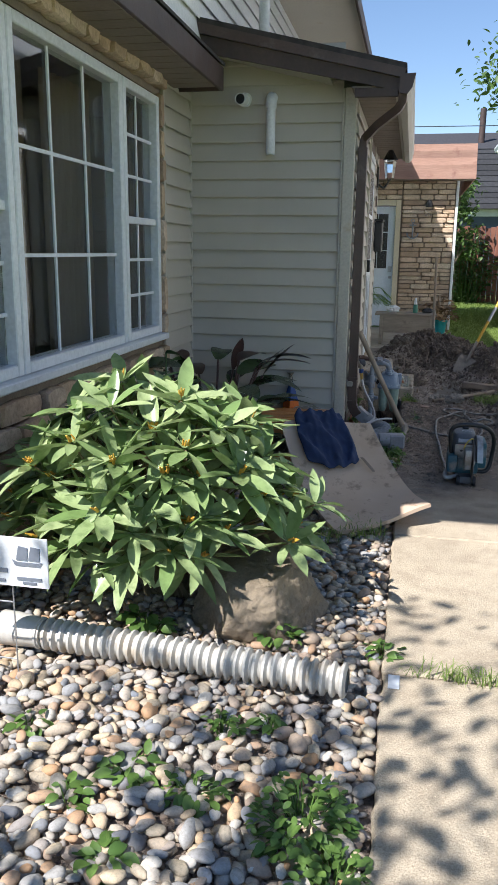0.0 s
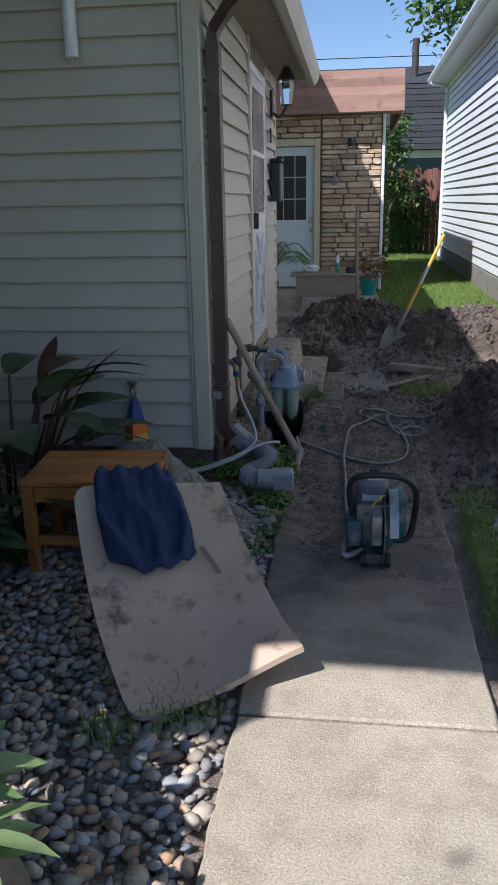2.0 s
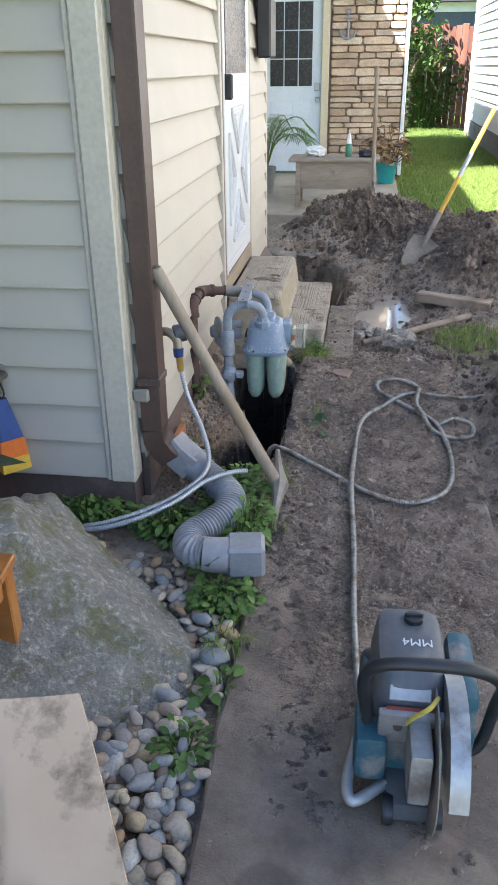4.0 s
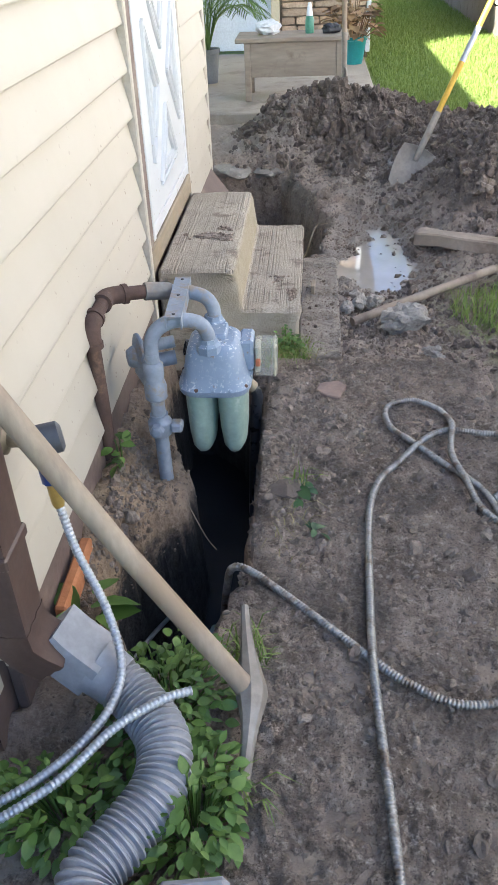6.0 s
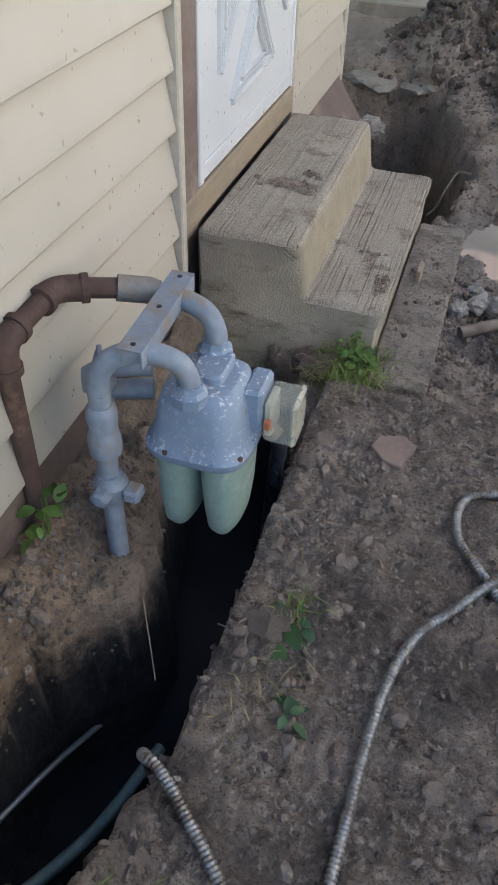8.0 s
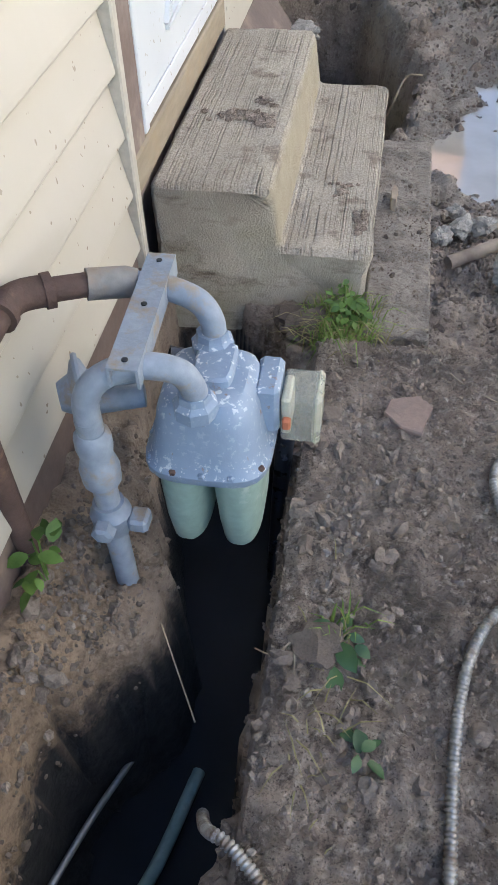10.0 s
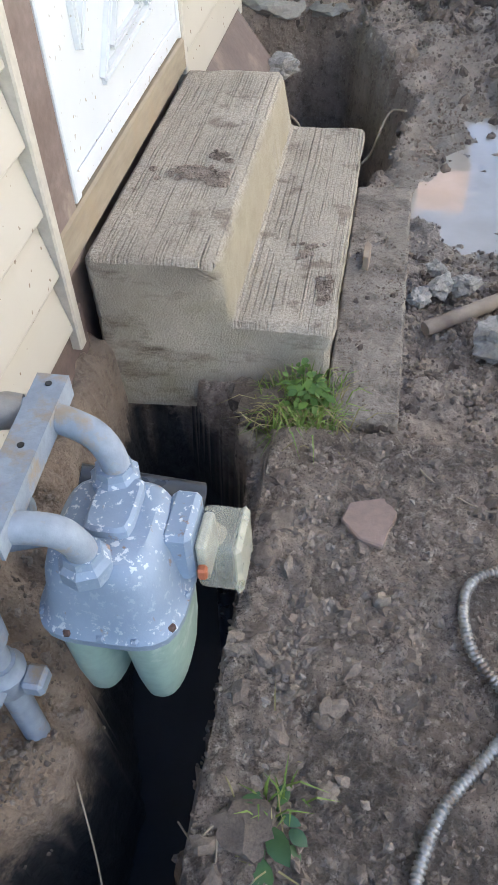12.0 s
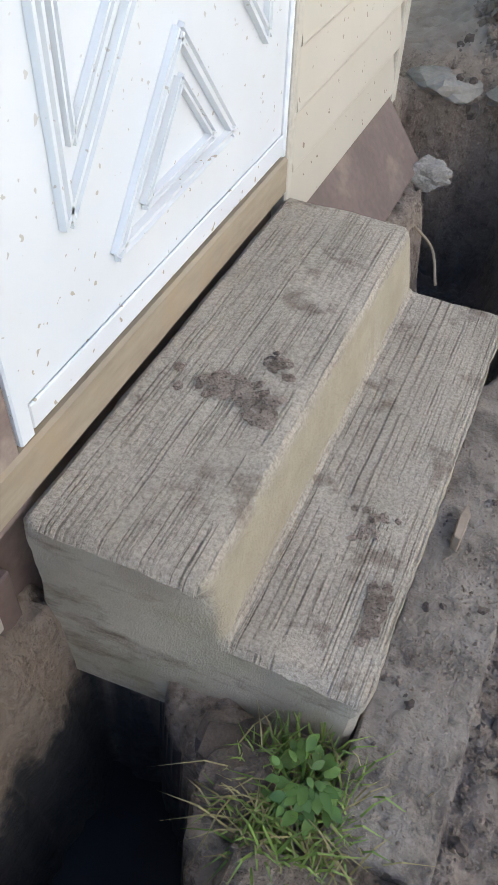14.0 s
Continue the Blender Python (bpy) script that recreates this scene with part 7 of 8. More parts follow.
M_IRON = surf("muddy_iron", (0.24, 0.21, 0.18), (0.36, 0.32, 0.275), 9.0, 0.6, 0.4, 60.0, 0.003, metal=0.3, stain=(0.17, 0.12, 0.09), stain_at=0.52)
pick = thing("pickaxe", (-0.03, 6.4, 0.02), "worn wooden-handled pickaxe leaning on the downspout", "pickaxe")
part("handle", tube([(-0.425, 6.36, 0.86), (-0.42, 6.362, 0.845), (-0.235, 6.378, 0.47), (-0.06, 6.402, 0.125), (-0.035, 6.40, 0.08)], [0.018, 0.0215, 0.020, 0.0215, 0.024], 14), M_HANDLE, pick, smooth=50)
head = smooth_line([(-0.055, 6.60, 0.115), (-0.045, 6.52, 0.105), (-0.03, 6.42, 0.085), (-0.025, 6.36, 0.075), (-0.03, 6.28, 0.045), (-0.035, 6.20, 0.012)], 5)
part("head", tube(head, [0.009 + 0.020 * math.exp(-((k - 12) / 4.5) ** 2) + 0.004 * min(1, k / 8) for k in range(len(head))], 8), M_IRON, pick, smooth=40)

M_CONDUIT = surf("steel_conduit", (0.26, 0.245, 0.225), (0.46, 0.44, 0.41), 60.0, 0.4, 0.4, 200.0, 0.002, metal=0.5, stain=(0.16, 0.12, 0.09), stain_at=0.5, stain_scale=22.0)
for pts in ([(0.285, 5.36, 0.06), (0.268, 5.46, 0.018), (0.25, 5.8, 0.016), (0.245, 6.11, 0.016), (0.235, 6.35, 0.017), (0.228, 6.53, 0.030), (0.232, 6.68, 0.018), (0.248, 7.03, 0.018), (0.285, 7.20, 0.018), (0.36, 7.31, 0.018), (0.435, 7.40, 0.034), (0.52, 7.455, 0.032), (0.64, 7.455, 0.02), (0.80, 7.44, 0.03), (0.98, 7.5, 0.10)],
            [(-0.16, 6.95, -0.30), (-0.135, 6.90, -0.12), (-0.11, 6.845, 0.0), (-0.06, 6.815, 0.020), (0.05, 6.72, 0.016), (0.22, 6.555, 0.016), (0.30, 6.485, 0.016), (0.40, 6.435, 0.016), (0.50, 6.455, 0.016), (0.585, 6.56, 0.016), (0.62, 6.78, 0.016), (0.605, 7.03, 0.016), (0.575, 7.17, 0.016), (0.49, 7.29, 0.016), (0.40, 7.41, 0.018), (0.34, 7.50, 0.018), (0.34, 7.61, 0.018), (0.42, 7.66, 0.018), (0.50, 7.61, 0.018), (0.535, 7.53, 0.018), (0.525, 7.44, 0.048), (0.51, 7.33, 0.03), (0.53, 7.20, 0.034), (0.56, 7.08, 0.018), (0.63, 7.0, 0.018), (0.72, 7.02, 0.02), (0.73, 7.12, 0.03), (0.66, 7.17, 0.03), (0.60, 7.13, 0.018)]):
    p2, r2 = ridged(pts, 0.0092, 0.0014, 0.0085, 12)
    tagged(part("metal_hose", tube(p2, r2, 10), M_CONDUIT, None, smooth=0), "flexible steel-clad hose lying on the muddy walk", "hose", "metal hoses")

# ---- concrete saw ----
saw = thing("concrete_saw", (0.40, 5.28, 0), "dirty teal and grey petrol cut-off saw standing on the walk", "saw")
M_TEAL = surf("teal_plastic", (0.022, 0.09, 0.125), (0.045, 0.14, 0.18), 8.0, 0.5, 0.2, stain=(0.24, 0.22, 0.20), stain_at=0.52, stain_scale=9.0)
M_GREYPL = surf("grey_plastic", (0.09, 0.095, 0.105), (0.14, 0.145, 0.155), 9.0, 0.45, 0.2, stain=(0.24, 0.22, 0.20), stain_at=0.6, stain_scale=9.0)
M_ALU = surf("dirty_aluminium", (0.36, 0.36, 0.36), (0.50, 0.50, 0.49), 14.0, 0.45, 0.3, metal=0.5, stain=(0.22, 0.20, 0.18), stain_at=0.52, stain_scale=10.0)
SX, SYY = 0.385, 5.25


def saw_bit(name, x0, x1, y0, y1, z0, z1, mat, bevel=0.012, label="", lean=0.0):
    bm = box(SX + x0, SX + x1, SYY + y0, SYY + y1, z0, z1, bevel, segs=2)
    for v in bm.verts:
        v.co.y += (v.co.z - z0) * lean
    return part(name, bm, mat, saw, label, smooth=35)


cover = part("engine_cover", loft([(SX - 0.02, SYY + 0.05, 0.078, 0.125, 0.20), (SX - 0.02, SYY + 0.05, 0.080, 0.128, 0.25), (SX - 0.02, SYY + 0.055, 0.074, 0.118, 0.295), (SX - 0.02, SYY + 0.06, 0.066, 0.105, 0.318), (SX - 0.02, SYY + 0.06, 0.050, 0.085, 0.324)], 36, 5), M_GREYPL, saw, "dusty dark grey engine cover", smooth=40)
part("cover_knob", lathe([(0.030, 0), (0.030, 0.005), (0.021, 0.006), (0.021, 0.016), (0.010, 0.019)], (SX - 0.01, SYY + 0.12, 0.318), 20), M_BLACK, cover, smooth=40)
part("knob_grip", box(SX - 0.03, SX + 0.01, SYY + 0.117, SYY + 0.123, 0.334, 0.343, 0.002), M_BLACK, cover)
part("nameplate", box(SX - 0.065, SX + 0.02, SYY - 0.078, SYY - 0.046, 0.272, 0.290, 0.002, turn=Matrix.Rotation(radians(50), 3, "X")), M_ALU, cover, "worn metal nameplate")
part("red_mark", box(SX - 0.07, SX + 0.03, SYY - 0.094, SYY - 0.081, 0.245, 0.262, 0.001), surf("red_mark", (0.30, 0.06, 0.05), (0.38, 0.10, 0.08), 40.0, 0.7, 0.1), cover, "faded red marking")
saw_bit("crankcase", -0.115, 0.075, -0.06, 0.16, 0.055, 0.205, M_TEAL, 0.02)
saw_bit("fuel_tank", -0.13, -0.06, -0.11, 0.05, 0.07, 0.19, M_TEAL, 0.022, "dusty blue plastic tank")
saw_bit("starter_housing", 0.065, 0.125, -0.05, 0.17, 0.09, 0.27, M_TEAL, 0.025)
saw_bit("front_plate", -0.085, 0.06, -0.085, -0.06, 0.165, 0.262, M_ALU, 0.008, "bare aluminium plate with two holes", -0.25)
# the plate is not pierced: two black discs give the holes' shade
for dx in (-0.045, 0.025):
    part("plate_hole", lathe([(0.010, 0), (0.010, 0.003)], (SX + dx, SYY - 0.099, 0.225), 14, None, (0, -1, 0.25)), M_BLACK, saw)
saw_bit("blade_arm", -0.025, 0.02, -0.20, -0.07, 0.12, 0.25, M_ALU, 0.01, "aluminium belt guard arm")
blade = part("blade", lathe([(0.15, -0.0015), (0.15, 0.0015)], (SX - 0.002 + 0.03, SYY - 0.10, 0.155), 40, None, (1, 0, 0)), M_IRON, saw, "muddy steel cutting disc")
part("arbor", lathe([(0.03, 0), (0.03, 0.012), (0.012, 0.02)], (SX + 0.031, SYY - 0.10, 0.155), 18, None, (1, 0, 0)), M_ALU, blade, smooth=40)
bm = bmesh.new()
ring = [math.radians(a) for a in range(-10, 171, 10)]
for x0, x1 in ((0.045, 0.082),):
    o = [(SYY - 0.10 + 0.168 * math.cos(a), 0.158 + 0.168 * math.sin(a)) for a in ring] + [(SYY - 0.10 + 0.04 * math.cos(a), 0.158 + 0.04 * math.sin(a)) for a in ring[::-1]]
    prism(o, "x", SX + x0, SX + x1, bm)
part("blade_guard", bm, M_ALU, saw, "pale grey blade guard", smooth=30)
bm = tube(smooth_line([(SX - 0.105, SYY - 0.06, 0.20), (SX - 0.118, SYY - 0.09, 0.33), (SX - 0.09, SYY - 0.105, 0.385), (SX, SYY - 0.11, 0.40), (SX + 0.10, SYY - 0.10, 0.385), (SX + 0.155, SYY - 0.06, 0.32), (SX + 0.165, SYY + 0.01, 0.20), (SX + 0.14, SYY + 0.01, 0.075), (SX + 0.06, SYY, 0.06)], 6), 0.0135, 12)
part("handle", bm, M_BLACK, saw, "black tubular front handle", smooth=50)
part("rear_grip", tube(smooth_line([(SX - 0.10, SYY + 0.04, 0.12), (SX - 0.105, SYY + 0.13, 0.13), (SX - 0.10, SYY + 0.15, 0.19), (SX - 0.07, SYY + 0.08, 0.235)], 5), 0.017, 10), M_GREYPL, saw, smooth=50)
part("foot", tube(smooth_line([(SX - 0.06, SYY - 0.09, 0.05), (SX - 0.125, SYY - 0.14, 0.045), (SX - 0.14, SYY - 0.10, 0.055), (SX - 0.12, SYY + 0.0, 0.075)], 5), 0.013, 10), M_ALU, saw, smooth=50)
for x in (-0.055, 0.045):
    part("wheel", lathe([(0.030, -0.011), (0.033, 0), (0.030, 0.011)], (SX + x, SYY - 0.14, 0.033), 18, None, (1, 0, 0)), M_BLACK, saw, smooth=40)
saw_bit("base", -0.06, 0.05, -0.15, 0.15, 0.012, 0.06, M_GREYPL, 0.008)
part("throttle_cable", tube(smooth_line([(SX + 0.03, SYY - 0.09, 0.30), (SX + 0.01, SYY - 0.13, 0.31), (SX - 0.02, SYY - 0.12, 0.27), (SX - 0.03, SYY - 0.09, 0.22)], 5), 0.005, 6), surf("yellow_cable", (0.60, 0.45, 0.08), (0.70, 0.55, 0.12), 20.0, 0.5, 0.1), saw, "yellow cable")
part("hose_coupler", tube([(SX - 0.108, SYY + 0.06, 0.06), (SX - 0.112, SYY + 0.03, 0.16)], 0.014, 10), M_BLACK, saw, smooth=50)
txt = bpy.data.curves.new("marking", "FONT")
txt.body, txt.size, txt.extrude = "MM4", 0.032, 0.0008
txt.align_x = "CENTER"
mark = new("marking", txt)
dg = bpy.context.evaluated_depsgraph_get()
me = bpy.data.meshes.new_from_object(mark.evaluated_get(dg))
bpy.data.objects.remove(mark)
me.transform(Matrix.Translation((SX - 0.005, SYY + 0.055, 0.3250)) @ Matrix.Rotation(math.pi, 4, "Z"))
me.materials.append(M_SIGN)
link_mesh("marking", me, saw, "white lettering")

# ---- shovels ----
M_YELLOW = surf("yellow_handle", (0.62, 0.36, 0.03), (0.72, 0.46, 0.06), 9.0, 0.5, 0.2, stain=(0.25, 0.18, 0.09), stain_at=0.58)


def shovel(base, top, label, handle_mat, blade_turn, bands=()):
    """A shovel stuck in the earth: blade at base, handle to top."""
    base, top = Vector(base), Vector(top)
    way = (top - base).normalized()
    t = thing("shovel", base, label, "shovel", "shovels")
    side = Matrix.Rotation(blade_turn, 3, way) @ way.orthogonal().normalized()
    face = way.cross(side)
    bm = bmesh.new()
    rows = []
    for k, (s, w, bow) in enumerate(((-0.08, 0.055, 0.0), (-0.04, 0.10, 0.008), (0.05, 0.115, 0.014), (0.14, 0.115, 0.014), (0.19, 0.105, 0.010), (0.205, 0.03, 0.0))):
        rows.append([bm.verts.new(base + way * s + side * w * u + face * (-bow * 1.6 * (1 - u * u))) for u in (-1, -0.5, 0, 0.5, 1)])
    for a, b in zip(rows, rows[1:]):
        for i in range(4):
            bm.faces.new((a[i], a[i + 1], b[i + 1], b[i]))
    bmesh.ops.recalc_face_normals(bm, faces=bm.faces)
    bmesh.ops.solidify(bm, geom=bm.faces, thickness=0.004)
    part("blade", bm, M_IRON, t, "muddy steel blade", smooth=40)
    part("socket", tube([base + way * 0.12, base + way * 0.22, base + way * 0.42], [0.014, 0.020, 0.021], 12), M_IRON, t, smooth=50)
    part("handle", tube([base + way * 0.40, top], 0.0175, 12), handle_mat, t, smooth=50)
    for a, b in bands:
        part("band", tube([base.lerp(top, a), base.lerp(top, b)], 0.0182, 12), M_METAL, t, "worn grey band", smooth=50)


shovel((0.31, 11.58, 0.27), (0.29, 11.62, 1.42), "long wooden-handled shovel stuck in the earth heap", M_HANDLE, 0.9)
shovel((0.655, 10.28, 0.02), (1.19, 10.66, 1.12), "yellow-handled shovel leaning in the mud", M_YELLOW, 2.3, ((0.56, 0.72),))

# ---- mud, pool, rubble ----
M_WATER = Nodes("muddy_water")
col = M_WATER.mix(M_WATER.ramp(M_WATER.noise(5.0), 0.35, 0.65), (0.30, 0.27, 0.235), (0.36, 0.325, 0.29))
M_WATER = M_WATER.done(col, 0.04, 0.0, M_WATER.bump(M_WATER.noise(9.0, 2.0), 0.03, 0.01))
bm = bmesh.new()
vs = [bm.verts.new((0.42 + (x - 0.42) * 1.25, 9.3 + (y - 9.3) * 1.25, -0.124)) for x, y in POND]
bm.faces.new(vs)
pool = part("puddle", bm, M_WATER)
tagged(pool, "milky brown rain puddle in the mud", "puddle", kind="structure")
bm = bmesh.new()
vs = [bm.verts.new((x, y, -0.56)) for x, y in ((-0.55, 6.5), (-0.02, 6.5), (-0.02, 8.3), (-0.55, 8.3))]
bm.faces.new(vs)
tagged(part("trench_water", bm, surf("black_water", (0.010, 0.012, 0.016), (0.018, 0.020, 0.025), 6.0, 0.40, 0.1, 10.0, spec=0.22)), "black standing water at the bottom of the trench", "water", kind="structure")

M_PLANK = surf("muddy_plank", (0.26, 0.205, 0.155), (0.36, 0.295, 0.235), 8.0, 0.8, 0.6, 40.0, 0.006, stain=(0.15, 0.11, 0.085), stain_at=0.52)
for pts, r, label in (([(0.26, 8.43, -0.055), (0.55, 8.62, -0.03), (0.92, 8.86, 0.005)], 0.020, "muddy wooden pole lying across the mud"), ([(0.9, 7.6, 0.06), (1.05, 7.85, 0.08), (1.2, 8.1, 0.05)], 0.012, "muddy stick half buried in the heap")):
    tagged(part("stick", tube(smooth_line(pts, 5), r, 9), M_PLANK, None, smooth=50), label, "stick", "sticks")
bm = box(-0.26, 0.26, -0.055, 0.055, -0.035, 0.035, 0.008)
bmesh.ops.subdivide_edges(bm, edges=bm.edges, cuts=3, use_grid_fill=True)
for v in bm.verts:
    v.co += noise.noise_vector(v.co * 11) * 0.012
bmesh.ops.rotate(bm, verts=bm.verts, matrix=Matrix.Rotation(radians(-24), 3, "Z"))
bmesh.ops.translate(bm, verts=bm.verts, vec=(0.86, 9.27, -0.015))
tagged(part("broken_kerb", bm, M_PLANK, None, smooth=40), "broken muddy kerb piece in the digging", "kerb")
for k, (x, y, z, sx, sy, sz) in enumerate(((0.475, 8.36, -0.025, 0.11, 0.075, 0.07), (0.30, 8.60, -0.035, 0.045, 0.035, 0.035), (0.245, 8.55, -0.04, 0.035, 0.03, 0.025), (0.36, 8.62, -0.04, 0.035, 0.045, 0.035), (0.29, 8.69, -0.045, 0.03, 0.025, 0.02),
                                           (0.55, 8.11, -0.03, 0.035, 0.03, 0.025), (0.33, 8.26, -0.07, 0.03, 0.025, 0.015), (-0.35, 10.02, -0.03, 0.045, 0.08, 0.05), (1.45, 10.7, 0.26, 0.10, 0.08, 0.05), (1.25, 10.9, 0.22, 0.07, 0.09, 0.05),
                                           (0.62, 10.6, 0.02, 0.07, 0.05, 0.04), (0.10, 11.0, 0.10, 0.05, 0.04, 0.035), (0.85, 7.95, -0.02, 0.035, 0.03, 0.022), (0.565, 8.03, -0.02, 0.03, 0.022, 0.018))):
    tagged(part("rubble", lump((x, y, z), (sx, sy, sz), 0.42, 1.9, 4, 50 + k, k * 0.7, None, 0.95), M_RUBBLE, None, smooth=25), "broken grey concrete lump in the mud", "rubble", "concrete rubble")
tagged(part("brick", box(WX + 0.02, WX + 0.05, 6.60, 6.85, 0.03, 0.095, 0.006), surf("orange_brick", (0.40, 0.15, 0.06), (0.50, 0.21, 0.09), 12.0, 0.9, 0.5), None), "orange brick showing under the house wall", "brick")
bm = lump((1.05, 5.62, -0.03), (0.20, 0.13, 0.05), 0.2, 1.5, 3, 77, -0.5, None, 0.9)
tagged(part("broken_slab", bm, M_RUBBLE, None, smooth=30), "pale broken concrete slab edge by the grass", "rubble")


def scatter(name, material, zones, size, label, seed, sub=1):
    """Loose clods or grit as one object, resting on the ground or on the walk."""
    rnd = random.Random(seed)
    bm = bmesh.new()
    bmesh.ops.create_icosphere(bm, subdivisions=sub, radius=1.0)
    ball = np.array([v.co[:] for v in bm.verts]), np.array([[v.index for v in f.verts] for f in bm.faces])
    bm.free()
    kinds = []
    for k in range(8):
        v = np.array([np.array(p) * (1 + 0.6 * noise.noise(Vector(p) * 1.6 + Vector((k * 9.1, seed, 0))) + 0.45 * noise.noise(Vector(p) * 3.7 + Vector((seed, k * 5.3, 0)))) for p in ball[0]])
        kinds.append((v, ball[1]))
    spots = []
    for cx, cy, rx, ry, n in zones:
        for _ in range(n):
            spots.append((rnd.gauss(cx, rx), rnd.gauss(cy, ry)))
    xy = np.array(spots)
    hs = ground_height(xy[None, :, 0], xy[None, :, 1])[0][0]
    pieces = []
    for (x, y), h in zip(spots, hs):
        s = size * min(2.0, rnd.lognormvariate(-0.35, 0.55))
        if -0.06 < x < 0.71 and y < 7.985:
            h = 0.0
        if 0.05 < x < 0.205 and 8.03 < y < 9.07:
            h = -0.006
            s *= 0.4
        if h < -0.2 or (x < 0.05 and 8.1 < y < 9.2) or x < WX + 0.03:
            continue
        m = Matrix.LocRotScale((x, y, h + s * 0.05), Euler((rnd.uniform(0, 6), rnd.uniform(0, 6), rnd.uniform(0, 6))), Vector((s, s * rnd.uniform(0.7, 1.0), s * rnd.uniform(0.5, 0.8))))
        pieces.append(placed(kinds[rnd.randrange(8)], m))
    ob = new(name, joined(name, pieces, material, False))
    return tagged(ob, label, "debris", kind="stuff")


scatter("soil_clods", M_CLOD, ((0.28, 11.35, 0.35, 0.3, 2200), (0.95, 11.0, 0.35, 0.4, 1400), (1.35, 10.3, 0.4, 0.5, 2000), (1.25, 7.0, 0.25, 0.7, 2400), (0.5, 8.5, 0.3, 0.3, 350), (0.9, 9.6, 0.3, 0.4, 400), (-0.1, 11.1, 0.3, 0.2, 300)), 0.015, "dark lumps of dug earth", 71, 2)
scatter("earth_lumps", M_CLOD, ((0.28, 11.35, 0.33, 0.25, 420), (0.95, 11.0, 0.35, 0.35, 260), (1.35, 10.3, 0.35, 0.45, 300), (1.25, 7.0, 0.2, 0.6, 260), (0.55, 10.9, 0.3, 0.3, 160)), 0.034, "large dark lumps of dug earth on the heaps", 74, 3)
scatter("earth_crumbs", M_CRUMB, ((0.01, 7.5, 0.06, 0.45, 3072), (0.25, 7.4, 0.25, 0.4, 4096), (0.3, 6.9, 0.25, 0.5, 3328), (0.0, 7.0, 0.05, 0.2, 384), (0.45, 8.35, 0.25, 0.25, 3328), (0.75, 9.2, 0.25, 0.35, 2816), (0.30, 9.8, 0.25, 0.25, 2048), (0.5, 10.5, 0.35, 0.3, 2816), (0.14, 8.5, 0.05, 0.35, 640), (-0.40, 7.0, 0.06, 0.3, 2048), (0.1, 8.5, 0.06, 0.3, 153), (-0.2, 8.7, 0.2, 0.3, 0)), 0.0060, "crumbs of soil on the muddy walk", 72)
scatter("edge_clods", M_CRUMB, ((0.0, 7.66, 0.03, 0.16, 110), (0.05, 7.55, 0.06, 0.25, 90), (0.03, 7.2, 0.05, 0.14, 110), (0.14, 7.35, 0.10, 0.25, 120), (0.40, 7.3, 0.18, 0.35, 160), (0.35, 6.6, 0.2, 0.4, 90), (-0.43, 7.2, 0.035, 0.12, 60), (-0.45, 6.95, 0.03, 0.12, 60)), 0.0125, "small lumps of soil beside the trench", 75, 2)
scatter("grit", M_GRIT, ((0.03, 7.22, 0.03, 0.12, 420), (0.0, 7.68, 0.035, 0.12, 260), (0.02, 7.28, 0.045, 0.28, 1100), (0.05, 11.25, 0.2, 0.18, 1400), (0.3, 8.6, 0.08, 0.14, 200), (0.42, 8.5, 0.16, 0.2, 1100), (0.15, 10.6, 0.25, 0.2, 900), (0.0, 7.75, 0.05, 0.15, 160), (0.5, 10.9, 0.4, 0.3, 500), (0.3, 12.0, 0.6, 0.2, 300), (0.3, 7.6, 0.2, 0.2, 200)), 0.0065, "pale grit and small stones in the mud", 73)
# mud left on the treads and wet lumps at the slab edge
for k, (x, y, z, sx, sy, n) in enumerate(((-0.335, 8.53, 0.292, 0.060, 0.030, 70), (-0.265, 8.50, 0.292, 0.022, 0.035, 40), (0.010, 8.33, 0.113, 0.014, 0.045, 40), (-0.30, 8.62, 0.292, 0.03, 0.03, 14), (-0.06, 8.50, 0.113, 0.04, 0.05, 16))):
    rk = random.Random(200 + k)
    bm = bmesh.new()
    for _ in range(n):
        q = rk.uniform(0.004, 0.013)
        lump((x + rk.gauss(0, sx * 0.55), y + rk.gauss(0, sy * 0.55), z + 0.0), (q * 1.3, q, q * 0.55), 0.5, 1.5, 1, rk.randrange(900), rk.uniform(0, 6), bm)
    tagged(part("mud_clod", bm, M_MUD, None, smooth=30), "dried crumbly mud clod on the step tread", "mud", "mud on the steps", "stuff")
for k, (x, y, z, s) in enumerate(((-0.02, 7.83, 0.01, 0.022), (-0.015, 7.72, 0.012, 0.030), (-0.03, 7.63, 0.012, 0.024), (-0.02, 7.48, 0.008, 0.02), (-0.09, 8.06, -0.02, 0.05), (-0.13, 8.10, -0.04, 0.055), (0.02, 7.16, 0.006, 0.045))):
    tagged(part("mud_clod", lump((x, y, z), (s * 1.2, s, s * 0.6), 0.4, 2.0, 3, 120 + k, k), M_CLOD, None, smooth=30), "dark clod of earth on the trench edge", "mud", "clods on the trench edge")
M_ROOT = surf("root", (0.34, 0.27, 0.19), (0.46, 0.37, 0.27), 20.0, 0.85, 0.4)
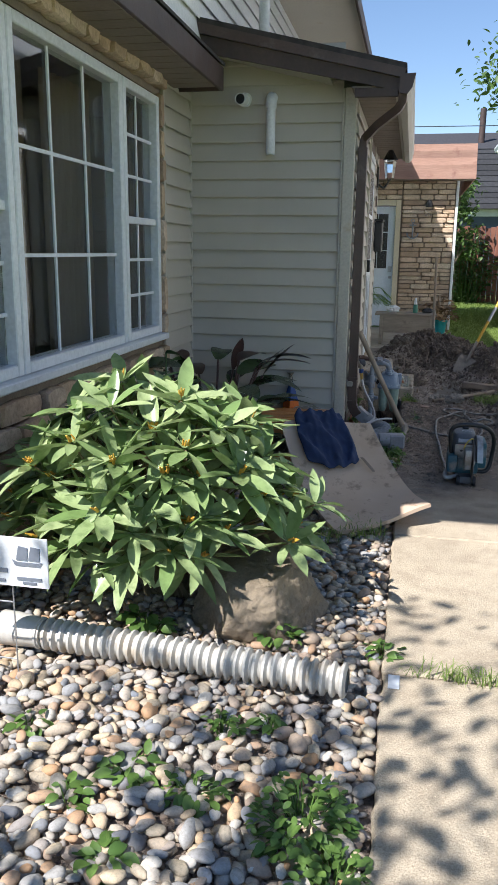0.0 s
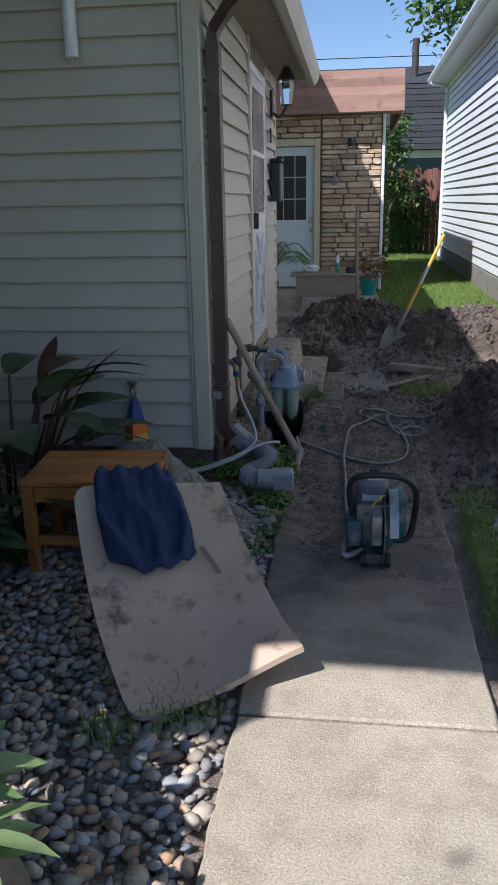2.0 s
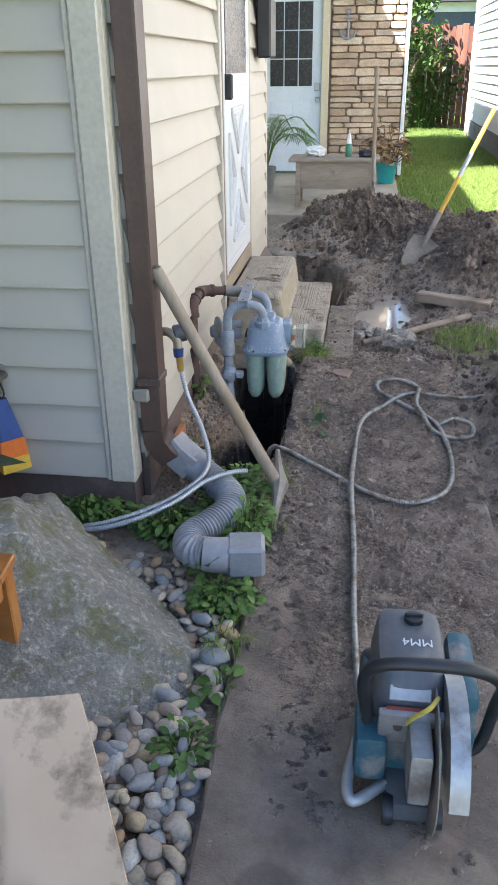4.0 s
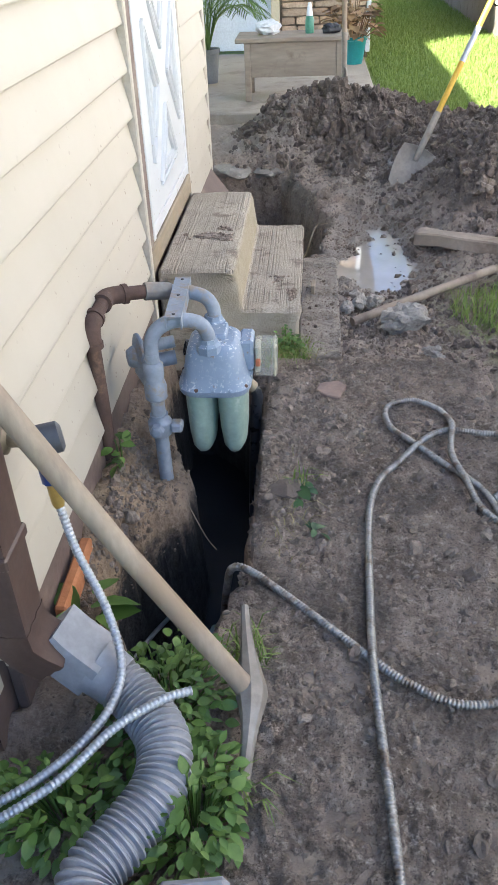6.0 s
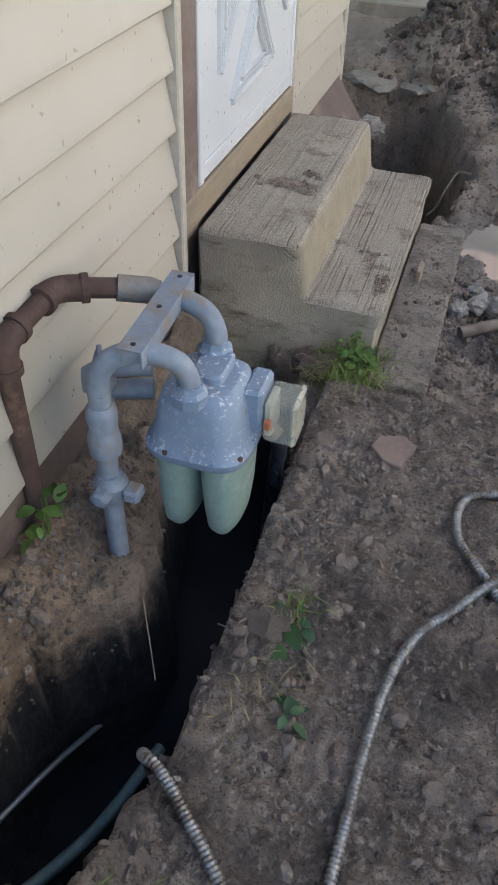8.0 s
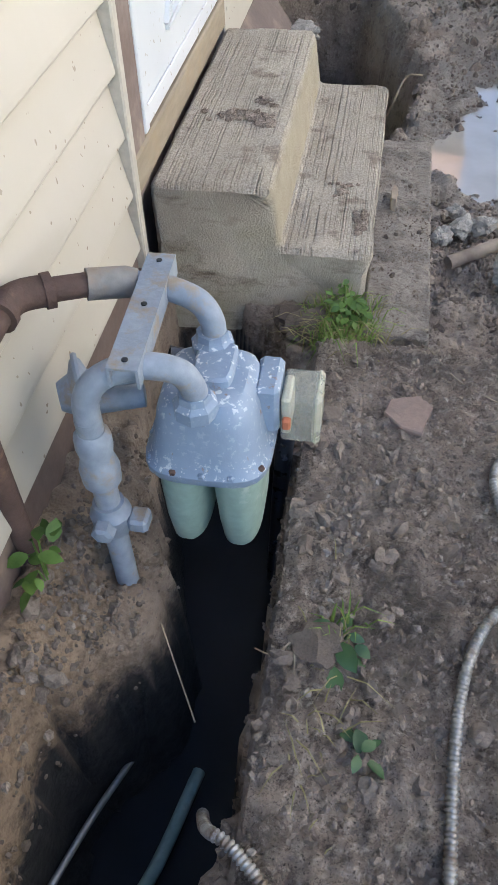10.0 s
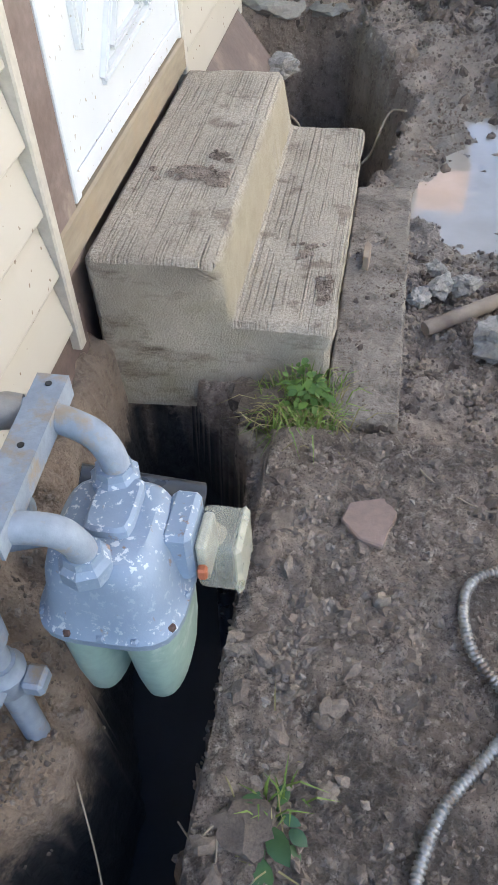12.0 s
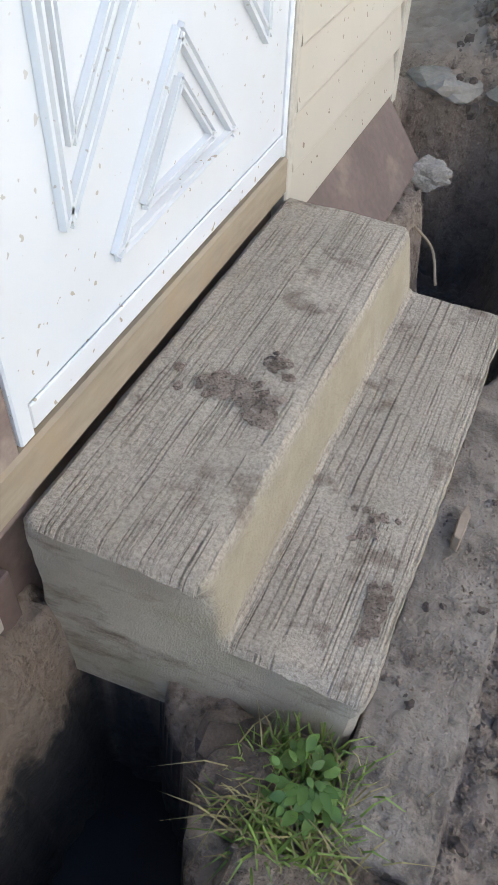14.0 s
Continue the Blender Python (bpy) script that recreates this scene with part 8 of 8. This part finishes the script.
for k, pts in enumerate(([(0.17, 9.70, -0.05), (0.11, 9.75, -0.08), (0.07, 9.71, -0.17), (0.05, 9.74, -0.24), (0.02, 9.72, -0.27)], [(-0.33, 9.9, -0.14), (-0.25, 9.86, -0.18), (-0.20, 9.76, -0.24)], [(0.16, 9.5, -0.10), (0.10, 9.40, -0.2), (0.05, 9.36, -0.3)],
                         [(-0.09, 7.17, -0.05), (-0.05, 7.13, 0.01), (-0.02, 7.15, 0.02), (-0.01, 7.05, 0.005)], [(-0.28, 7.22, -0.10), (-0.22, 7.12, -0.13), (-0.18, 7.05, -0.12)], [(0.20, 7.98, 0.004), (0.28, 7.86, 0.006), (0.40, 7.80, 0.005), (0.36, 7.93, 0.005)])):
    tagged(part("root", tube(smooth_line(pts, 6), 0.0045 if k < 3 else 0.0016, 6), M_ROOT, None), "thin pale root hanging from the dug soil", "root", "roots")
leafy_clump("wilted_plant", (0.055, 7.17, 0.004), (0.035, 0.05, 0.03), 14, 0.042, M_SHRUB, "wilted green plant pulled out onto the mud", "plant", 130, lift=0.1)
leafy_clump("wilted_plant", (0.10, 6.98, 0.004), (0.02, 0.03, 0.02), 6, 0.04, M_SHRUB, "wilted green plant pulled out onto the mud", "plant", 131, lift=0.1)

# ---- bench and pots on the patio ----
M_GREYWOOD = surf("grey_wood", (0.27, 0.22, 0.17), (0.37, 0.31, 0.245), 6.0, 0.85, 0.5, 40.0, 0.004, stain=(0.19, 0.15, 0.115), stretch=(0.2, 1, 1), rnd=0.1)
bench = thing("potting_bench", (-0.1, 12.85, 0.06), "weathered grey wooden bench with clutter on it", "bench")
for y0, y1 in ((12.60, 12.84), (12.85, 13.09)):
    part("top_board", box(-0.57, 0.38, y0, y1, 0.515, 0.55, 0.006), M_GREYWOOD, bench)
for x in (-0.47, 0.30):
    for y in (12.65, 13.04):
        part("leg", box(x - 0.025, x + 0.025, y - 0.035, y + 0.035, 0.06, 0.514, 0.006), M_GREYWOOD, bench)
part("apron", box(-0.444, 0.274, 12.62, 12.645, 0.25, 0.514, 0.004), M_GREYWOOD, bench)
part("apron", box(-0.444, 0.274, 13.05, 13.075, 0.33, 0.514, 0.004), M_GREYWOOD, bench)
bottle = thing("spray_bottle", (0.05, 12.85, 0.55), "white and green cleaning bottle on the bench", "bottle")
part("body", lathe([(0.035, 0), (0.037, 0.02), (0.036, 0.10), (0.028, 0.13)], (0.05, 12.85, 0.55), 14), surf("bottle_green", (0.05, 0.22, 0.15), (0.08, 0.3, 0.2), 9.0, 0.4, 0.05), bottle, "green lower half", smooth=40)
part("cap", lathe([(0.028, 0.131), (0.022, 0.18), (0.013, 0.23)], (0.05, 12.85, 0.55), 14), M_WHITE, bottle, smooth=40)
bag = part("plastic_bag", lump((-0.30, 12.85, 0.60), (0.10, 0.08, 0.055), 0.5, 2.5, 3, 140), M_WHITE, None, smooth=30)
tagged(bag, "crumpled pale plastic bag on the bench", "bag")
tagged(part("work_glove", lump((0.24, 12.80, 0.585), (0.08, 0.05, 0.042), 0.4, 2.2, 3, 141), M_BLACK, None, smooth=30), "dark muddy work glove on the bench", "glove")


def flower_pot(at, r, h, mat, label):
    t = thing("flower_pot", at, label, "flower pot", "flower pots")
    part("pot", lathe([(r * 0.72, 0), (r, h * 0.86), (r * 1.08, h * 0.87), (r * 1.08, h), (r * 0.95, h), (r * 0.92, h * 0.9)], at, 24), mat, t, smooth=40)
    part("soil", lathe([(r * 0.90, 0), (r * 0.90, 0.01)], (at[0], at[1], at[2] + h * 0.905), 20), M_CLOD, t)
    return t


flower_pot((-0.92, 13.62, 0.06), 0.105, 0.30, surf("grey_pot", (0.16, 0.165, 0.17), (0.22, 0.225, 0.23), 5.0, 0.7, 0.3), "grey plastic pot with a palm on the patio")
flower_pot((-1.17, 13.75, 0.06), 0.14, 0.27, surf("red_pot", (0.26, 0.06, 0.035), (0.34, 0.09, 0.05), 5.0, 0.6, 0.3), "dark red clay pot on the patio")
flower_pot((0.50, 14.55, 0.06), 0.135, 0.26, surf("teal_pot", (0.02, 0.27, 0.29), (0.03, 0.34, 0.36), 5.0, 0.4, 0.1), "teal glazed pot with a dry plant on the patio")
palm = thing("potted_palm", (-0.92, 13.62, 0.33), "green feathery palm in the grey pot", "palm")
rndp = random.Random(150)
fr = []
stm = bmesh.new()
for k in range(26):
    a = rndp.uniform(0, math.tau)
    L = rndp.uniform(0.45, 0.75)
    base = Vector((-0.92, 13.62, 0.33))
    line = smooth_line([base, base + Vector((0.12 * math.cos(a), 0.12 * math.sin(a), L * 0.6)), base + Vector((0.34 * math.cos(a), 0.34 * math.sin(a), L * 0.8)), base + Vector((0.52 * math.cos(a), 0.52 * math.sin(a), L * 0.62))], 7)
    tube(line, 0.005, 5, stm)
    shp = leaf_shape(0.24, 0.013, 0.25, 0.1, 4)
    for i in range(6, len(line) - 1):
        d = (line[i + 1] - line[i]).normalized()
        for s in (-1, 1):
            side = d.cross(Vector((0, 0, 1))).normalized() * s
            fr.append(placed(shp, aim(line[i], side + d * 0.7 + Vector((0, 0, 0.1)), 0, rndp.uniform(0.7, 1.1))))
part("stem", stm, M_WEED, palm)
link_mesh("fronds", joined("fronds", fr, M_WEED, True), palm)
leafy_clump("dry_plant", (0.50, 14.55, 0.30), (0.26, 0.26, 0.45), 150, 0.11, surf("dry_leaf", (0.26, 0.14, 0.08), (0.42, 0.30, 0.16), 9.0, 0.8, 0.2, isl=0.5), "brown drying plant in the teal pot", "plant", 151)
